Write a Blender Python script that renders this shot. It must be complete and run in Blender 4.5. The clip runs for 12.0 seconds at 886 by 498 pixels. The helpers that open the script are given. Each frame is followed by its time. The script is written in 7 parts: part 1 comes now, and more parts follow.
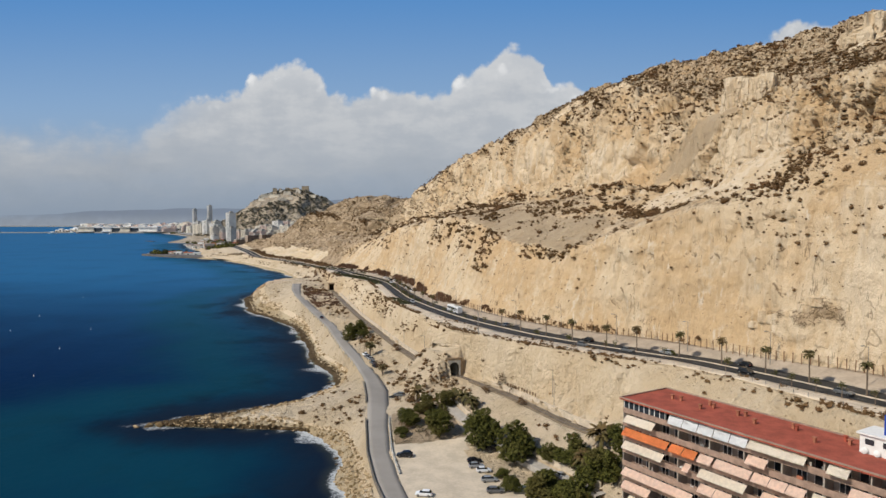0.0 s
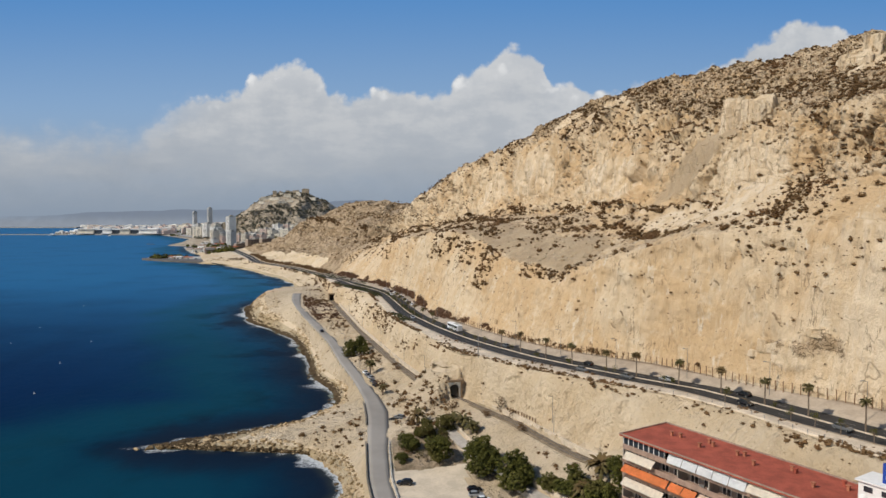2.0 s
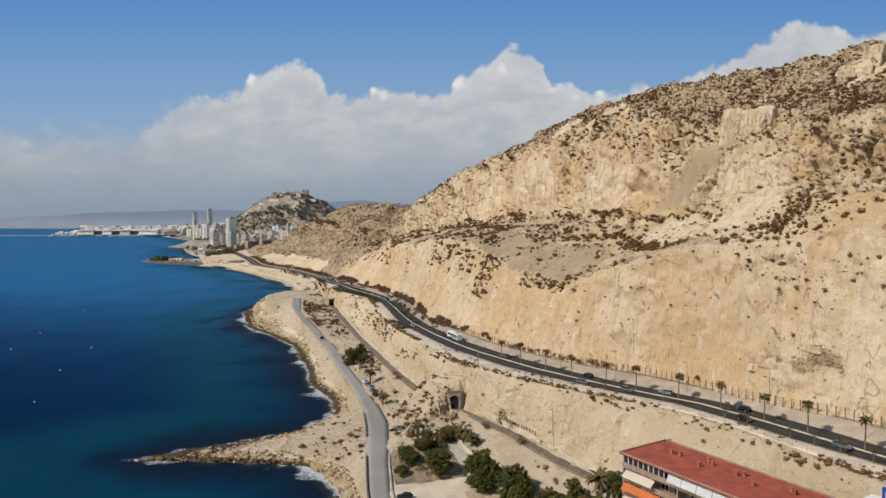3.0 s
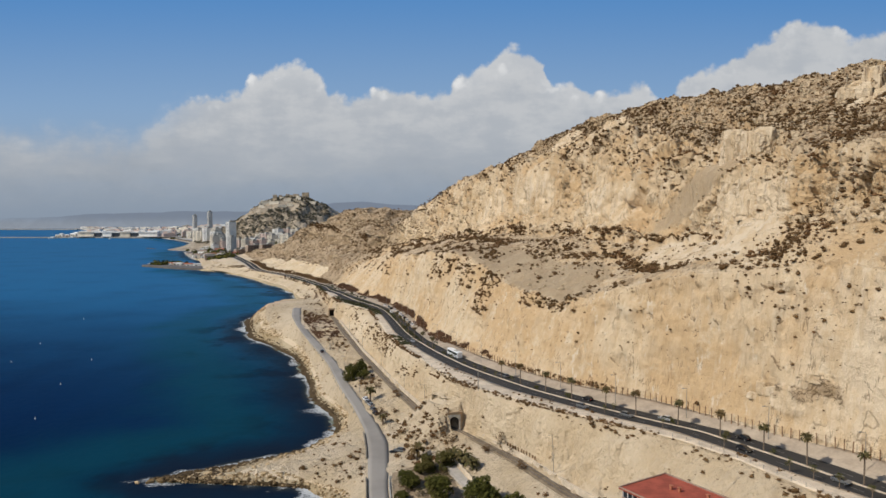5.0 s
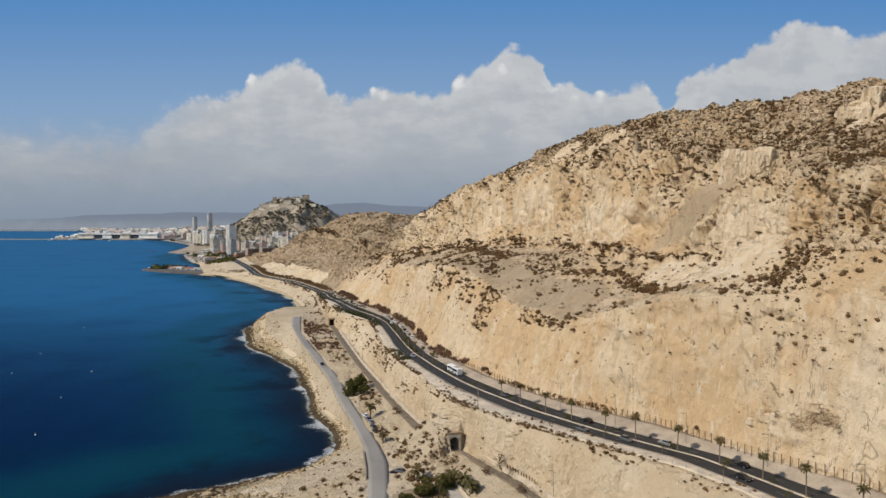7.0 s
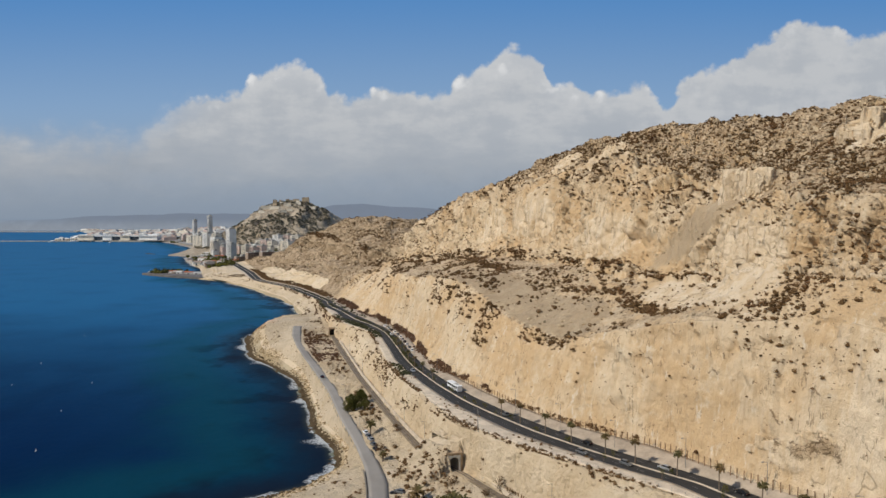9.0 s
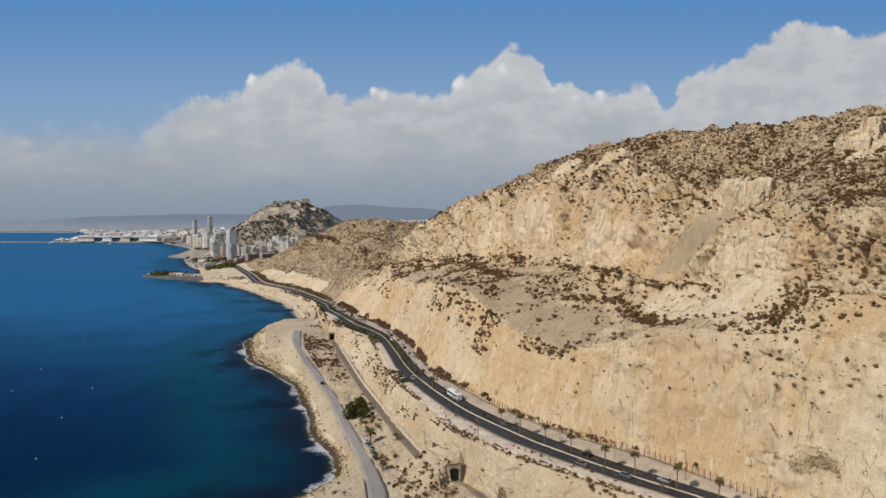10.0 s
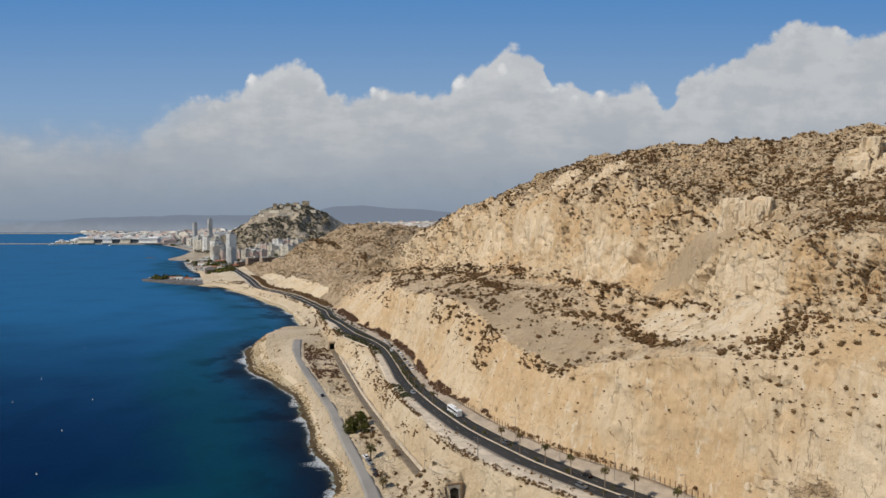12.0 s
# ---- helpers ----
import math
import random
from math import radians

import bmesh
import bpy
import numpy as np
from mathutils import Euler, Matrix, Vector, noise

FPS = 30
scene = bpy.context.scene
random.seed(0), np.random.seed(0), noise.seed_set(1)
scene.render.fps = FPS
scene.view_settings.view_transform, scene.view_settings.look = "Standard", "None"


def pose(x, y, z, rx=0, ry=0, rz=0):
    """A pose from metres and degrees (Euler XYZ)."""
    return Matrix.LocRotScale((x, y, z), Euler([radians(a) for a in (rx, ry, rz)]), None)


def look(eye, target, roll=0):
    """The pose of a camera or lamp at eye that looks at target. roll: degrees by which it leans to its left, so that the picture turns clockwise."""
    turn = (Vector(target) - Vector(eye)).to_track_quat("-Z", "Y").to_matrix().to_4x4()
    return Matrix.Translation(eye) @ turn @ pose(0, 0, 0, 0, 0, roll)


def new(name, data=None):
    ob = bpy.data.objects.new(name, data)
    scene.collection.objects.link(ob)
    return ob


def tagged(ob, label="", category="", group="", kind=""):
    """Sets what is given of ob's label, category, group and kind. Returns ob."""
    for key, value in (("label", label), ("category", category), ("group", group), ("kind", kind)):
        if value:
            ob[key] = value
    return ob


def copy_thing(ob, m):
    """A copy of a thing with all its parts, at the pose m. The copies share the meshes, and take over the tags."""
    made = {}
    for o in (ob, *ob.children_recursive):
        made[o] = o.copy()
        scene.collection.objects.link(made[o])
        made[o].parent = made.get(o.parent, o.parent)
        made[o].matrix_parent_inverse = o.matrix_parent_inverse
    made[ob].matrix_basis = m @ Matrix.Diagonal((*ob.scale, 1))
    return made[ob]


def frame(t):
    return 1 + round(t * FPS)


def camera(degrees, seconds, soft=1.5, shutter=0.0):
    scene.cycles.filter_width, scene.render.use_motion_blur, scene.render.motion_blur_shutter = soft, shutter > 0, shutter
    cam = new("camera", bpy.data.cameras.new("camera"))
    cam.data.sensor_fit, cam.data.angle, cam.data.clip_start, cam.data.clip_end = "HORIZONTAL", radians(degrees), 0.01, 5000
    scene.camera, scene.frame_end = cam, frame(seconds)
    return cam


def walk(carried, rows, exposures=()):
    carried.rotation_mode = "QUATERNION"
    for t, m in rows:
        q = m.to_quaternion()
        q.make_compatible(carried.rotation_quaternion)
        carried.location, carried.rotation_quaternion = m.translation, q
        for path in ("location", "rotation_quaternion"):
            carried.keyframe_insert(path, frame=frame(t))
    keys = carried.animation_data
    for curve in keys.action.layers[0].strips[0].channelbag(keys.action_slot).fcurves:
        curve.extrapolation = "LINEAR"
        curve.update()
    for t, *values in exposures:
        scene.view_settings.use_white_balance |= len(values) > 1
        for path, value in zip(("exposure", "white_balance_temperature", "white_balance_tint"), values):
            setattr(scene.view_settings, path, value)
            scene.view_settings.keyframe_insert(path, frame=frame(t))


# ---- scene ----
cam = camera(66, 12.0)
H0 = 74.0
RISE = [(0.0, 0.0), (1.5, 6.0), (2.5, 10.05), (5.5, 21.8), (6.5, 25.5), (9.5, 36.8), (10.5, 40.6), (12.0, 46.0)]
PATH = [(t, pose(0, 0, H0 + dz, 90 - 2.86, 0, 0)) for t, dz in RISE]
walk(cam, PATH, [(0.0, -0.03), (2.0, -0.05), (6.0, -0.11), (12.0, -0.14)])

# ---------------------------------------------------------------- light
SUN_FROM = Vector((-0.66, -0.34, 0.67)).normalized()
world = bpy.data.worlds.new("sky")
scene.world = world
world.use_nodes = True
scene.view_settings.exposure = 0.0


def sky_world():
    """Blue sky, a bank of cumulus low over the land and haze along the horizon."""
    t = world.node_tree
    t.nodes.clear()
    link = t.links.new

    def math_(op, a, b=None, c=None, clamp=False):
        n = t.nodes.new("ShaderNodeMath")
        n.operation, n.use_clamp = op, clamp
        for i, v in enumerate((a, b, c)):
            if v is None:
                continue
            if isinstance(v, (int, float)):
                n.inputs[i].default_value = v
            else:
                link(v, n.inputs[i])
        return n.outputs[0]

    def rise(v, lo, hi):
        n = t.nodes.new("ShaderNodeMapRange")
        n.interpolation_type = "SMOOTHSTEP"
        link(v, n.inputs[0])
        n.inputs[1].default_value, n.inputs[2].default_value = lo, hi
        return n.outputs[0]

    def mix(f, a, b):
        n = t.nodes.new("ShaderNodeMix")
        n.data_type = "RGBA"
        if isinstance(f, (int, float)):
            n.inputs[0].default_value = f
        else:
            link(f, n.inputs[0])
        for i, v in ((6, a), (7, b)):
            if isinstance(v, tuple):
                n.inputs[i].default_value = (*v, 1)
            else:
                link(v, n.inputs[i])
        return n.outputs[2]

    sky = t.nodes.new("ShaderNodeTexSky")
    sky.sky_type, sky.sun_disc = "NISHITA", False
    sky.sun_elevation = math.asin(SUN_FROM.z)
    sky.sun_rotation = math.atan2(SUN_FROM.x, SUN_FROM.y)
    sky.air_density, sky.dust_density, sky.ozone_density = 1.0, 0.6, 1.0
    co = t.nodes.new("ShaderNodeTexCoord")
    sep = t.nodes.new("ShaderNodeSeparateXYZ")
    link(co.outputs["Generated"], sep.inputs[0])
    X, Y, Z = sep.outputs
    yy = math_("MAXIMUM", Y, 0.05)
    u = math_("DIVIDE", X, yy)
    v = math_("DIVIDE", Z, yy)
    flat = t.nodes.new("ShaderNodeCombineXYZ")
    link(u, flat.inputs[0])
    link(v, flat.inputs[1])
    P = flat.outputs[0]

    def fbm(scale, detail, rough, stretch=1.0):
        n = t.nodes.new("ShaderNodeTexNoise")
        m = t.nodes.new("ShaderNodeMapping")
        link(P, m.inputs[0])
        m.inputs["Scale"].default_value = (1, stretch, 1)
        link(m.outputs[0], n.inputs["Vector"])
        n.inputs["Scale"].default_value, n.inputs["Detail"].default_value = scale, detail
        n.inputs["Roughness"].default_value = rough
        return n.outputs[0]

    def crest(points):
        """Height of the cloud tops over u, as a ramp of (u, v) stops."""
        n = t.nodes.new("ShaderNodeValToRGB")
        r = n.color_ramp
        r.interpolation = "CARDINAL"
        while len(r.elements) < len(points):
            r.elements.new(0.5)
        for e, (pu, pv) in zip(r.elements, points):
            e.position = (pu + 0.8) / 1.6
            e.color = (pv / 0.4, pv / 0.4, pv / 0.4, 1)
        bent = math_("ADD", u, math_("MULTIPLY", math_("SUBTRACT", fbm(34, 4, 0.55), 0.5), 0.026))
        link(math_("MULTIPLY", math_("ADD", bent, 0.8), 1 / 1.6), n.inputs[0])
        return math_("MULTIPLY", n.outputs[0], 0.4)

    west = [(-0.80, 0.12), (-0.64, 0.127), (-0.60, 0.121), (-0.56, 0.122), (-0.52, 0.124), (-0.50, 0.118), (-0.45, 0.117), (-0.42, 0.136), (-0.385, 0.162), (-0.32, 0.176), (-0.29, 0.184),
            (-0.275, 0.200), (-0.25, 0.212), (-0.215, 0.222), (-0.185, 0.213), (-0.172, 0.192), (-0.155, 0.176), (-0.135, 0.168), (-0.11, 0.174), (-0.085, 0.183), (-0.05, 0.181), (-0.02, 0.176), (0.01, 0.182)]
    east = [(0.01, 0.182), (0.018, 0.196), (0.038, 0.206), (0.062, 0.222), (0.08, 0.237), (0.104, 0.246), (0.128, 0.239), (0.145, 0.22), (0.153, 0.196), (0.165, 0.184), (0.19, 0.194), (0.202, 0.182),
            (0.226, 0.176), (0.26, 0.187), (0.295, 0.192), (0.31, 0.172), (0.32, 0.158), (0.335, 0.176), (0.365, 0.21), (0.405, 0.217), (0.438, 0.243), (0.47, 0.256), (0.50, 0.276), (0.535, 0.285), (0.565, 0.273), (0.59, 0.26), (0.62, 0.269), (0.66, 0.262), (0.80, 0.20)]
    # the two halves meet where both stand at the same height
    side = rise(u, 0.0099, 0.0101)
    top = math_("ADD", math_("MULTIPLY", crest(west), math_("SUBTRACT", 1.0, side)), math_("MULTIPLY", crest(east), side))
    billow = math_("SUBTRACT", fbm(30, 8, 0.60), 0.5)
    puff = math_("SUBTRACT", fbm(60, 5, 0.55), 0.5)
    layer = math_("SUBTRACT", fbm(10, 6, 0.58, 2.8), 0.5)
    broad = math_("SUBTRACT", fbm(6, 4, 0.5, 1.5), 0.5)
    depth = math_("ADD", math_("SUBTRACT", top, v), 0.009)
    cell = t.nodes.new("ShaderNodeTexVoronoi")
    cell.feature = "SMOOTH_F1"
    link(P, cell.inputs["Vector"])
    cell.inputs["Scale"].default_value, cell.inputs["Detail"].default_value, cell.inputs["Smoothness"].default_value = 30, 2.0, 0.25
    knob = math_("SUBTRACT", 0.42, cell.outputs["Distance"])
    edge = math_("ADD", depth, math_("ADD", math_("MULTIPLY", billow, 0.018), math_("ADD", math_("MULTIPLY", knob, 0.020), math_("MULTIPLY", puff, 0.006))))
    ahead = rise(Y, 0.1, 0.4)
    soft = rise(u, -0.50, -0.30)
    crisp = rise(edge, -0.003, 0.010)
    wispy = rise(math_("ADD", edge, math_("MULTIPLY", layer, 0.05)), -0.02, 0.05)
    mask = math_("ADD", math_("MULTIPLY", crisp, soft), math_("MULTIPLY", wispy, math_("SUBTRACT", 1.0, soft)))
    mask = math_("MULTIPLY", math_("MULTIPLY", mask, ahead), rise(math_("ADD", v, math_("MULTIPLY", layer, 0.06)), -0.01, 0.075))
    # cloud body: white heads lit from the left, soft grey folds, blue-grey base
    high = rise(math_("ADD", v, math_("MULTIPLY", math_("ADD", layer, broad), 0.09)), 0.03, 0.155)
    body = mix(high, (0.330, 0.375, 0.435), (0.555, 0.575, 0.60))
    folds = rise(math_("ADD", math_("MULTIPLY", layer, 1.5), billow), -0.22, 0.22)
    body = mix(math_("MULTIPLY", math_("SUBTRACT", 1.0, folds), 0.55), body, (0.40, 0.44, 0.495))
    head = math_("MULTIPLY", rise(math_("ADD", v, math_("MULTIPLY", billow, 0.05)), 0.125, 0.205), rise(depth, 0.085, 0.0))
    lit = rise(math_("ADD", math_("ADD", math_("MULTIPLY", billow, 1.2), math_("MULTIPLY", knob, 0.9)), math_("MULTIPLY", broad, 0.6)), -0.34, 0.20)
    dull = math_("SUBTRACT", 1.0, math_("MULTIPLY", rise(u, 0.30, 0.38), 0.50))
    body = mix(math_("MULTIPLY", math_("MULTIPLY", head, math_("ADD", math_("MULTIPLY", lit, 0.75), 0.25)), dull), body, (0.84, 0.845, 0.85))
    blue = mix(rise(v, 0.05, 0.38), (0.30, 0.44, 0.62), (0.080, 0.252, 0.57))
    haze = mix(rise(v, 0.0, 0.17), (0.268, 0.328, 0.412), blue)
    sea_far = mix(rise(v, -0.030, -0.002), (0.075, 0.165, 0.30), haze)
    view = mix(mask, sea_far, body)
    plain = t.nodes.new("ShaderNodeBackground")
    link(sky.outputs[0], plain.inputs[0])
    plain.inputs[1].default_value = 0.085
    seen = t.nodes.new("ShaderNodeBackground")
    link(view, seen.inputs[0])
    seen.inputs[1].default_value = 1.0
    both = t.nodes.new("ShaderNodeMixShader")
    link(ahead, both.inputs[0])
    link(plain.outputs[0], both.inputs[1])
    link(seen.outputs[0], both.inputs[2])
    out = t.nodes.new("ShaderNodeOutputWorld")
    link(both.outputs[0], out.inputs[0])


sky_world()
sun = new("sun", bpy.data.lights.new("sun", "SUN"))
sun.data.energy, sun.data.angle, sun.data.color = 4.04, radians(0.53), (1.0, 0.94, 0.84)
sun.matrix_world = look(SUN_FROM * 50, (0, 0, 0))


# ---------------------------------------------------------------- materials
def material(name, rough=0.9, metal=0.0, spec=0.3):
    m = bpy.data.materials.new(name)
    m.use_nodes = True
    b = m.node_tree.nodes["Principled BSDF"]
    b.inputs["Roughness"].default_value, b.inputs["Metallic"].default_value = rough, metal
    b.inputs["Specular IOR Level"].default_value = spec
    return m, m.node_tree, b


class Nodes:
    """Short hand for the nodes of one material."""

    def __init__(self, tree):
        self.t, self.link = tree, tree.links.new
        self.pos = tree.nodes.new("ShaderNodeNewGeometry").outputs["Position"]

    def noise(self, scale, detail=4, rough=0.55, stretch=(1, 1, 1), co=None, kind="noise"):
        m = self.t.nodes.new("ShaderNodeMapping")
        self.link(co or self.pos, m.inputs[0])
        m.inputs["Scale"].default_value = stretch
        if kind == "noise":
            n = self.t.nodes.new("ShaderNodeTexNoise")
            n.inputs["Detail"].default_value, n.inputs["Roughness"].default_value = detail, rough
        else:
            n = self.t.nodes.new("ShaderNodeTexVoronoi")
            n.feature = kind
        n.inputs["Scale"].default_value = scale
        self.link(m.outputs[0], n.inputs["Vector"])
        return n.outputs[0]

    def warped(self, scale, amount):
        """The position, bent by a broad noise."""
        n = self.t.nodes.new("ShaderNodeTexNoise")
        n.inputs["Scale"].default_value = scale
        self.link(self.pos, n.inputs["Vector"])
        v = self.t.nodes.new("ShaderNodeVectorMath")
        v.operation = "MULTIPLY_ADD"
        self.link(n.outputs["Color"], v.inputs[0])
        v.inputs[1].default_value = (amount, amount, amount)
        self.link(self.pos, v.inputs[2])
        return v.outputs[0]

    def ramp(self, v, lo, hi, a=0.0, b=1.0):
        n = self.t.nodes.new("ShaderNodeMapRange")
        n.interpolation_type = "SMOOTHSTEP"
        self.link(v, n.inputs[0])
        for i, x in enumerate((lo, hi, a, b)):
            n.inputs[i + 1].default_value = x
        return n.outputs[0]

    def mix(self, f, a, b, how="MIX"):
        n = self.t.nodes.new("ShaderNodeMix")
        n.data_type, n.blend_type = "RGBA", how
        for i, v in ((0, f), (6, a), (7, b)):
            if isinstance(v, tuple):
                n.inputs[i].default_value = (*v, 1)
            elif isinstance(v, (int, float)):
                n.inputs[i].default_value = v
            else:
                self.link(v, n.inputs[i])
        return n.outputs[2]

    def math(self, op, a, b):
        n = self.t.nodes.new("ShaderNodeMath")
        n.operation = op
        for i, v in enumerate((a, b)):
            if isinstance(v, (int, float)):
                n.inputs[i].default_value = v
            else:
                self.link(v, n.inputs[i])
        return n.outputs[0]

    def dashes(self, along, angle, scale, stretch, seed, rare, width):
        """Short slanting marks where shade in clefts is coloured in: one in each cell of a steep face's plane, in a
        share of the cells.
        """
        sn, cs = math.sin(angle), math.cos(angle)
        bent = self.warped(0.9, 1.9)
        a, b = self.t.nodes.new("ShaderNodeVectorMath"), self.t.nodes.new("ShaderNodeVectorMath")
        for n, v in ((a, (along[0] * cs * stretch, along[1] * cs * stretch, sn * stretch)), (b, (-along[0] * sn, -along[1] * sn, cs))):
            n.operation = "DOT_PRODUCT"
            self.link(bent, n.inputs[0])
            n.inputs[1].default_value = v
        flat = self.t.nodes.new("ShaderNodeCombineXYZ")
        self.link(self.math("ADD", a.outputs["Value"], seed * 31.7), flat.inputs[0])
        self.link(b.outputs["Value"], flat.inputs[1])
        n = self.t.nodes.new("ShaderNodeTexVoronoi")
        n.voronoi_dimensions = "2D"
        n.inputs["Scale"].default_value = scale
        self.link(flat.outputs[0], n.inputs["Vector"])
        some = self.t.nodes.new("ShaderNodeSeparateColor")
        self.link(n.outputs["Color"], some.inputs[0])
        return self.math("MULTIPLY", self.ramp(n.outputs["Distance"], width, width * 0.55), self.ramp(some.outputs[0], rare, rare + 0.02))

    def attr(self, name):
        n = self.t.nodes.new("ShaderNodeAttribute")
        n.attribute_name = name
        return n.outputs["Fac"]

    def bump(self, h, strength, dist, b):
        n = self.t.nodes.new("ShaderNodeBump")
        n.inputs["Strength"].default_value, n.inputs["Distance"].default_value = strength, dist
        self.link(h, n.inputs["Height"])
        self.link(n.outputs[0], b.inputs["Normal"])


def plain(name, colour, rough=0.8, metal=0.0, spec=0.3, vary=0.18, scale=1.5, each=0.0):
    """A paint or stone of one colour, with stains at two scales, and a shade of its own for each object."""
    m, t, b = material(name, rough, metal, spec)
    k = Nodes(t)
    dark = tuple(c * (1 - vary) for c in colour)
    lite = tuple(min(1, c * (1 + vary)) for c in colour)
    f = k.math("ADD", k.math("MULTIPLY", k.noise(scale, 5), 0.7), k.math("MULTIPLY", k.noise(scale * 7, 3), 0.3))
    c = k.mix(k.ramp(f, 0.35, 0.65), dark, lite)
    if each:
        r = t.nodes.new("ShaderNodeObjectInfo").outputs["Random"]
        c = k.mix(k.ramp(r, 0, 1, 0, each), c, tuple(x * 0.45 for x in colour))
    k.link(c, b.inputs["Base Color"])
    return m


def rock_material(name, pale, ochre, brown, veg=0.0, dark=1.0):
    m, t, b = material(name, 0.95, 0, 0.15)
    k = Nodes(t)
    broad = k.noise(0.035, 5, 0.6)
    streak = k.noise(0.22, 5, 0.6, (1, 1, 0.16))
    patch = k.noise(0.11, 6, 0.65)
    grain = k.noise(0.9, 6, 0.7)
    c = k.mix(k.ramp(broad, 0.40, 0.62), pale, ochre)
    c = k.mix(k.ramp(streak, 0.50, 0.72, 0, 0.55), c, ochre)
    c = k.mix(k.ramp(patch, 0.56, 0.74, 0, 0.7 * dark), c, brown)
    c = k.mix(k.ramp(patch, 0.42, 0.26, 0, 0.6), c, tuple(min(1, x * 1.25) for x in pale))
    c = k.mix(k.ramp(grain, 0.54, 0.80, 0, 0.45 * dark), c, tuple(x * 0.55 for x in brown))
    if veg:
        c = k.mix(k.ramp(k.noise(0.25, 5, 0.7), 0.50, 0.62, 0, veg), c, (0.10, 0.085, 0.05))
    k.link(c, b.inputs["Base Color"])
    h = k.math("ADD", k.math("MULTIPLY", streak, 1.2), k.math("MULTIPLY", grain, 0.55))
    k.bump(h, 1.0, 2.2, b)
    return m




def land_material():
    """The hill: pale and ochre limestone faces, scree and stony scrub ground, by what lies where."""
    m, t, b = material("hill_limestone", 0.95, 0, 0.15)
    k = Nodes(t)
    bent = k.warped(0.12, 9.0)
    broad, streak = k.noise(0.03, 5, 0.6), k.noise(0.20, 6, 0.65, (1, 1, 0.13))
    patch, grain, pebble = k.noise(0.10, 7, 0.68), k.noise(0.8, 6, 0.72), k.noise(2.2, 4, 0.7)
    fine = k.noise(0.42, 6, 0.7, (1, 1, 0.35))
    c = k.mix(k.ramp(broad, 0.40, 0.60), (0.620, 0.485, 0.325), (0.560, 0.394, 0.225))
    c = k.mix(k.ramp(streak, 0.52, 0.70, 0, 0.5), c, (0.470, 0.310, 0.158))
    run = k.noise(0.5, 5, 0.6, (1, 1, 0.07))
    c = k.mix(k.ramp(run, 0.55, 0.70, 0, 0.5), c, (0.665, 0.555, 0.40))
    c = k.mix(k.ramp(run, 0.46, 0.32, 0, 0.4), c, (0.44, 0.30, 0.165))
    # fresh white scars and grey weathered skins
    c = k.mix(k.ramp(patch, 0.46, 0.30, 0, 0.8), c, (0.660, 0.555, 0.405))
    c = k.mix(k.ramp(k.noise(0.085, 5, 0.6, (1, 1, 0.45)), 0.56, 0.70, 0, 0.4), c, (0.41, 0.315, 0.205))
    c = k.mix(k.ramp(k.noise(0.30, 5, 0.65, (1, 1, 0.3)), 0.60, 0.70, 0, 0.7), c, (0.68, 0.60, 0.475))
    c = k.mix(k.ramp(fine, 0.58, 0.74, 0, 0.28), c, (0.310, 0.222, 0.132))
    c = k.mix(k.ramp(grain, 0.57, 0.78, 0, 0.26), c, (0.206, 0.150, 0.095))
    # cracks between the blocks, open here and closed there
    crack = k.noise(0.11, 0, 0, (1, 1, 0.42), bent, "DISTANCE_TO_EDGE")
    split = k.noise(0.33, 0, 0, (1, 1, 0.55), bent, "DISTANCE_TO_EDGE")
    seen = k.ramp(k.noise(0.06, 4, 0.6), 0.50, 0.62)
    cut = k.math("MAXIMUM", k.math("MULTIPLY", k.ramp(crack, 0.035, 0.0), seen), k.math("MULTIPLY", k.ramp(split, 0.05, 0.0), k.ramp(k.noise(0.13, 4, 0.65), 0.56, 0.66)))
    c = k.mix(k.math("MULTIPLY", cut, 0.06), c, (0.15, 0.102, 0.060))
    # dark seams that run down and across the face for a few metres
    seam = k.noise(0.16, 4, 0.6, (1.3, 1.3, 0.2), bent)
    slant = k.noise(0.30, 4, 0.65, (1, 0.35, 0.9), bent)
    c = k.mix(k.ramp(seam, 0.66, 0.74, 0, 0.35), c, (0.20, 0.135, 0.078))
    c = k.mix(k.math("MULTIPLY", k.ramp(slant, 0.63, 0.68), k.ramp(k.noise(0.035, 3), 0.46, 0.58, 0, 0.8)), c, (0.17, 0.115, 0.065))
    rift = k.math("ABSOLUTE", k.math("SUBTRACT", k.noise(0.22, 4, 0.62, (1, 1, 0.14)), 0.5), 0)
    rift = k.math("MULTIPLY", k.ramp(rift, 0.014, 0.003), k.ramp(k.noise(0.09, 4, 0.6), 0.52, 0.60))
    c = k.mix(k.math("MULTIPLY", rift, 0.55), c, (0.17, 0.115, 0.066))
    # small hollows, their shade put in as darker brown spots
    hole = k.math("MULTIPLY", k.ramp(k.noise(0.30, 0, 0, (1, 1, 1.3), bent, "F1"), 0.24, 0.12), k.ramp(k.noise(0.05, 3), 0.54, 0.62))
    c = k.mix(k.math("MULTIPLY", hole, 0.3), c, (0.24, 0.165, 0.098))
    # slanting clefts and sockets in the quarried face, their shade painted in dark brown
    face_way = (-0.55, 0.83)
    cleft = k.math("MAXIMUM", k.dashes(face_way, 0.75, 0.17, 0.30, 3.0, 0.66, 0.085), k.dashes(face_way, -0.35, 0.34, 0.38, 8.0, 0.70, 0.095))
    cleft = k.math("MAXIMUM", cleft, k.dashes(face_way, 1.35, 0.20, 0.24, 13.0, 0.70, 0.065))
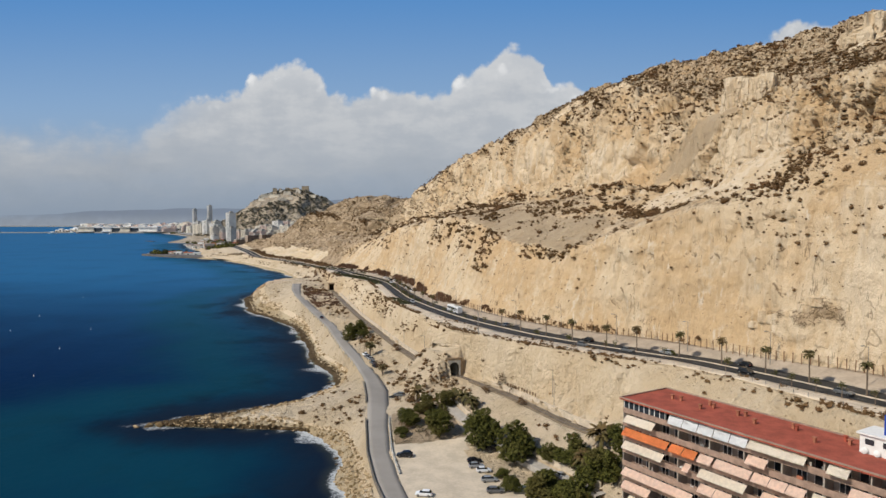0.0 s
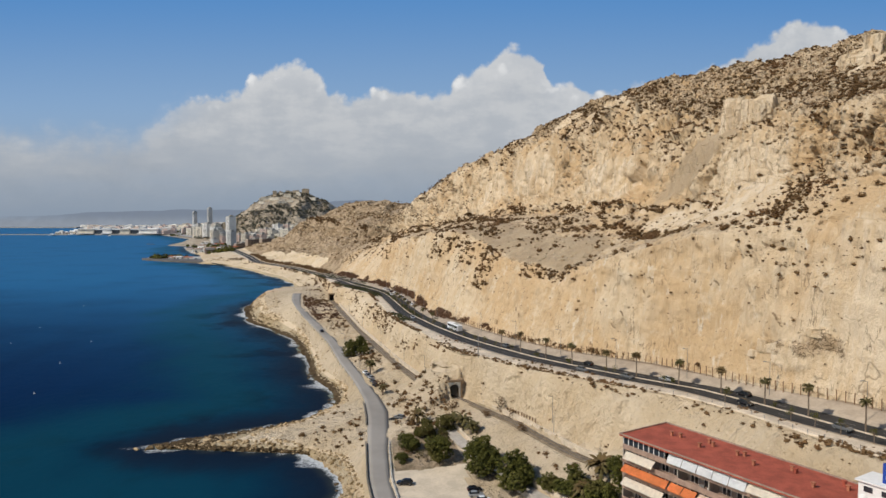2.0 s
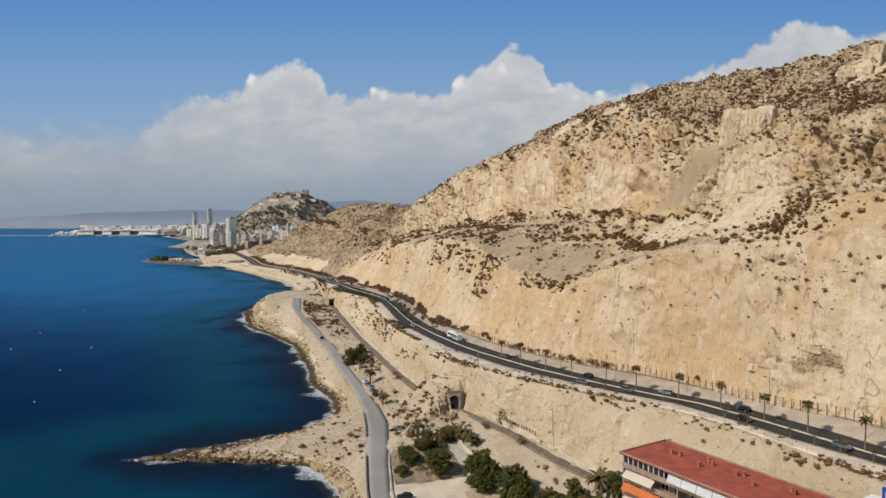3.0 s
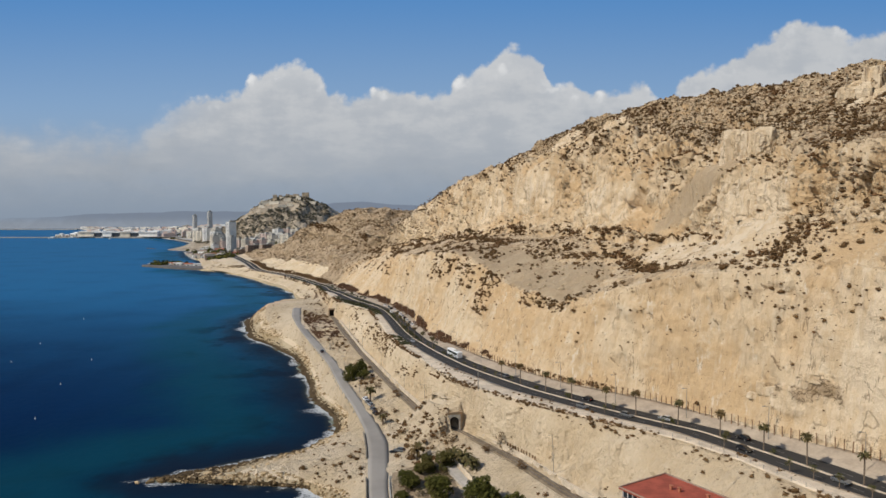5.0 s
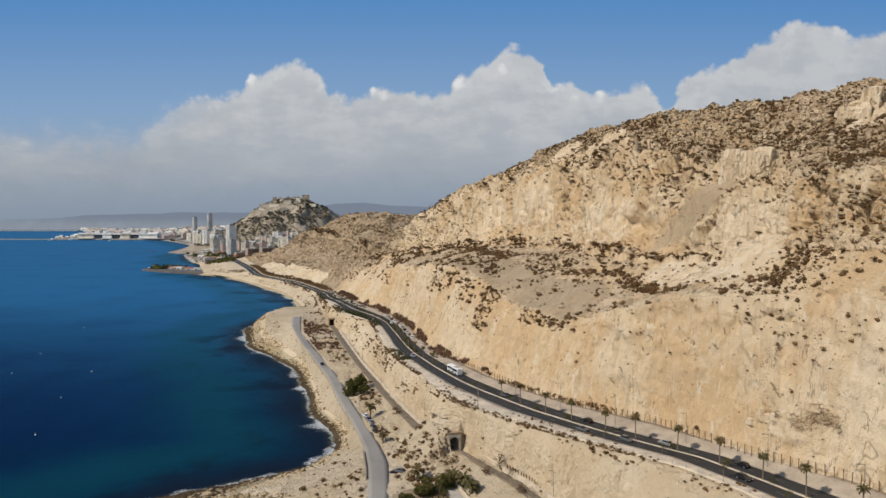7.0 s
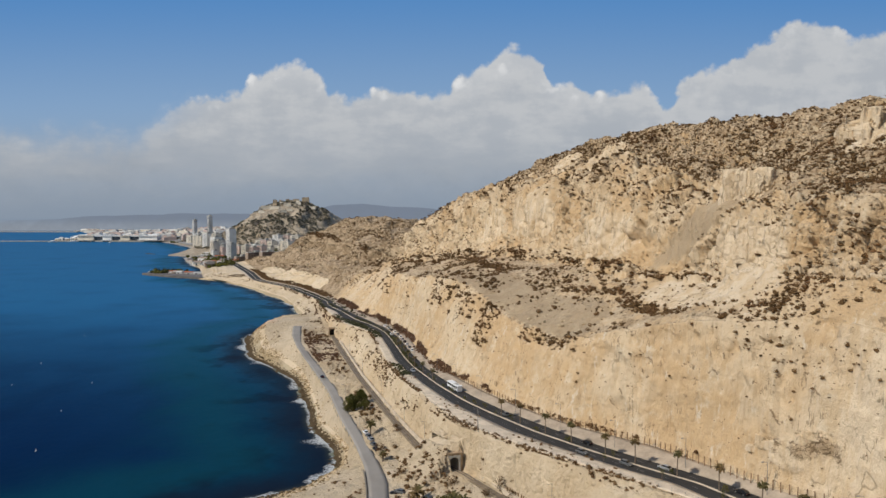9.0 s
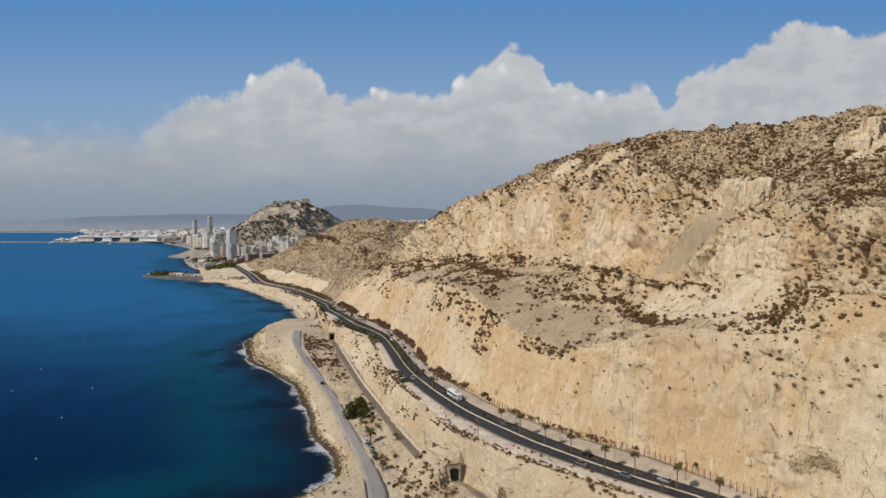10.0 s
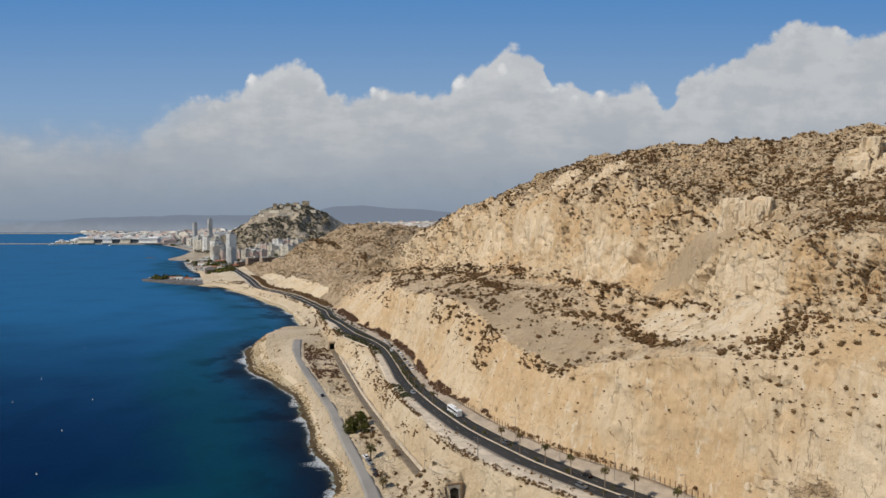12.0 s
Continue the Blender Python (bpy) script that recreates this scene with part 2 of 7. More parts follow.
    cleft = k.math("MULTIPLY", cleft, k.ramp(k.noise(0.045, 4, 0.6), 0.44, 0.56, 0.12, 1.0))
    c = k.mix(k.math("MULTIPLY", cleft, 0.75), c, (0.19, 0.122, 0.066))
    rough = k.mix(k.ramp(patch, 0.40, 0.62), (0.560, 0.432, 0.288), (0.410, 0.290, 0.172))
    rough = k.mix(k.ramp(grain, 0.47, 0.64, 0, 0.7), rough, (0.165, 0.112, 0.064))
    rough = k.mix(k.ramp(pebble, 0.42, 0.27, 0, 0.75), rough, (0.560, 0.475, 0.355))
    # dry cushions of scrub between the stones, too small to stand singly
    cushion = k.ramp(k.noise(0.55, 0, 0, (1, 1, 1), k.warped(0.6, 1.2), "F1"), 0.42, 0.26)
    cushion = k.math("MULTIPLY", cushion, k.ramp(k.noise(0.12, 5, 0.65), 0.44, 0.54))
    rough = k.mix(k.math("MULTIPLY", cushion, 0.65), rough, (0.105, 0.078, 0.042))
    w = k.math("ADD", k.attr("scrub"), k.math("MULTIPLY", k.math("SUBTRACT", k.noise(0.22, 5, 0.7), 0.5), 1.3))
    c = k.mix(k.ramp(w, 0.30, 0.62), c, rough)
    # the second hill: greyer, browner, all small outcrops and dry grass
    dry = k.mix(k.ramp(k.noise(0.07, 6, 0.7), 0.40, 0.60), (0.42, 0.315, 0.205), (0.26, 0.185, 0.112))
    dry = k.mix(k.ramp(k.noise(0.22, 5, 0.7), 0.52, 0.66, 0, 0.75), dry, (0.115, 0.088, 0.052))
    dry = k.mix(k.ramp(k.noise(0.16, 5, 0.7, (1, 1, 1.6)), 0.42, 0.27, 0, 0.9), dry, (0.56, 0.445, 0.305))
    c = k.mix(k.attr("second"), c, dry)
    scree = k.mix(k.ramp(patch, 0.35, 0.65), (0.43, 0.330, 0.215), (0.375, 0.282, 0.180))
    scree = k.mix(k.ramp(pebble, 0.5, 0.75, 0, 0.35), scree, (0.249, 0.181, 0.116))
    g = k.math("ADD", k.attr("scree"), k.math("MULTIPLY", k.math("SUBTRACT", k.noise(0.3, 5, 0.7), 0.5), 0.8))
    c = k.mix(k.ramp(g, 0.30, 0.80, 0, 0.85), c, scree)
    bright = k.mix(k.ramp(streak, 0.40, 0.62), (0.70, 0.575, 0.415), (0.60, 0.455, 0.29))
    bright = k.mix(k.ramp(grain, 0.55, 0.75, 0, 0.5), bright, (0.33, 0.24, 0.15))
    bright = k.mix(k.math("MULTIPLY", k.math("MAXIMUM", cut, rift), 0.6), bright, (0.13, 0.09, 0.053))
    c = k.mix(k.ramp(k.math("ADD", k.attr("pale"), k.math("MULTIPLY", k.math("SUBTRACT", patch, 0.5), 0.9)), 0.35, 0.7, 0, 0.85), c, bright)
    st = k.math("ADD", k.attr("stain"), k.math("MULTIPLY", k.math("SUBTRACT", patch, 0.5), 1.5))
    c = k.mix(k.ramp(st, 0.3, 0.9, 0, 0.60), c, (0.30, 0.21, 0.125))
    # shade under the scar's broken ledges, drawn as dark dashes and thin lines
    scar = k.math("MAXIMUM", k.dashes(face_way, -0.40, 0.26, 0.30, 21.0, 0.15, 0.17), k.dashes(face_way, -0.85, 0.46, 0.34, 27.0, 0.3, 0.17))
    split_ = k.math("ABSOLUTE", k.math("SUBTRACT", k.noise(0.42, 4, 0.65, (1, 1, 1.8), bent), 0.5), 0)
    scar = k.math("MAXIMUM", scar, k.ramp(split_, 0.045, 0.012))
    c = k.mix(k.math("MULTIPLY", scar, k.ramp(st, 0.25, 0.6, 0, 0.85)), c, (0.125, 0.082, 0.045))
    k.link(c, b.inputs["Base Color"])
    h = k.math("ADD", k.math("MULTIPLY", streak, 1.0), k.math("MULTIPLY", grain, k.ramp(k.attr("scrub"), 0.1, 0.5, 0.30, 0.75)))
    h = k.math("ADD", h, k.math("MULTIPLY", k.math("ADD", fine, k.math("MULTIPLY", pebble, 0.45)), 0.7))
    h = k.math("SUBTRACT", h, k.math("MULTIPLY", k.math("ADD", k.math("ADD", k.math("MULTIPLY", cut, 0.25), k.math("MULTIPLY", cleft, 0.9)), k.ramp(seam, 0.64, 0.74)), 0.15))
    k.bump(h, 0.8, 1.7, b)
    return m


M_LAND = land_material()
M_LOWCLIFF = rock_material("pale_marl", (0.67, 0.545, 0.385), (0.59, 0.455, 0.295), (0.44, 0.325, 0.20), 0, 0.75)
M_SOIL = rock_material("sandy_soil", (0.59, 0.475, 0.335), (0.52, 0.405, 0.265), (0.39, 0.295, 0.19), 0.16, 0.75)
M_LOT = plain("pale_sand_lot", (0.54, 0.45, 0.335), vary=0.14, scale=0.2)
M_SHORE = rock_material("shore_rock", (0.50, 0.405, 0.27), (0.42, 0.32, 0.19), (0.20, 0.15, 0.09), 0.2)
M_WET = rock_material("wet_rock", (0.125, 0.088, 0.050), (0.10, 0.068, 0.036), (0.05, 0.036, 0.022))
M_GARDEN = rock_material("garden_earth", (0.36, 0.275, 0.185), (0.29, 0.21, 0.13), (0.19, 0.14, 0.085), 0.5)
M_BED = plain("sea_bed", (0.12, 0.13, 0.10))
M_CITY = plain("city_ground", (0.30, 0.28, 0.25), vary=0.3, scale=0.02)


def asphalt_material(name, base):
    m, t, b = material(name, 0.85, 0, 0.25)
    k = Nodes(t)
    c = k.mix(k.ramp(k.noise(0.06, 5), 0.35, 0.65), tuple(x * 0.9 for x in base), tuple(x * 1.1 for x in base))
    c = k.mix(k.ramp(k.noise(2.0, 4), 0.55, 0.75, 0, 0.15), c, tuple(x * 1.35 for x in base))
    k.link(c, b.inputs["Base Color"])
    k.bump(k.noise(6, 3), 0.3, 0.05, b)
    return m


M_ASPH = asphalt_material("avenue_asphalt", (0.036, 0.034, 0.032))
M_OLDASPH = asphalt_material("worn_grey_asphalt", (0.27, 0.245, 0.215))
M_PAVE = plain("pale_paving", (0.555, 0.46, 0.345), vary=0.2, scale=0.3)
M_PAVE2 = plain("dusty_paving", (0.36, 0.29, 0.215), vary=0.18, scale=0.2)
M_BALLAST = plain("track_ballast", (0.19, 0.145, 0.095), vary=0.35, scale=0.6)
M_CONC = plain("concrete", (0.38, 0.36, 0.32), vary=0.2, scale=0.6)
M_WHITE = plain("white_paint", (0.75, 0.74, 0.70), vary=0.08)


def sea_material():
    m, t, b = material("sea_water", 0.42, 0, 0.2)
    b.inputs["IOR"].default_value = 1.05
    k = Nodes(t)
    d = k.attr("shore")
    n1 = k.noise(0.012, 5, 0.6)
    n2 = k.noise(0.035, 5, 0.65, (1, 0.45, 1))
    near = k.math("ADD", d, k.math("MULTIPLY", k.math("SUBTRACT", n1, 0.5), 90.0))
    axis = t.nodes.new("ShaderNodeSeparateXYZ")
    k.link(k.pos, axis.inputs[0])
    # the base colour turns to a lighter blue with distance along y
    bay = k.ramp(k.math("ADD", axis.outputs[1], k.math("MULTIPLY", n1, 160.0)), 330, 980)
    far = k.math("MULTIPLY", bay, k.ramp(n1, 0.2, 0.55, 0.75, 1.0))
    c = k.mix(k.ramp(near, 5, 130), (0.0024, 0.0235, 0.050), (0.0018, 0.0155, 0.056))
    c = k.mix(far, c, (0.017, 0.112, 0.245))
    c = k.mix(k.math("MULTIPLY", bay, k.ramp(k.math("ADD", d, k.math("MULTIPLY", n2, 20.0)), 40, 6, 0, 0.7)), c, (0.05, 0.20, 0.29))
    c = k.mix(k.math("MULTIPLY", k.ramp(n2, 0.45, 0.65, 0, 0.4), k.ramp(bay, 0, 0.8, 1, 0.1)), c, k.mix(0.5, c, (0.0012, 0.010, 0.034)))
    weed = k.math("MULTIPLY", k.ramp(k.noise(0.022, 4, 0.6), 0.50, 0.60), k.ramp(near, 75, 25))
    c = k.mix(k.math("MULTIPLY", weed, 0.75), c, (0.003, 0.010, 0.024))
    c = k.mix(k.math("MULTIPLY", k.ramp(near, 10, 45), k.ramp(near, 95, 50, 0, 0.48)), c, (0.004, 0.056, 0.082))
    c = k.mix(k.ramp(k.math("ADD", d, k.math("MULTIPLY", k.math("SUBTRACT", n2, 0.5), 40.0)), 4, 30, 0.85, 0), c, (0.007, 0.012, 0.024))
    c = k.mix(k.ramp(d, 1, 6, 0.5, 0), c, (0.045, 0.05, 0.04))
    # broken white water along the rocks
    swell = k.noise(0.035, 3, 0.6)
    lace = k.noise(0.9, 7, 0.8)
    web = k.noise(0.5, 0, 0, kind="DISTANCE_TO_EDGE")
    reach = k.math("ADD", k.math("MULTIPLY", k.ramp(swell, 0.46, 0.68), 11.0), 3.0)
    close = k.math("SUBTRACT", 1.0, k.math("DIVIDE", d, reach))
    foam = k.math("ADD", k.math("MULTIPLY", close, 0.42), k.math("SUBTRACT", lace, 0.62))
    foam = k.math("ADD", foam, k.math("MULTIPLY", k.ramp(web, 0.10, 0.0), 0.10))
    foam = k.math("MULTIPLY", k.ramp(foam, 0.0, 0.30), k.ramp(close, 0.0, 0.4))
    foam = k.math("MULTIPLY", foam, 0.68)
    c = k.mix(foam, c, (0.72, 0.74, 0.74))
    k.link(c, b.inputs["Base Color"])
    k.link(k.ramp(foam, 0, 0.6, 0.42, 0.9), b.inputs["Roughness"])
    h = k.math("ADD", k.noise(0.25, 4, 0.6, (1, 0.6, 1)), k.math("MULTIPLY", k.noise(1.2, 3, 0.6), 0.3))
    k.bump(h, 0.22, 0.7, b)
    return m


M_SEA = sea_material()


def leaf_material(name, a, b_, dry):
    m, t, b = material(name, 0.8, 0, 0.2)
    k = Nodes(t)
    isl = t.nodes.new("ShaderNodeNewGeometry").outputs["Random Per Island"]
    c = k.mix(isl, a, b_)
    c = k.mix(k.ramp(k.noise(0.09, 3), 0.5, 0.65, 0, 0.8), c, dry)
    k.link(c, b.inputs["Base Color"])
    return m


M_SCRUB = leaf_material("dry_scrub", (0.088, 0.048, 0.019), (0.170, 0.100, 0.042), (0.155, 0.080, 0.033))
M_REDSCRUB = leaf_material("reddish_dry_scrub", (0.085, 0.042, 0.022), (0.15, 0.08, 0.045), (0.11, 0.06, 0.03))
M_HEDGE = leaf_material("hedge_leaves", (0.028, 0.034, 0.014), (0.075, 0.072, 0.030), (0.06, 0.05, 0.028))
M_PINE = leaf_material("pine_needles", (0.020, 0.026, 0.007), (0.135, 0.130, 0.023), (0.115, 0.097, 0.028))
M_PALM = leaf_material("palm_leaf", (0.05, 0.048, 0.017), (0.12, 0.095, 0.035), (0.14, 0.088, 0.036))
M_BARK = plain("bark", (0.16, 0.12, 0.085), vary=0.3, scale=4)


# ---------------------------------------------------------------- making meshes
def part(name, bm, mat, parent=None, label=""):
    me = bpy.data.meshes.new(name)
    bm.normal_update()
    bm.to_mesh(me)
    bm.free()
    for x in (mat if isinstance(mat, (list, tuple)) else [mat]):
        me.materials.append(x)
    ob = new(name, me)
    ob.parent = parent
    if label:
        ob["label"] = label
    return ob


def raw(name, verts, faces, mat, parent=None, smooth=True, index=None):
    """A mesh object straight from arrays."""
    me = bpy.data.meshes.new(name)
    verts = np.asarray(verts, dtype=np.float32).reshape(-1, 3)
    faces = np.asarray(faces, dtype=np.int32)
    n, k = faces.shape
    me.vertices.add(len(verts))
    me.vertices.foreach_set("co", verts.ravel())
    me.loops.add(n * k)
    me.loops.foreach_set("vertex_index", faces.ravel())
    me.polygons.add(n)
    me.polygons.foreach_set("loop_start", np.arange(0, n * k, k, dtype=np.int32))
    me.polygons.foreach_set("use_smooth", np.full(n, smooth, dtype=bool))
    for x in (mat if isinstance(mat, (list, tuple)) else [mat]):
        me.materials.append(x)
    if index is not None:
        me.polygons.foreach_set("material_index", np.asarray(index, dtype=np.int32))
    me.update(calc_edges=True)
    me.validate()
    ob = new(name, me)
    ob.parent = parent
    return ob


def lattice(n, m):
    """Faces of a grid of n rows and m columns of points."""
    i, j = np.meshgrid(np.arange(n - 1), np.arange(m - 1), indexing="ij")
    a = (i * m + j).ravel()
    return np.stack([a, a + 1, a + m + 1, a + m], 1)


def box(bm, size, m=Matrix(), taper=1.0):
    """Adds a box whose base is centred on m's origin."""
    x, y, z = size[0] / 2, size[1] / 2, size[2]
    vs = [bm.verts.new(m @ Vector((sx * x * k, sy * y * k, h))) for h, k in ((0, 1), (z, taper)) for sx, sy in ((-1, -1), (1, -1), (1, 1), (-1, 1))]
    for f in ((3, 2, 1, 0), (4, 5, 6, 7), (0, 1, 5, 4), (1, 2, 6, 5), (2, 3, 7, 6), (3, 0, 4, 7)):
        bm.faces.new([vs[i] for i in f])
    return vs


def tube(bm, p, q, r0, r1, n=8):
    """Adds a tapered rod from p to q."""
    p, q = Vector(p), Vector(q)
    r = (q - p).to_track_quat("Z", "Y").to_matrix()
    rings = [[bm.verts.new(c + r @ Vector((math.cos(a) * s, math.sin(a) * s, 0))) for a in (2 * math.pi * i / n for i in range(n))] for c, s in ((p, r0), (q, r1))]
    for i in range(n):
        bm.faces.new((rings[0][i], rings[0][(i + 1) % n], rings[1][(i + 1) % n], rings[1][i]))
    bm.faces.new(rings[0][::-1])
    bm.faces.new(rings[1])


def vnoise(p, scale, seed=0):
    """Smooth value noise in 0..1 for an array of points."""
    q = np.asarray(p) * scale + seed * 17.31
    i = np.floor(q).astype(np.int64)
    f = q - i
    f = f * f * (3 - 2 * f)
    out = 0
    for dx in (0, 1):
        for dy in (0, 1):
            for dz in (0, 1):
                h = (i[..., 0] + dx) * 374761393 + (i[..., 1] + dy) * 668265263 + (i[..., 2] + dz) * 2147483647 + seed * 1274126177
                h = (h ^ (h >> 13)) * 1274126177 & 0xFFFFFFFF
                h = ((h ^ (h >> 16)) & 0xFFFF) / 65535.0
                w = (f[..., 0] if dx else 1 - f[..., 0]) * (f[..., 1] if dy else 1 - f[..., 1]) * (f[..., 2] if dz else 1 - f[..., 2])
                out = out + w * h
    return out


def fbm(p, scale, octaves, seed=0, gain=0.5):
    total, amp, norm = 0, 1.0, 0
    for o in range(octaves):
        total = total + amp * (vnoise(p, scale * 2 ** o, seed + o) - 0.5)
        norm += amp
        amp *= gain
    return total / norm


def cells(p, scale, seed=0):
    """A random height for each block of a broken rock face, and how far it is to the next block."""
    q = np.asarray(p) * scale + seed * 9.7
    i = np.floor(q).astype(np.int64)
    near, second, value = np.full(q.shape[:-1], 9.0), np.full(q.shape[:-1], 9.0), np.zeros(q.shape[:-1])

    def rnd(a, k):
        h = a[..., 0] * 374761393 + a[..., 1] * 668265263 + a[..., 2] * 2147483647 + (seed + k) * 1274126177
        h = (h ^ (h >> 13)) * 1274126177 & 0xFFFFFFFF
        return ((h ^ (h >> 16)) & 0xFFFF) / 65535.0
    for dx in (-1, 0, 1):
        for dy in (-1, 0, 1):
            for dz in (-1, 0, 1):
                a = i + np.array([dx, dy, dz])
                c = a + np.stack([rnd(a, 1), rnd(a, 2), rnd(a, 3)], -1)
                d = np.sqrt(((q - c) ** 2).sum(-1))
                closer = d < near
                second = np.where(closer, near, np.minimum(second, d))
                value = np.where(closer, rnd(a, 4), value)
                near = np.minimum(near, d)
    return value, second - near


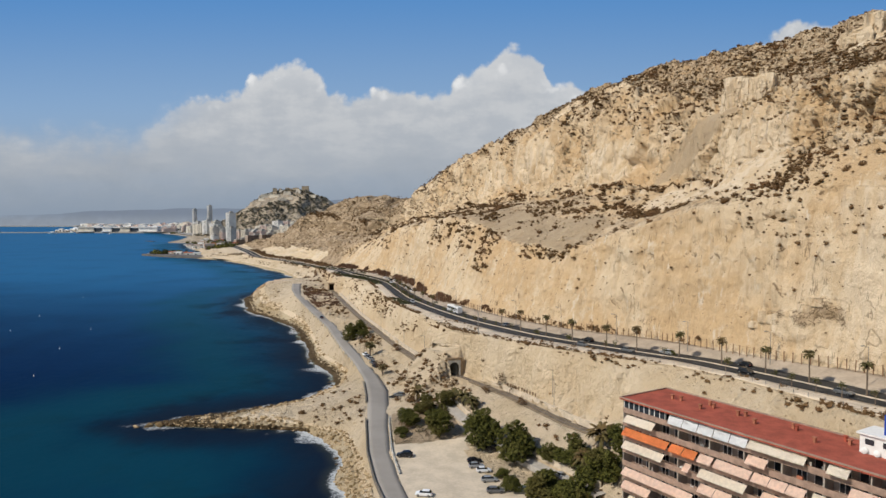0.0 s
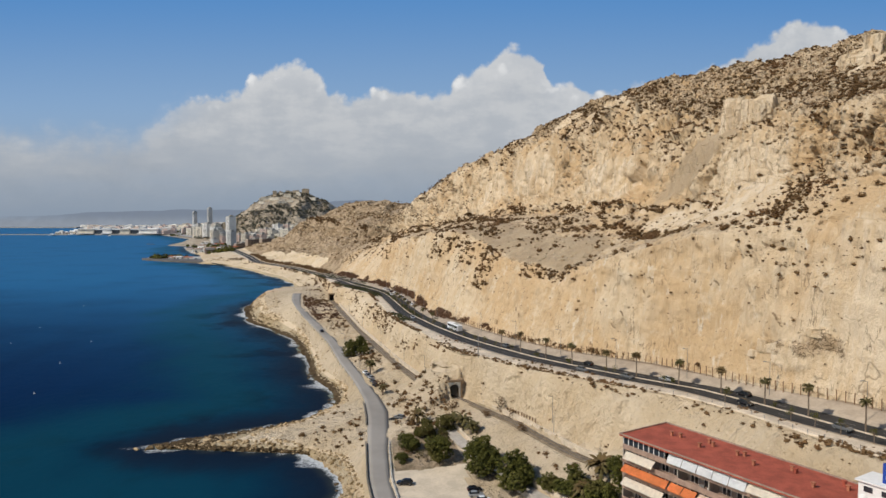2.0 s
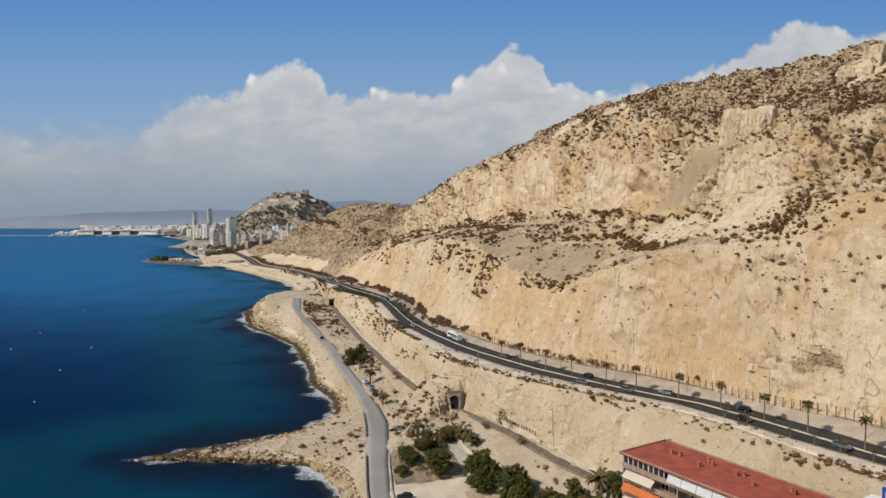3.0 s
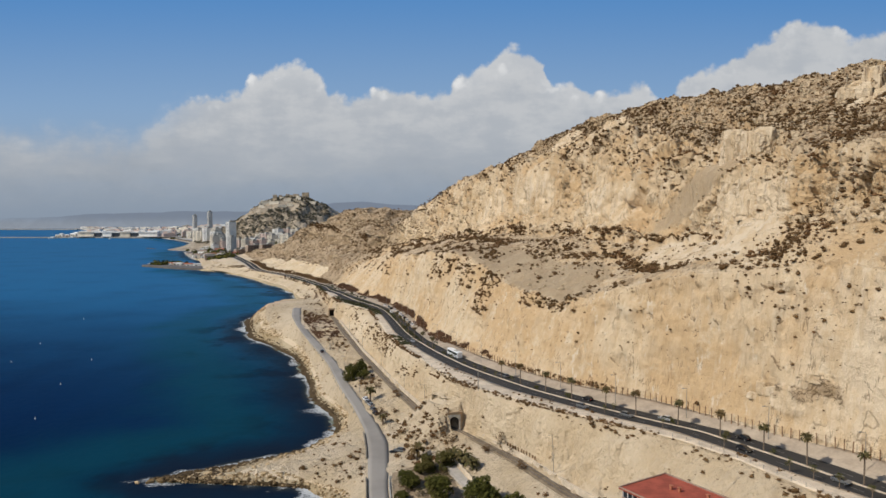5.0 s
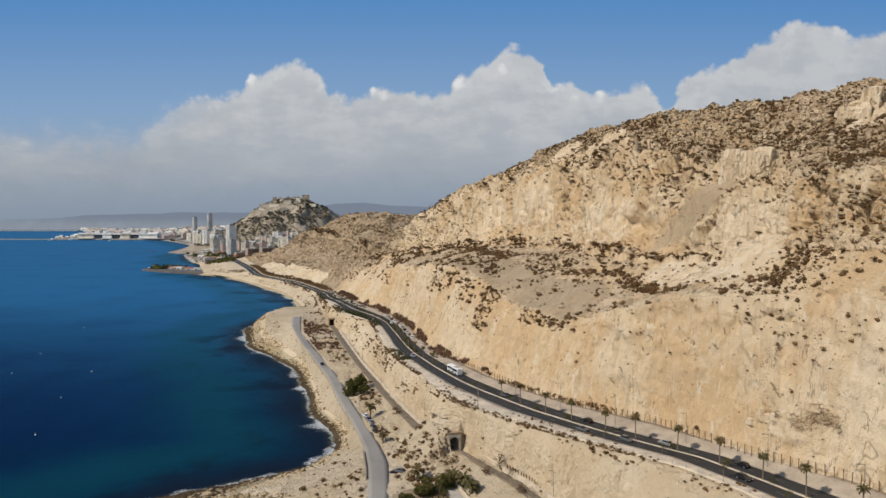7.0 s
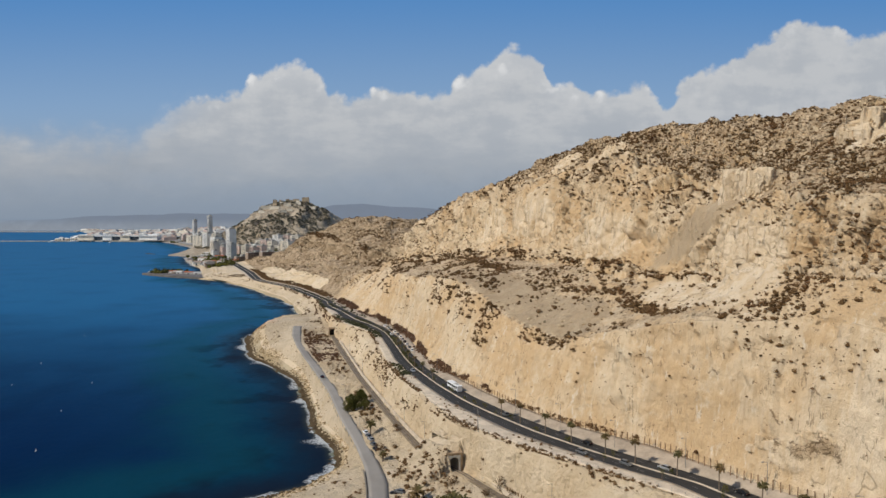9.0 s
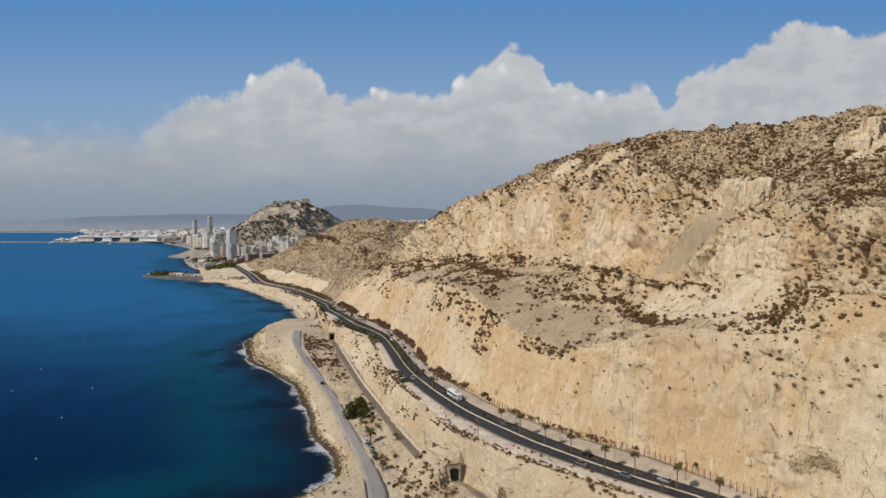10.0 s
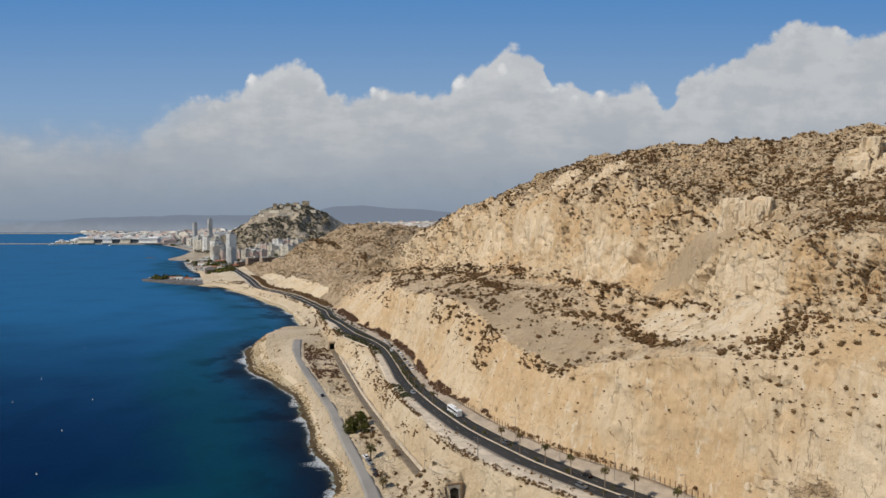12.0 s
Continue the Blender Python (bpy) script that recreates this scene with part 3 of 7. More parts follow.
# ---------------------------------------------------------------- the lie of the land: lines along the coast as (y, x, z)
LINES = {
    "shore": [(40, 2, 0), (120, -14, 0), (175, -25, 0), (191, -30, 0), (210, -33, 0), (222, -40, 0), (230.5, -48, 0), (233.8, -76, 0), (235.2, -96, 0),
              (236.4, -104, 0), (238.6, -100, 0), (241, -96, 0), (247, -86, 0), (254, -75, 0), (260, -64, 0), (267, -55, 0), (280, -46, 0), (303, -47, 0), (322, -55, 0), (342, -66, 0), (378, -76, 0),
              (420, -88, 0), (457, -105, 0), (482, -122, 0), (510, -144, 0), (554, -163, 0)],
    "shore_far": [(600, -174, 0), (640, -172, 0), (675, -148, 0), (705, -146, 0), (741, -158, 0), (804, -177, 0), (878, -211, 0), (935, -248, 0), (987, -274, 0), (1052, -318, 0),
                  (1117, -366, 0), (1150, -416, 0), (1240, -440, 0), (1347, -470, 0), (1456, -537, 0), (1584, -597, 0), (1716, -654, 0), (1872, -682, 0), (2089, -749, 0),
                  (2325, -875, 0), (2528, -994, 0), (2760, -1146, 0), (2800, -1620, 0), (4700, -1700, 0)],
    "rocks": [(40, 8, 2.5), (175, -18.5, 3.2), (200, -25, 3.5), (220, -31, 3.2), (230, -45, 2.8), (238, -58, 2.8), (250, -58, 3.0), (266, -46, 3.5), (283, -40.5, 4), (303, -42, 4.5), (342, -61, 4.5),
              (378, -71, 5), (420, -83, 5.5), (457, -98, 6.5), (482, -112, 8), (510, -130, 10), (554, -146, 14), (600, -155, 15), (640, -150, 14), (675, -138, 8), (741, -152, 3),
              (878, -204, 3), (987, -271, 3), (1052, -312, 3), (1150, -405, 3), (1456, -525, 3), (1872, -664, 3), (2089, -718, 3), (2325, -838, 3), (2528, -952, 3), (2760, -1105, 4), (2800, -1600, 4), (4700, -1680, 5)],
    "road_l": [(40, 20, 5), (120, 0, 5), (163, -14.3, 5), (174.5, -17.5, 5), (193, -21.4, 6), (216, -24.3, 7), (243, -27.3, 8.8), (264, -31, 10), (291, -38.8, 11), (324, -50, 12), (367, -62.5, 13),
               (402, -75.5, 14), (441, -90.5, 15.5), (475, -103, 17), (515, -115, 17.6), (550, -122, 18), (600, -124, 18), (675, -132, 12), (741, -146, 8), (878, -200, 6), (987, -269, 5), (1052, -308, 5), (1150, -396, 6), (1456, -515, 6), (2089, -725, 6), (2760, -1120, 6), (2800, -1590, 6), (4700, -1670, 8)],
    "road_r": [(40, 27, 5), (120, 6.5, 5), (163, -8.4, 5), (178, -12, 5), (193, -15.2, 6), (216, -17.8, 7), (232, -18.6, 8), (251, -20.5, 9), (269, -25.7, 10), (291, -33, 11), (317, -42, 12), (358, -54, 13),
               (402, -69, 14), (447, -87, 15.5), (492, -103, 17), (550, -115, 18), (600, -116, 18), (675, -124, 14), (741, -142, 10), (878, -198, 7), (987, -268, 6), (1052, -306, 6), (1150, -392, 7), (1456, -510, 7), (2089, -720, 7), (2760, -1110, 6), (2800, -1580, 6), (4700, -1660, 8)],
    "rail_l": [(40, 95, 15), (120, 74, 15.5), (168.6, 44.8, 16), (184.6, 33.5, 16), (213, 20.8, 16), (241, 5.3, 16), (260, -8.6, 16), (295, -20.9, 16), (340, -35.4, 16), (389, -50.2, 16),
               (462, -71.1, 16), (521, -86.6, 16), (580, -104, 19), (650, -122, 21), (741, -140, 12), (878, -196, 8), (987, -267, 7.5), (1052, -304, 8), (1150, -388, 8), (1456, -506, 8), (2089, -715, 8), (2760, -1100, 7), (4700, -1650, 9)],
    "rail_r": [(40, 100, 15), (120, 79, 15.5), (168.6, 49.8, 16), (184.6, 38.6, 16), (213, 26, 16), (241, 9.5, 16), (260, -4.3, 16), (295, -16.9, 16), (340, -31.2, 16), (389, -46.6, 16),
               (462, -66.6, 16), (525, -83.5, 16), (580, -101, 20), (650, -119, 22), (741, -138, 13), (878, -195, 9), (987, -266, 9), (1052, -303, 9), (1150, -386, 9), (1456, -504, 9), (2089, -710, 9), (2760, -1090, 7), (4700, -1640, 9)],
    "edge": [(40, 119, 35), (100, 98, 35), (129, 85, 34.5), (148, 76.6, 34.3), (164, 71, 34), (180, 62.8, 33.4), (193, 51, 32.9), (208, 37.7, 32.4), (226, 22, 31.8), (253, 3.4, 31), (282, -7.5, 30.7),
             (297, -11, 30.5), (331, -23, 30.2), (367, -32, 29.8), (420, -42, 28.9), (465, -51.3, 28.3), (492, -67, 27.9), (512, -79, 27.6), (555, -92, 26.9), (640, -117, 23.3), (741, -137, 16), (835, -174, 12)],
    "edge_far": [(878, -193, 11), (925, -215, 10.5), (957, -239, 10.5), (987, -264, 10.8), (1031, -292, 11.2), (1150, -339, 11.5), (1456, -475, 12), (2089, -690, 10), (2760, -1070, 8), (4700, -1620, 10)],
    "asph_l": [(40, 127, 35), (100, 104, 35), (138, 90.8, 34.5), (156, 80.5, 34.2), (171, 73.9, 33.8), (189, 65.2, 33.1), (202, 53.4, 32.6), (220, 39.8, 32), (243, 23.6, 31.2), (280, 3.7, 30.7),
               (313, -9, 30.4), (348, -20, 30), (369, -25.8, 29.7), (403, -32, 29.2), (470, -45.5, 28.2), (505, -60.7, 27.7), (531, -77, 27.3), (577, -91, 26.6), (631, -111, 24), (680, -121, 20.5), (728, -131, 17),
               (793, -154, 13.5), (835, -170, 12), (925, -212, 10.5), (957, -236, 10.5), (1004, -274, 11), (1031, -289, 11.2), (1149, -334, 11.5), (1456, -466, 12)],
    "asph_r": [(40, 138, 35), (100, 116, 35), (140, 102, 34.5), (151, 97.5, 34.3), (159, 94.5, 34.1), (172, 88, 33.8), (189, 80, 33.1), (203, 69, 32.6), (218, 57, 32), (239, 43, 31.3), (268, 25, 30.8),
               (290, 13.5, 30.6), (318, 2, 30.3), (348, -8.5, 30), (386, -17.5, 29.5), (448, -30, 28.5), (485, -41, 28), (531, -60, 27.3), (567, -76, 26.7), (612, -91, 25), (675, -109, 20.8), (728, -119, 17),
               (793, -141, 13.5), (835, -157, 12), (925, -198, 10.5), (957, -221, 10.5), (1004, -259, 11), (1031, -275, 11.2), (1149, -319, 11.5), (1456, -451, 12)],
    "toe": [(40, 150, 37), (100, 124, 37), (130, 113, 37), (150, 106.5, 37), (165, 99.5, 36.5), (178, 90, 36), (200, 77.5, 35.2), (216, 69.5, 34.5), (229, 59, 33.8), (243, 47.5, 33), (258, 38, 32.5), (274, 28.5, 32.3), (296, 17.5, 32),
            (325, 5.5, 31.8), (341, -2, 31.6), (388, -13, 30.9), (447, -24, 30.1), (486, -37, 29.5), (545, -58, 28.6), (584, -76, 28), (672, -101, 22.5), (779, -128, 16), (835, -148, 14), (925, -186, 12.5)],
    "toe_far": [(957, -209, 12.5), (987, -234, 12.5), (1031, -263, 12.5), (1149, -307, 12.5), (1200, -330, 12.5), (1456, -430, 12.5), (2089, -640, 10), (2760, -1040, 8), (4700, -1600, 10)],
    "face": [(40, 160, 78), (130, 120, 78), (165, 107, 79), (180, 101, 80), (200, 89, 75), (211, 81, 75), (240, 62, 68), (267, 46, 60.5), (290, 36, 62), (305, 31, 63), (319, 26, 64.5), (345, 17.5, 69), (368, 10, 73), (386, 3, 73),
             (450, -15, 69), (525, -35, 63), (600, -46, 60), (656, -50, 58), (720, -72, 48), (779, -104, 40), (850, -130, 36), (1000, -178, 32), (1200, -296, 25), (1400, -400, 16), (2089, -600, 11), (2760, -1000, 9), (4700, -1560, 10)],
    "bench": [(40, 168, 92), (130, 126, 92), (165, 113, 92), (180, 106.5, 91), (200, 104, 91), (226, 103, 90), (239, 101.5, 86.5), (267, 89, 83), (300, 73, 84), (343, 66, 84), (378, 58, 83),
              (429, 42, 82.5), (515, 17, 78), (600, -18, 70), (656, -40, 64), (720, -60, 58), (779, -78, 54), (850, -108, 46), (1038, -158, 45), (1200, -262, 48), (1400, -370, 20), (2089, -560, 12), (2760, -960, 10), (4700, -1500, 10)],
    "brow": [(40, 185, 112), (130, 135, 110), (165, 122, 108), (188, 119, 112), (226, 117.5, 113), (260, 113, 115.5), (290, 116, 119.5), (330, 107, 132), (362, 102, 142), (405, 90, 137), (449, 80, 133),
             (500, 72, 136), (546, 66, 141), (600, 48, 133), (653, 28, 124), (718, -8, 104), (779, -50, 80), (850, -88, 62), (1038, -128, 70), (1216, -222, 77), (1400, -320, 28), (2089, -500, 12), (2760, -900, 10), (4700, -1400, 10)],
    "ridge": [(40, 260, 158), (130, 225, 158), (236, 200, 157), (270, 186, 155.5), (304, 170, 156), (360, 146, 158.3), (408, 124, 161.3), (480, 103, 158.5), (546, 81, 152.2), (600, 60, 141), (653, 34, 129), (718, -2, 107.5), (770, -30, 90), (850, -66, 74), (940, -70, 78),
              (1038, -92, 90), (1120, -125, 99), (1197, -150, 104), (1260, -195, 90), (1350, -240, 52), (1450, -290, 22), (2089, -400, 12), (2760, -800, 10), (4700, -1300, 10)],
    "back": [(40, 420, 150), (304, 330, 150), (408, 230, 146), (546, 150, 135), (653, 90, 112), (718, 60, 92), (850, 40, 75), (1038, 20, 84), (1150, -30, 97), (1200, -60, 99), (1300, -110, 80), (1400, -160, 45), (1500, -200, 18), (2089, -160, 25), (2800, -200, 42), (4700, -300, 60)],
    "inland": [(40, 900, 90), (600, 600, 50), (1000, 500, 30), (1500, 700, 24), (2089, 1200, 40), (4700, 2600, 80)],
}


def line(name):
    keys = LINES[name] + LINES.get(name + "_far", [])
    a = np.array(keys, dtype=float)
    return a


def row_values():
    y, out = 60.0, list(np.arange(-420.0, 60.0, 10.0))
    while y < 4690:
        out.append(y)
        y += max(0.6, 0.003 * y) if y < 800 else 0.006 * y
    return np.array(out)


ROWS = row_values()


def smooth(v, width):
    """Running mean over neighbouring rows, ends held."""
    k = np.hanning(width + 2)[1:-1]
    k /= k.sum()
    h = width // 2
    return np.convolve(np.concatenate([np.full(h, v[0]), v, np.full(h, v[-1])]), k, "valid")


def along(name, width=11):
    a = line(name)
    return smooth(np.interp(ROWS, a[:, 0], a[:, 1]), width), smooth(np.interp(ROWS, a[:, 0], a[:, 2]), width)


TRACK = {n: along(n, 5 if n in ("shore", "rocks") else 11) for n in LINES if not n.endswith("_far")}
TRACK["shore"] = (TRACK["shore"][0] + (7 * fbm(np.stack([ROWS, ROWS * 0, ROWS * 0], 1), 0.07, 4, 87, 0.65)) * (ROWS < 1150), TRACK["shore"][1])
for _n, _a in (("face", 4.0), ("bench", 3.0), ("brow", 4.0)):
    _y = np.stack([ROWS, ROWS * 0, ROWS * 0], 1)
    TRACK[_n] = (TRACK[_n][0] + _a * fbm(_y, 0.05, 3, 83) * (ROWS < 760), TRACK[_n][1] + 2 * _a * fbm(_y, 0.035, 4, 84) * (ROWS < 760))
TRACK["deep"] = (TRACK["shore"][0] - 25, np.full(len(ROWS), -6.0))


def at(name, y):
    """x and z of a line at the row y."""
    x, z = TRACK[name]
    return float(np.interp(y, ROWS, x)), float(np.interp(y, ROWS, z))


# strips between the lines: steps, roughness at either side, material
STRIPS = [("deep", "shore", 5, 0.3, 0.6, 0), ("shore", "rocks", 12, 0.6, 0.7, 1), ("rocks", "road_l", 14, 0.7, 0.1, 2), ("road_l", "road_r", 3, 0.0, 0.0, 2),
          ("road_r", "rail_l", 26, 0.1, 0.1, 2), ("rail_l", "rail_r", 4, 0.0, 0.0, 2), ("rail_r", "edge", 40, 0.85, 0.3, 3), ("edge", "asph_l", 3, 0.0, 0.0, 3), ("asph_l", "asph_r", 4, 0.0, 0.0, 3), ("asph_r", "toe", 5, 0.0, 0.2, 3),
          ("toe", "face", 64, 0.5, 1.1, 4), ("face", "bench", 36, 1.0, 1.0, 4), ("bench", "brow", 72, 1.3, 1.6, 4), ("brow", "ridge", 96, 1.6, 1.6, 5), ("ridge", "back", 14, 1.5, 1.5, 5), ("back", "inland", 10, 2, 2, 5)]


# how far each strip is gathered into a cliff half way up
PROFILE = {"bench": 0.72, "rail_r": 0.35, "toe": 0.15}


def scrub_ledge(y):
    """How far up the slope between cliff edge and upper wall the scrubby ledge lies."""
    return np.interp(y, [200, 214, 236, 252, 270, 283, 304, 346, 389, 430, 520, 760], [0.20, 0.20, 0.27, 0.45, 0.62, 0.74, 0.62, 0.55, 0.50, 0.60, 0.72, 0.80])


def build_ground():
    n = len(ROWS)
    cols, rough, mats = [], [], []
    for a, b, steps, ra, rb, mat in STRIPS:
        (xa, za), (xb, zb) = TRACK[a], TRACK[b]
        for i in range(steps):
            s = i / steps
            h = s
            if a == "shore":
                # a low rocky apron, and a steep bluff above it on the headland
                bluff = np.clip((ROWS - 430) / 40, 0, 1) * np.clip((690 - ROWS) / 30, 0, 1)
                h = s ** 0.6 * (1 - bluff) + bluff * (0.14 * s / 0.3 if s < 0.3 else 0.14 + 0.86 * ((s - 0.3) / 0.7) ** 0.75)
            if a == "road_r":
                # flat parking ground near by, a bank that steepens farther off
                flat = np.clip((225 - ROWS) / 40, 0, 1)
                h = s * (1 - flat) + flat * np.where(s < 0.70, s * 0.05, 0.035 + (s - 0.70) / 0.30 * 0.965)
            g = s
            if a in PROFILE:
                q = PROFILE[a] * math.sin(2 * math.pi * s) / (2 * math.pi)
                g, h = s + q, s - q
            z = za + (zb - za) * h
            if a in ("road_l", "rail_l", "asph_l"):
                z = z - 0.15
            cols.append(np.stack([xa + (xb - xa) * g, ROWS, z], 1))
            rough.append(ra + (rb - ra) * s)
            mats.append(8 if a == "shore" and s < 0.2 else (3 if a == "shore" and s > 0.6 else mat))
    x, z = TRACK["inland"]
    cols.append(np.stack([x, ROWS, z], 1))
    rough.append(1.0)
    P = np.stack(cols, 1)
    m = P.shape[1]
    du = np.gradient(P, axis=0)
    dv = np.gradient(P, axis=1)
    N = np.cross(dv, du)
    N /= np.linalg.norm(N, axis=2, keepdims=True) + 1e-9
    N[N[..., 2] < 0] *= -1
    amp = np.array(rough)[None, :]
    names = np.array([q[0] for q in STRIPS for _ in range(q[2])] + ["back"])
    upper = np.isin(names, ("bench", "brow"))[None, :] * 1.0
    low = (names == "toe")[None, :] * 1.0
    squash = P * np.array([1, 1, 0.3])
    shift = 3.0 * fbm(squash, 0.045, 3, 1) + 2.0 * fbm(P, 0.16, 3, 5) + 0.9 * fbm(P * np.array([1, 1, 0.8]), 0.5, 2, 9)
    ledge = np.abs(fbm(P * np.array([0.6, 0.6, 1.2]), 0.08, 3, 21))
    shift = shift + 2.2 * (0.25 - ledge)
    # buttresses and steps of the upper hill, ribs down the lower face
    crag = 1 - 2 * np.abs(fbm(P * np.array([1, 1, 0.5]), 0.035, 4, 31, 0.6)) * 2
    block = np.floor(fbm(P * np.array([0.8, 0.8, 1.2]), 0.10, 3, 41) * 9) / 9
    shift = shift + upper * np.where(names == "bench", 1.8, 3.0)[None, :] * (crag - 0.5) + upper * np.where(names == "bench", 1.6, 5.0)[None, :] * block
    rib = np.abs(fbm(P * np.array([1, 1, 0.12]), 0.09, 3, 51, 0.6))
    rib2 = np.abs(fbm(P * np.array([1, 1, 0.2]), 0.28, 2, 52))
    shift = shift + low * (5.0 * (0.15 - rib) + 2.0 * (0.15 - rib2))
    gully = np.abs(fbm(P * np.array([1, 1, 0.15]), 0.13, 3, 55, 0.6))
    shift = shift + (names == "rail_r")[None, :] * (9.0 * (0.13 - gully))
    shift = shift + (names == "bench")[None, :] * (7.0 * (0.14 - np.abs(fbm(P * np.array([1, 1, 0.22]), 0.07, 3, 53, 0.6))) + 3.0 * (0.14 - np.abs(fbm(P * np.array([1, 1, 0.3]), 0.2, 3, 54, 0.6))))
    # ledges: beds that step outward and break off
    warp = fbm(P, 0.05, 3, 57)
    bed = P[..., 2] / 3.4 + 2.2 * warp
    saw = bed - np.floor(bed)
    patchy = np.clip(fbm(P, 0.03, 2, 58) * 5 + 0.6, 0, 1)
    slope_only = (names == "brow")[None, :] * 1.0
    shift = shift + (slope_only * 1.1 + (upper - slope_only) * np.where(ROWS < 240, 0.7, 0.35)[:, None]) * patchy * (saw - 0.5) * np.where(saw > 0.85, (1 - saw) / 0.15, 1)
    bed2 = P[..., 2] / 1.5 + 3.0 * fbm(P, 0.09, 3, 67) + 2.2 * warp
    saw2 = bed2 - np.floor(bed2)
    gap2 = np.clip(fbm(P, 0.07, 3, 68) * 6 + 0.5, 0, 1)
    shift = shift + (slope_only * 0.75 + (upper - slope_only) * np.clip((260 - ROWS) / 40, 0.15, 1)[:, None] * 0.55) * gap2 * (saw2 - 0.5)
    vs, es = cells(P * np.array([1, 1, 1.4]), 0.42, 12)
    shift = shift + slope_only * (0.9 * (vs - 0.5) * np.clip(fbm(P, 0.06, 3, 69) * 6 + 0.6, 0, 1))
    bank = (names == "road_r")[None, :] * np.clip((ROWS - 222) / 15, 0, 1)[:, None] * np.clip((540 - ROWS) / 60, 0, 1)[:, None]
    shift = shift + bank * (14.0 * fbm(P, 0.10, 3, 111, 0.6) + 5.0 * (0.15 - np.abs(fbm(P, 0.2, 3, 112, 0.6))))
    # broken faces: tall blocks with open joints
    bend = P + 5 * np.stack([fbm(P, 0.09, 2, 101), fbm(P, 0.09, 2, 102), fbm(P, 0.09, 2, 103)], -1)
    v1, e1 = cells(bend * np.array([1, 1, 0.20]), 0.13, 5)
    v2, e2 = cells(bend * np.array([1, 1, 0.30]), 0.30, 6)
    v4, e4 = cells(bend * np.array([1, 1, 0.6]), 0.62, 9)
    cliff = (names == "bench")[None, :] * 1.0
    shift = shift + cliff * (4.2 * (v1 - 0.5) - 2.6 * np.clip(0.12 - e1, 0, 1) / 0.12 + 1.7 * (v2 - 0.5) + 0.4 * (v4 - 0.5)) + low * (1.8 * (v1 - 0.5) * np.clip(fbm(P, 0.03, 2, 104) * 5 + 0.4, 0, 1) + 1.0 * (v2 - 0.5))
    shift = shift + (names == "rail_r")[None, :] * (0.9 * (v2 - 0.5) + 1.6 * (v1 - 0.5))
    stain = np.clip(1.1 + 3.5 * fbm(P, 0.16, 4, 97, 0.65) - np.linalg.norm((P - np.array([91, 178, 46])) * np.array([0.5, 0.5, 1.15]), axis=2) / 6, 0, 1)
    scar = P[..., 2] / 1.1 + 0.35 * (P[..., 1] - P[..., 0]) * 0.7 + 3 * fbm(P, 0.2, 3, 98)
    shift = shift + low * stain * (2.0 * (v4 - 0.5) + 1.5 * (scar - np.floor(scar) - 0.5))
    far_hill = np.clip((ROWS - 760) / 60, 0, 1)[:, None] * np.isin(names, ("toe", "face", "bench", "brow", "ridge"))[None, :]
    v3, e3 = cells(bend, 0.05, 7)
    shift = shift + far_hill * (6.0 * (v3 - 0.5) + 22 * (0.12 - np.abs(fbm(P, 0.018, 4, 105, 0.6))) + 9 * (0.12 - np.abs(fbm(P * np.array([1, 1, 1.8]), 0.055, 3, 108, 0.6))))
    knob = 1 - np.abs(fbm(P, 0.22, 3, 59, 0.6)) * 5
    shift = shift + upper * np.where(names == "bench", 0.3, 0.8)[None, :] * knob
    # bare buttresses that stand out of the slope
    bare = np.zeros(P.shape[:2])
    for cx, cy, cz, rh, rv, push in ((154, 242, 138, 15, 9, 1.5), (124, 289, 120, 12, 8, 1.5), (95, 412, 144, 22, 9, 4.5), (82, 470, 142, 24, 9, 4.5), (60, 440, 108, 34, 19, 3.0), (105, 232, 96, 24, 12, 3.0), (82, 335, 98, 34, 13, 2.5),
                                     (28, 515, 98, 34, 17, 3.0), (92, 179, 45, 6, 4.5, 2.2)):
        d = np.sqrt(((P[..., 0] - cx) ** 2 + (P[..., 1] - cy) ** 2) / rh ** 2 + ((P[..., 2] - cz) / rv) ** 2) + 0.5 * fbm(P, 0.12, 3, int(cx))
        w = np.clip((1.15 - d) * 3, 0, 1)
        bare = np.maximum(bare, w)
        shift = shift + push * w * (0.6 + 1.5 * fbm(P * np.array([1, 1, 0.25]), 0.25, 3, 63))
    amp = amp + bank * 0.35 * np.sin(np.pi * np.clip((np.arange(len(names)) - strip_of("road_r", "rail_l")[0]) / 26, 0, 1))[None, :]
    q, r = np.array((87, 290, 93)), np.array((119, 251, 119))
    k = np.clip(((P - q) @ (r - q)) / ((r - q) @ (r - q)), 0, 1)
    chute = np.clip(1.5 - np.linalg.norm(P - (q + k[..., None] * (r - q)), axis=2) / 6.6, 0, 1)
    shift = shift * (1 - 0.85 * np.clip(chute * 2, 0, 1))
    most = np.interp(ROWS, [190, 230], [1.6, 4.0])[:, None]
    shift = np.where(upper > 0, most * np.tanh(shift / most), shift)
    level = shift.mean(axis=0, keepdims=True)
    shift = shift - np.convolve(np.pad(level[0], 6, mode="edge"), np.ones(13) / 13, "valid")[None, :]
    keep = np.clip((1900 - ROWS) / 500, 0.15, 1)[:, None]
    P = P + N * (amp * shift * keep)[..., None]
    jit = np.random.default_rng(11)
    hard = (1 - np.clip(chute * 2, 0, 0.8)) * ((names == "bench")[None, :] * 0.17 + (names == "brow")[None, :] * 0.13 + low * 0.09 + (names == "face")[None, :] * 0.10 + (names == "rail_r")[None, :] * 0.10) * keep
    P = P + N * (jit.normal(size=P.shape[:2]) * hard)[..., None]
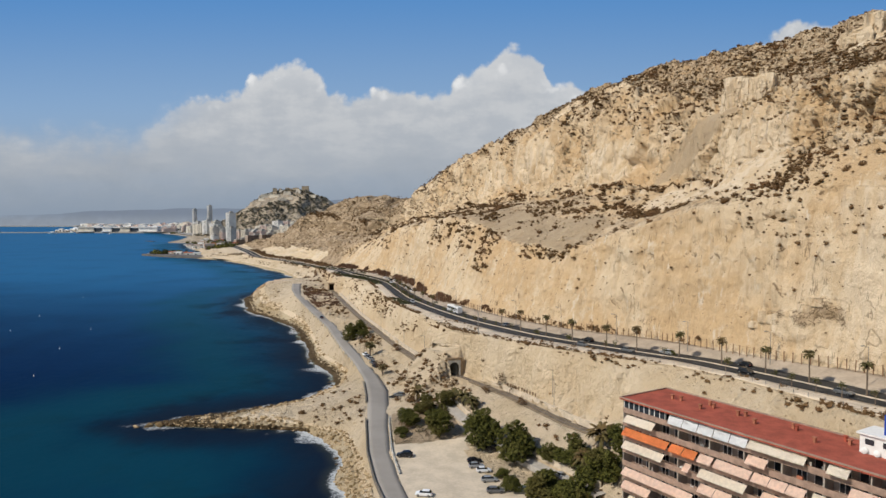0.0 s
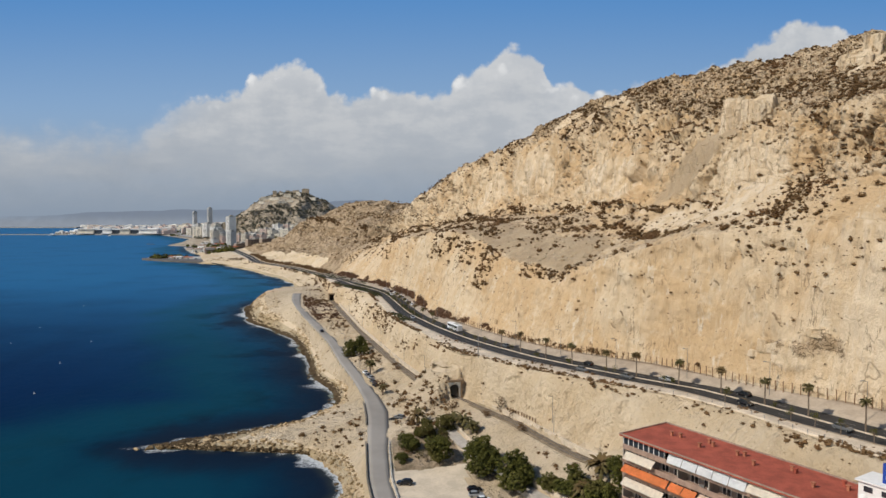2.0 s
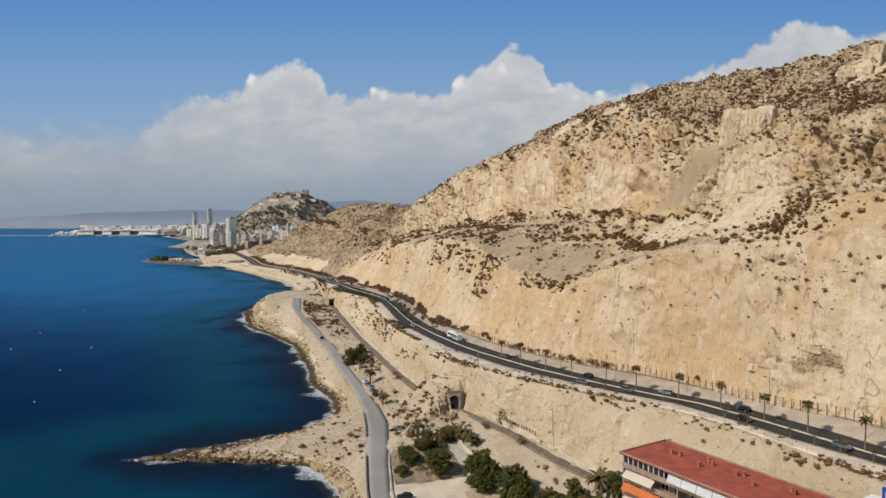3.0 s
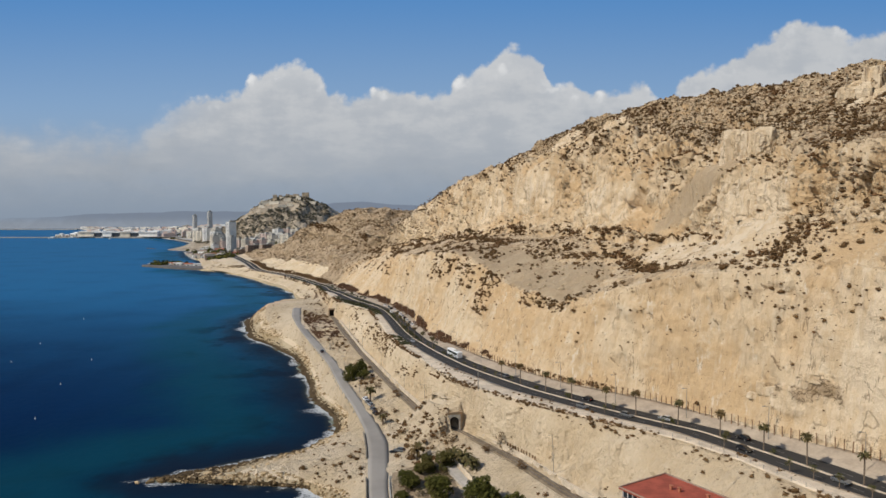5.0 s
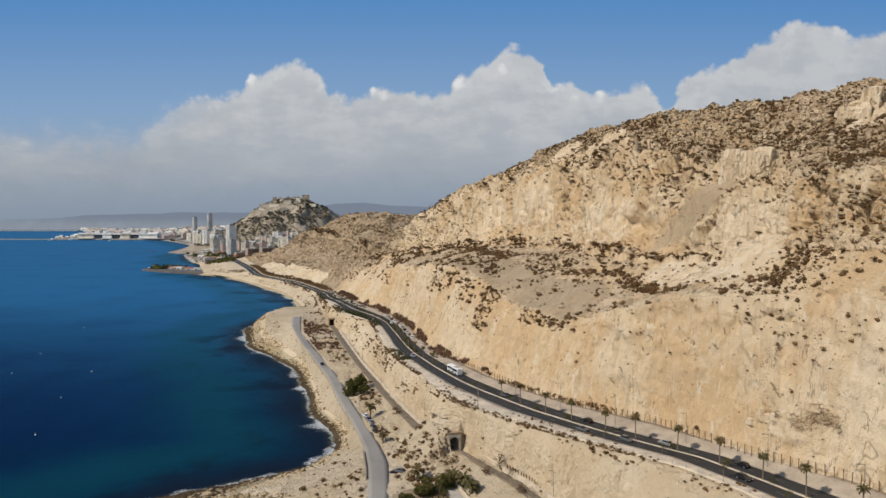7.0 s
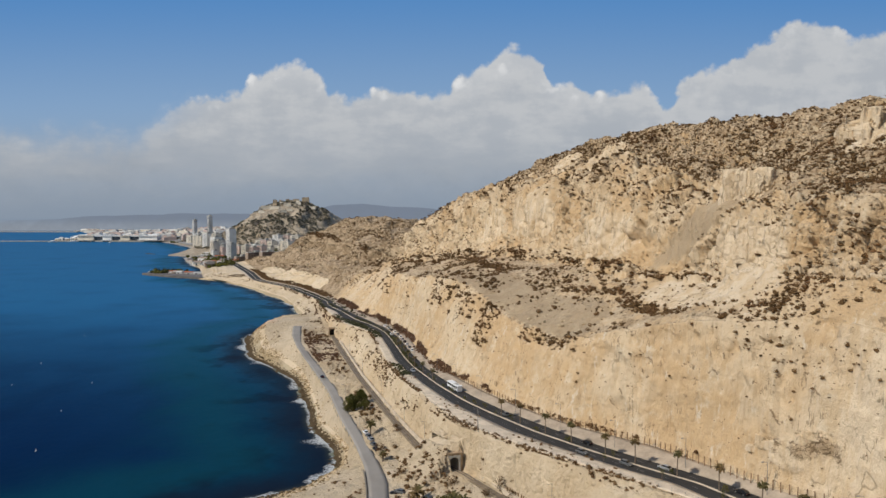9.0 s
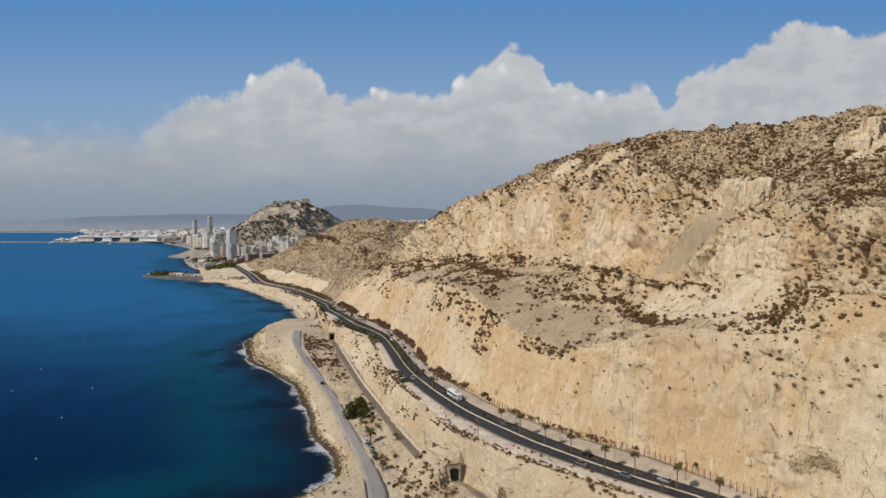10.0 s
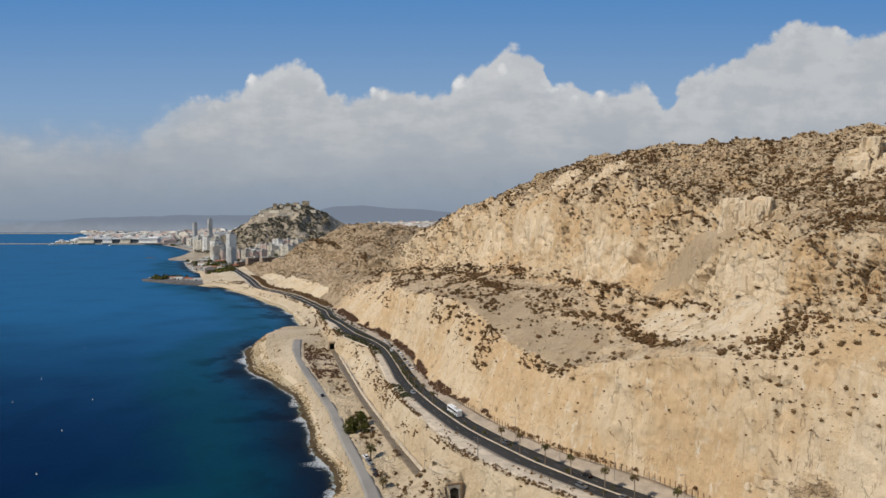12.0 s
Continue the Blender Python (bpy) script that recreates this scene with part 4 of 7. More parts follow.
    # the spur that the railway pierces: raised on either side of the track
    run = (P[..., 0] - 4.9) * -0.59 + (P[..., 1] - 244.7) * 0.81
    side = (P[..., 0] - 4.9) * 0.81 + (P[..., 1] - 244.7) * 0.59
    crest = np.interp(side, [-14, -8, -3, 3, 9, 16], [13, 18.5, 23.8, 26, 29, 32])
    body = np.isin(names, ("road_r", "rail_r"))[None, :] & (run > 0.9) & (run < 17) & (side > -14) & (side < 16)
    P[..., 2] = np.where(body, np.maximum(P[..., 2], crest + 1.2 * fbm(P, 0.3, 2, 77)), P[..., 2])
    dn = np.cross(np.gradient(P, axis=1), np.gradient(P, axis=0))
    up = np.abs(dn[..., 2]) / (np.linalg.norm(dn, axis=2) + 1e-9)
    index = np.tile(np.array(mats), n - 1)
    far = np.repeat(((ROWS[:-1] + ROWS[1:]) / 2 > 1430).astype(int), m - 1)
    index = np.where((far == 1) & (index > 1), 6, index)
    index = np.where(np.repeat((ROWS[:-1] > 730) | (ROWS[:-1] < 229), m - 1) & (index == 8), 1, index)
    mid = (ROWS[:-1] + ROWS[1:]) / 2
    index = np.where(np.repeat(mid > 1640, m - 1) & (index == 1), 7, index)
    j0, j1 = strip_of("road_r", "rail_l")
    wob = 5 * fbm(P[:-1, :-1], 0.12, 3, 91)
    lot = ((mid[:, None] + wob * 2 > 150) & (mid[:, None] + wob < 201) & (np.arange(m - 1)[None, :] >= j0) & (np.arange(m - 1)[None, :] + wob < j0 + 13)).ravel()
    index = np.where(lot, 7, index)
    cut = np.repeat((ROWS[:-1] > 850) & (ROWS[:-1] < 1190), m - 1) & np.tile(np.arange(m - 1) < strip_of("toe", "face")[0] + 38, n - 1) & np.tile(names[:-1] == "toe", n - 1)
    index = np.where(cut, 3, index)
    garden = ((mid[:, None] + wob > 199) & (mid[:, None] - wob < 224) & (np.arange(m - 1)[None, :] >= j0 + 1) & (np.arange(m - 1)[None, :] + wob < j0 + 14)).ravel()
    index = np.where(garden, 9, index)
    ob = raw("ground", P.reshape(-1, 3), lattice(n, m), [M_BED, M_SHORE, M_SOIL, M_LOWCLIFF, M_LAND, M_LAND, M_CITY, M_LOT, M_WET, M_GARDEN], index=index)
    ob.data.polygons.foreach_set("use_smooth", np.tile(~np.isin(names[:-1], ("brow", "ridge")), n - 1))
    # what covers the hill, by slope and by strip
    base = {"bench": 0.02, "brow": 0.80, "ridge": 0.9, "back": 0.9, "face": 0.22, "toe": 0.0}
    scrub = np.array([base.get(q, 0.0) for q in names])[None, :] + (up - 0.62) * 1.1
    scrub = scrub - 0.9 * bare
    second = np.clip((ROWS[:, None] - 725 + 120 * fbm(P, 0.02, 3, 106)) / 50, 0, 1)
    scrub = scrub * (1 - second) + second * 0.85
    scrub = np.where(names[None, :] == "toe", np.minimum(scrub, 0.15), scrub)
    near = np.clip((215 - P[..., 1]) / 25, 0, 1) * upper
    scrub = scrub + near * 0.2
    scree = np.zeros_like(scrub)
    pale = bare * np.clip(0.75 + 1.5 * fbm(P, 0.05, 2, 95), 0, 1)
    c0, c1 = strip_of("face", "bench")
    s = np.linspace(0, 1, c1 - c0)[None, :]
    yy = P[:, c0:c1, 1]
    scree[:, c0:c1] = np.clip((yy - 250 - 16 * s) / 14, 0, 1) * np.clip((430 - yy) / 40, 0, 1) * np.clip((scrub_ledge(yy) - s - 0.02) / 0.12, 0, 1) * np.clip(s / 0.08 + 0.2, 0, 1)
    # pale wall right above the ledge at its near end
    wall = np.clip((s - scrub_ledge(yy) - 0.06) / 0.1, 0, 1) * np.clip((278 - yy) / 16, 0, 1) * np.clip((yy - 196) / 12, 0, 1)
    pale[:, c0:c1] = np.maximum(pale[:, c0:c1], 0.75 * wall)
    scrub[:, c0:c1] = scrub[:, c0:c1] * (1 - wall)
    bare = np.maximum(bare, chute)
    scree = np.maximum(scree, np.clip(1.6 * chute, 0, 1.2))
    pale = np.where(chute > 0.2, 0, pale)
    scrub = scrub - chute
    pale = np.maximum(pale, cliff * np.clip((245 - P[..., 1]) / 30, 0, 0.55) * np.clip(fbm(P, 0.05, 3, 121) * 4 + 0.7, 0, 1))
    pale = np.maximum(pale, low * np.clip((190 - P[..., 1]) / 30, 0, 0.8))
    for key, val in (("second", second * np.isin(names, ("toe", "face", "bench", "brow", "ridge", "back"))[None, :]), ("scrub", scrub), ("scree", scree), ("stain", stain), ("pale", pale)):
        ob.data.attributes.new(key, "FLOAT", "POINT").data.foreach_set("value", np.clip(val, 0, 1).astype(np.float32).ravel())
    tagged(ob, "tan limestone hillside, cliffs and rocky shore above the sea", "hillside", kind="structure")
    return P, up, bare


def strip_of(a, b):
    """First and last column of one strip of the ground."""
    c = 0
    for s in STRIPS:
        if s[0] == a and s[1] == b:
            return c, c + s[2]
        c += s[2]


GROUND, SLOPE, BARE = build_ground()


def build_sea():
    x0 = TRACK["shore"][0]
    offs = np.array([-6, -3, -1.5, 0, 1, 2, 3, 4.5, 6, 8, 10, 13, 17, 22, 30, 42, 60, 85, 120, 170, 240, 340, 480, 700, 1000, 1500, 2200, 3200, 4600])
    P = np.stack([np.stack([x0 - o, ROWS, np.zeros(len(ROWS))], 1) for o in offs], 1)
    shore = np.stack([x0, ROWS], 1)
    flat = P[..., :2].reshape(-1, 2)
    near = np.full(len(flat), 1e9)
    for s in shore[::2]:
        near = np.minimum(near, np.hypot(flat[:, 0] - s[0], flat[:, 1] - s[1]))
    inside = flat[:, 0] > np.repeat(x0, len(offs))
    near = np.where(inside, 0, near)
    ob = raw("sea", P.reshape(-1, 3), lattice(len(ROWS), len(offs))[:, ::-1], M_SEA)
    at_ = ob.data.attributes.new("shore", "FLOAT", "POINT")
    at_.data.foreach_set("value", near.astype(np.float32))
    tagged(ob, "deep blue sea with turquoise shallows and white surf", "sea", kind="structure")


build_sea()


def ribbon(name, a, b, y0, y1, fa, fb, lift, mat, label="", kind="structure", cat="road", steps=4, parent=None):
    """A strip laid between the fractions fa and fb of the way from line a to line b."""
    sel = (ROWS >= y0) & (ROWS <= y1)
    (xa, za), (xb, zb) = TRACK[a], TRACK[b]
    cols = []
    for i in range(steps + 1):
        s = fa + (fb - fa) * i / steps
        cols.append(np.stack([xa + (xb - xa) * s, ROWS, za + (zb - za) * s + lift], 1)[sel])
    P = np.stack(cols, 1)
    # a skirt on either side gives it its thickness
    lo, hi = P[:, :1].copy(), P[:, -1:].copy()
    lo[..., 2] -= 0.5
    hi[..., 2] -= 0.5
    P = np.concatenate([lo, P[:, :1], P, P[:, -1:], hi], 1)
    P[:, 1, 2] -= 0.02
    P[:, -2, 2] -= 0.02
    ob = raw(name, P.reshape(-1, 3), lattice(P.shape[0], P.shape[1]), mat, parent, smooth=steps > 1)
    if label:
        tagged(ob, label, cat, kind=kind)
    return ob


ribbon("road", "road_l", "road_r", 62, 556, 0, 1, 0.04, M_OLDASPH, "worn grey two-lane coast road of asphalt")
ribbon("road", "asph_l", "asph_r", 62, 1440, 0, 0.46, 0.05, M_ASPH, "dark asphalt carriageway of the avenue")
ribbon("road", "asph_l", "asph_r", 62, 1440, 0.54, 1, 0.05, M_ASPH, "dark asphalt carriageway of the avenue")
ribbon("median", "asph_l", "asph_r", 62, 1440, 0.47, 0.515, 0.2, M_PAVE, "pale concrete median strip between the carriageways", cat="median")
ribbon("pavement", "edge", "asph_l", 62, 1440, 0.22, 1, 0.2, M_PAVE, "pale paved promenade beside the avenue", cat="pavement")
ribbon("pavement", "asph_r", "toe", 62, 1000, 0, 0.9, 0.2, M_PAVE2, "dusty paved footway below the cliff", cat="pavement")
ribbon("railway_bed", "rail_l", "rail_r", 62, 235, 0, 1, 0.05, M_BALLAST, "single railway track bed of grey-brown ballast", cat="railway")
ribbon("railway_bed", "rail_l", "rail_r", 262, 520, 0, 1, 0.05, M_BALLAST, "single railway track bed of grey-brown ballast", cat="railway")


# ---------------------------------------------------------------- scrub and loose rock
RNG = np.random.default_rng(7)
ICO_V = []
ICO_F = []


def _ico():
    b = bmesh.new()
    bmesh.ops.create_icosphere(b, subdivisions=1, radius=1.0)
    ICO_V.extend([v.co[:] for v in b.verts])
    ICO_F.extend([[v.index for v in f.verts] for f in b.faces])
    b.free()


_ico()
ICO_V, ICO_F = np.array(ICO_V), np.array(ICO_F)


def shrub_shape(seed, leaves=34, core=1.0):
    """A low cushion of twigs: a ragged core with tufts standing off it. Triangles."""
    r = np.random.default_rng(seed)
    v = core * ICO_V * (0.42 + 0.42 * r.random((len(ICO_V), 1))) * np.array([1, 1, 0.75]) + np.array([0, 0, 0.35])
    V, F, n = [v], [ICO_F], len(v)
    for i in range(leaves):
        d = r.normal(size=3)
        d[2] = abs(d[2]) * 0.8
        d /= np.linalg.norm(d)
        c = d * np.array([0.85, 0.85, 0.75]) * (0.75 + 0.3 * r.random()) + np.array([0, 0, 0.28])
        e = r.normal(size=3) * 0.20
        g = np.cross(d, e) * 0.9 + d * 0.1
        V.append(np.array([c - e, c + g, c + e + d * 0.12]))
        F.append(np.array([[n, n + 1, n + 2]]))
        n += 3
    return np.concatenate(V), np.concatenate(F)


SHRUBS = [shrub_shape(i) for i in range(6)]


def tuft_shape(seed):
    """A small dry tuft: a ragged eight-sided core with a few twigs."""
    r = np.random.default_rng(seed)
    v = np.array([(1, 0, 0), (0, 1, 0), (-1, 0, 0), (0, -1, 0), (0, 0, 0.9), (0, 0, -0.4)], dtype=float) * (0.6 + 0.5 * r.random((6, 1))) + np.array([0, 0, 0.3])
    V, F, n = [v], [np.array([(0, 1, 4), (1, 2, 4), (2, 3, 4), (3, 0, 4), (1, 0, 5), (2, 1, 5), (3, 2, 5), (0, 3, 5)])], 6
    for i in range(8):
        d = r.normal(size=3)
        d[2] = abs(d[2])
        d /= np.linalg.norm(d)
        c, e = d * 0.75 + np.array([0, 0, 0.25]), r.normal(size=3) * 0.28
        V.append(np.array([c - e, c + np.cross(d, e), c + e + d * 0.2]))
        F.append(np.array([[n, n + 1, n + 2]]))
        n += 3
    return np.concatenate(V), np.concatenate(F)


SMALL = [tuft_shape(40 + i) for i in range(6)]


def rock_shape(seed):
    """A block split along a few flat planes."""
    r = np.random.default_rng(seed)
    v = ICO_V * (0.85 + 0.4 * r.random((len(ICO_V), 1)))
    for i in range(6):
        d = r.normal(size=3)
        d /= np.linalg.norm(d)
        over = np.clip(v @ d - (0.35 + 0.3 * r.random()), 0, None)
        v = v - over[:, None] * d * 0.95
    return v * np.array([1.15, 0.8 + 0.4 * r.random(), 0.75]), ICO_F


STONES = [rock_shape(100 + i) for i in range(6)]


def strew(name, shapes, places, sizes, mat, label, cat, tall=1.0, smooth=False, small=0.0):
    """Many small pieces in one mesh."""
    V, F, n = [], [], 0
    spin = RNG.random(len(places)) * 6.283
    pick = RNG.integers(0, len(shapes), len(places))
    high = tall * (0.75 + 0.5 * RNG.random(len(places)))
    for p, s, a, i, h in zip(places, sizes, spin, pick, high):
        v, f = (SMALL if s < small else shapes)[i]
        c, d = math.cos(a) * s, math.sin(a) * s
        w = np.stack([v[:, 0] * c - v[:, 1] * d, v[:, 0] * d + v[:, 1] * c, v[:, 2] * s * h], 1) + p
        V.append(w)
        F.append(f + n)
        n += len(v)
    ob = raw(name, np.concatenate(V), np.concatenate(F), mat, smooth=smooth)
    return tagged(ob, label, cat, kind="stuff")


def sow(a, b, per_m2, y0, y1, s0=0.0, s1=1.0, clump=0.0, scale=0.06, seed=3, steep=0.0, band=None):
    """Places on a strip of the ground, thinned by a clumping noise and on steep faces."""
    c0, c1 = strip_of(a, b)
    j0, j1 = c0 + int(s0 * (c1 - c0)), c0 + max(int(s1 * (c1 - c0)), int(s0 * (c1 - c0)) + 1)
    i0, i1 = np.searchsorted(ROWS, y0), min(np.searchsorted(ROWS, y1), len(ROWS) - 2)
    Q = GROUND[i0:i1 + 1, j0:j1 + 1]
    e1, e2 = Q[1:, :-1] - Q[:-1, :-1], Q[:-1, 1:] - Q[:-1, :-1]
    area = np.linalg.norm(np.cross(e1, e2), axis=2)
    dens = area * per_m2
    if clump:
        dens = dens * np.clip((fbm(Q[:-1, :-1] * np.array([0.6, 0.6, 1.5]), scale, 3, seed) * 4 + 0.5 - clump) * 3, 0, 1.6)
    if band:
        up = (np.arange(j0, j1) - c0 + 0.5)[None, :] / (c1 - c0) - scrub_ledge(ROWS[i0:i1])[:, None]
        dens = dens * np.clip((up - band[0]) / 0.06, 0, 1) * np.clip((band[1] - up) / 0.06, 0, 1)
    if steep:
        dens = dens * np.clip((SLOPE[i0:i1, j0:j1] - steep) * 5, 0.03, 1)
    dens = dens * (1 - 0.93 * BARE[i0:i1, j0:j1])
    count = RNG.poisson(dens)
    ii, jj = np.nonzero(count)
    rep = count[ii, jj]
    ii, jj = np.repeat(ii, rep), np.repeat(jj, rep)
    f, g = RNG.random((len(ii), 1)), RNG.random((len(ii), 1))
    return Q[ii, jj] + f * e1[ii, jj] + g * e2[ii, jj]


def shrub_sizes(n, small, large):
    return small + (large - small) * RNG.random(n) ** 2.2


green = [
    (sow("brow", "ridge", 0.26, 60, 760, 0, 1, 0.05, 0.07, 3), 0.3, 1.35),
    (sow("brow", "ridge", 0.34, 60, 760, 0, 1, 0.0, 0.1, 33), 0.2, 0.9),
    (sow("bench", "brow", 0.16, 60, 215, 0, 1, 0.48, 0.07, 4, 0.15), 0.3, 1.5),
    (sow("bench", "brow", 0.10, 215, 780, 0, 1, 0.62, 0.06, 4, 0.40), 0.3, 1.5),
    (sow("bench", "brow", 0.05, 60, 780, 0, 1, 0.1, 0.10, 5, 0.30), 0.15, 0.6),
    (sow("bench", "brow", 0.20, 215, 560, 0.5, 1, 0.30, 0.05, 64, 0.25), 0.3, 1.2),
    (sow("bench", "brow", 0.40, 225, 780, 0, 0.12, 0.30, 0.08, 6), 0.4, 1.8),
    (sow("bench", "brow", 0.30, 330, 780, 0.72, 0.80, 0.40, 0.08, 36), 0.4, 1.6),
    (sow("face", "bench", 0.50, 200, 470, 0, 1, 0.12, 0.06, 5, 0, (-0.05, 0.12)), 0.4, 1.6),
    (sow("face", "bench", 0.13, 200, 470, 0, 1, 0.30, 0.07, 65, 0, (-0.20, 0.26)), 0.4, 1.5),
    (sow("face", "bench", 0.10, 300, 470, 0.6, 1, 0.30, 0.07, 66), 0.4, 1.4),
    (sow("face", "bench", 0.26, 140, 207, 0, 1, 0.18, 0.08, 73), 0.3, 1.3),
    (sow("toe", "face", 0.12, 140, 197, 0.72, 1, 0.20, 0.08, 74), 0.3, 1.2),
    (sow("rail_r", "edge", 0.12, 290, 480, 0.3, 0.9, 0.30, 0.07, 75), 0.3, 1.1),
    (sow("toe", "face", 0.22, 256, 292, 0.80, 1, 0.22, 0.10, 67), 0.5, 1.7),
    (sow("toe", "face", 0.42, 314, 327, 0.48, 1, 0.10, 0.10, 68), 0.4, 1.5),
    (sow("toe", "face", 0.10, 345, 405, 0.60, 1, 0.25, 0.10, 69), 0.5, 1.6),
    (sow("face", "bench", 0.05, 205, 300, 0.3, 0.92, 0.3, 0.09, 35), 0.3, 1.2),
    (sow("face", "bench", 0.42, 460, 760, 0.80, 1, 0.22, 0.05, 5), 0.4, 1.6),
    (sow("face", "bench", 0.12, 460, 760, 0.45, 0.80, 0.40, 0.08, 34), 0.4, 1.6),
    (sow("bench", "brow", 0.16, 540, 780, 0, 1, 0.30, 0.07, 38), 0.25, 1.2),
    (sow("toe", "face", 0.10, 560, 780, 0.45, 1, 0.35, 0.06, 39), 0.3, 1.3),
    (sow("face", "bench", 0.14, 335, 760, 0.1, 0.45, 0.5, 0.06, 37), 0.4, 1.7),
    (sow("face", "bench", 0.06, 60, 760, 0, 0.8, 0.42, 0.06, 6), 0.4, 1.5),
    (sow("face", "bench", 0.16, 60, 200, 0, 1, 0.40, 0.07, 6), 0.3, 1.4),
    (sow("toe", "face", 0.016, 60, 760, 0.3, 1, 0.35, 0.08, 7), 0.25, 0.9),
    (sow("toe", "face", 0.035, 60, 760, 0.05, 1, 0.2, 0.05, 7), 0.12, 0.4),
    (sow("edge", "asph_l", 0.9, 62, 700, 0.0, 0.18, 0.30, 0.06, 8), 0.3, 0.9),
    (sow("edge", "asph_l", 0.10, 62, 330, 0.2, 0.95, 0.25, 0.08, 71), 0.25, 0.7),
    (sow("edge", "asph_l", 0.30, 62, 330, 0.82, 1.0, 0.30, 0.08, 72), 0.3, 0.9),
    (sow("toe", "face", 0.5, 120, 290, 0.0, 0.05, 0.45, 0.09, 8), 0.4, 1.2),
    (sow("toe", "face", 0.05, 330, 600, 0.55, 1, 0.45, 0.07, 44), 0.5, 1.9),
    (sow("toe", "face", 0.05, 60, 200, 0.6, 1, 0.35, 0.08, 7), 0.3, 1.1),
    (sow("rail_r", "edge", 0.20, 62, 560, 0.86, 1.0, 0.40, 0.07, 9), 0.3, 1.1),
    (sow("rail_r", "edge", 0.03, 62, 560, 0.0, 0.8, 0.40, 0.07, 10), 0.3, 1.1),
    (sow("rail_r", "edge", 0.30, 290, 560, 0.45, 0.85, 0.36, 0.06, 11), 0.3, 1.1),
    (sow("road_r", "rail_l", 0.11, 222, 540, 0.08, 0.95, 0.28, 0.08, 12), 0.4, 1.5),
    (sow("road_r", "rail_l", 0.14, 100, 230, 0.66, 0.98, 0.38, 0.08, 13), 0.4, 1.4),
    (sow("rocks", "road_l", 0.055, 200, 300, 0.1, 0.95, 0.45, 0.10, 14), 0.4, 1.5),
    (sow("rocks", "road_l", 0.03, 300, 640, 0.1, 0.95, 0.45, 0.10, 14), 0.3, 1.0),
]
red = [
    (sow("toe", "face", 1.7, 290, 700, 0.0, 0.08, 0.08, 0.08, 8), 0.5, 1.6),
    (sow("asph_r", "toe", 0.6, 320, 900, 0.78, 1.0, 0.15, 0.07, 15), 0.4, 1.2),
    (sow("road_r", "rail_l", 0.35, 552, 640, 0.1, 0.98, 0.30, 0.06, 14), 0.4, 1.2),
    (sow("rail_r", "edge", 0.35, 540, 640, 0.0, 0.7, 0.30, 0.06, 14), 0.4, 1.2),
    (sow("road_r", "rail_l", 0.55, 430, 552, 0.1, 0.98, 0.30, 0.06, 13), 0.4, 1.1),
]
far_green = [
    (sow("rocks", "road_l", 0.05, 640, 1150, 0.3, 1, 0.3, 0.04, 41), 0.5, 1.5),
    (sow("rail_r", "edge", 0.12, 570, 1150, 0, 1, 0.30, 0.05, 42), 0.5, 1.5),
    (sow("road_r", "rail_l", 0.12, 570, 1150, 0, 1, 0.25, 0.05, 43), 0.5, 1.5),
    (sow("toe", "face", 0.03, 760, 1400, 0.5, 1, 0.3, 0.03, 16), 0.6, 2.0),
    (sow("face", "bench", 0.045, 760, 1400, 0, 1, 0.35, 0.06, 17), 0.4, 1.6),
    (sow("bench", "brow", 0.055, 760, 1400, 0, 1, 0.3, 0.06, 18), 0.5, 2.0),
    (sow("bench", "brow", 0.30, 830, 1230, 0.74, 0.90, 0.15, 0.03, 58), 0.8, 2.2),
    (sow("face", "bench", 0.16, 760, 1000, 0.7, 1.0, 0.15, 0.03, 59), 0.8, 2.2),
    (sow("brow", "ridge", 0.055, 760, 1420, 0, 1, 0.3, 0.06, 19), 0.5, 2.2),
    (sow("ridge", "back", 0.03, 400, 1420, 0, 0.6, 0.3, 0.03, 20), 0.8, 2.4),
    (sow("edge", "asph_l", 0.10, 860, 1010, 0, 0.9, 0.2, 0.03, 20), 0.8, 1.8),
    (sow("asph_r", "toe", 0.22, 780, 1200, 0.35, 1.0, 0.0, 0.03, 20), 1.2, 2.8),
]
# low hedges that line the avenue farther off
hedge = [
    (sow("edge", "asph_l", 0.42, 330, 900, 0.55, 1.0, 0.10, 0.05, 61), 0.5, 1.5),
    (sow("asph_l", "asph_r", 1.1, 340, 1000, 0.5, 0.75, 0.15, 0.06, 62), 0.3, 1.0),
    (sow("asph_r", "toe", 0.10, 330, 800, 0.0, 0.5, 0.20, 0.05, 63), 0.5, 1.4),
]
for bunch, name, leaf in ((green, "shrubs", M_SCRUB), (far_green, "distant_shrubs", M_SCRUB), (hedge, "avenue_hedge", M_HEDGE), (red, "dry_hedge", M_REDSCRUB)):
    places = np.concatenate([g[0] for g in bunch])
    sizes = np.concatenate([shrub_sizes(len(g[0]), g[1], g[2]) for g in bunch])
    strew(name, SHRUBS, places, sizes, leaf, "reddish dry scrub along the foot of the cliff" if leaf == M_REDSCRUB else "dark green hedge plants along the avenue" if leaf == M_HEDGE else "dry olive-brown scrub scattered over the rocky slopes", "shrubs", 0.85, small=9 if name == "distant_shrubs" else 1.05)

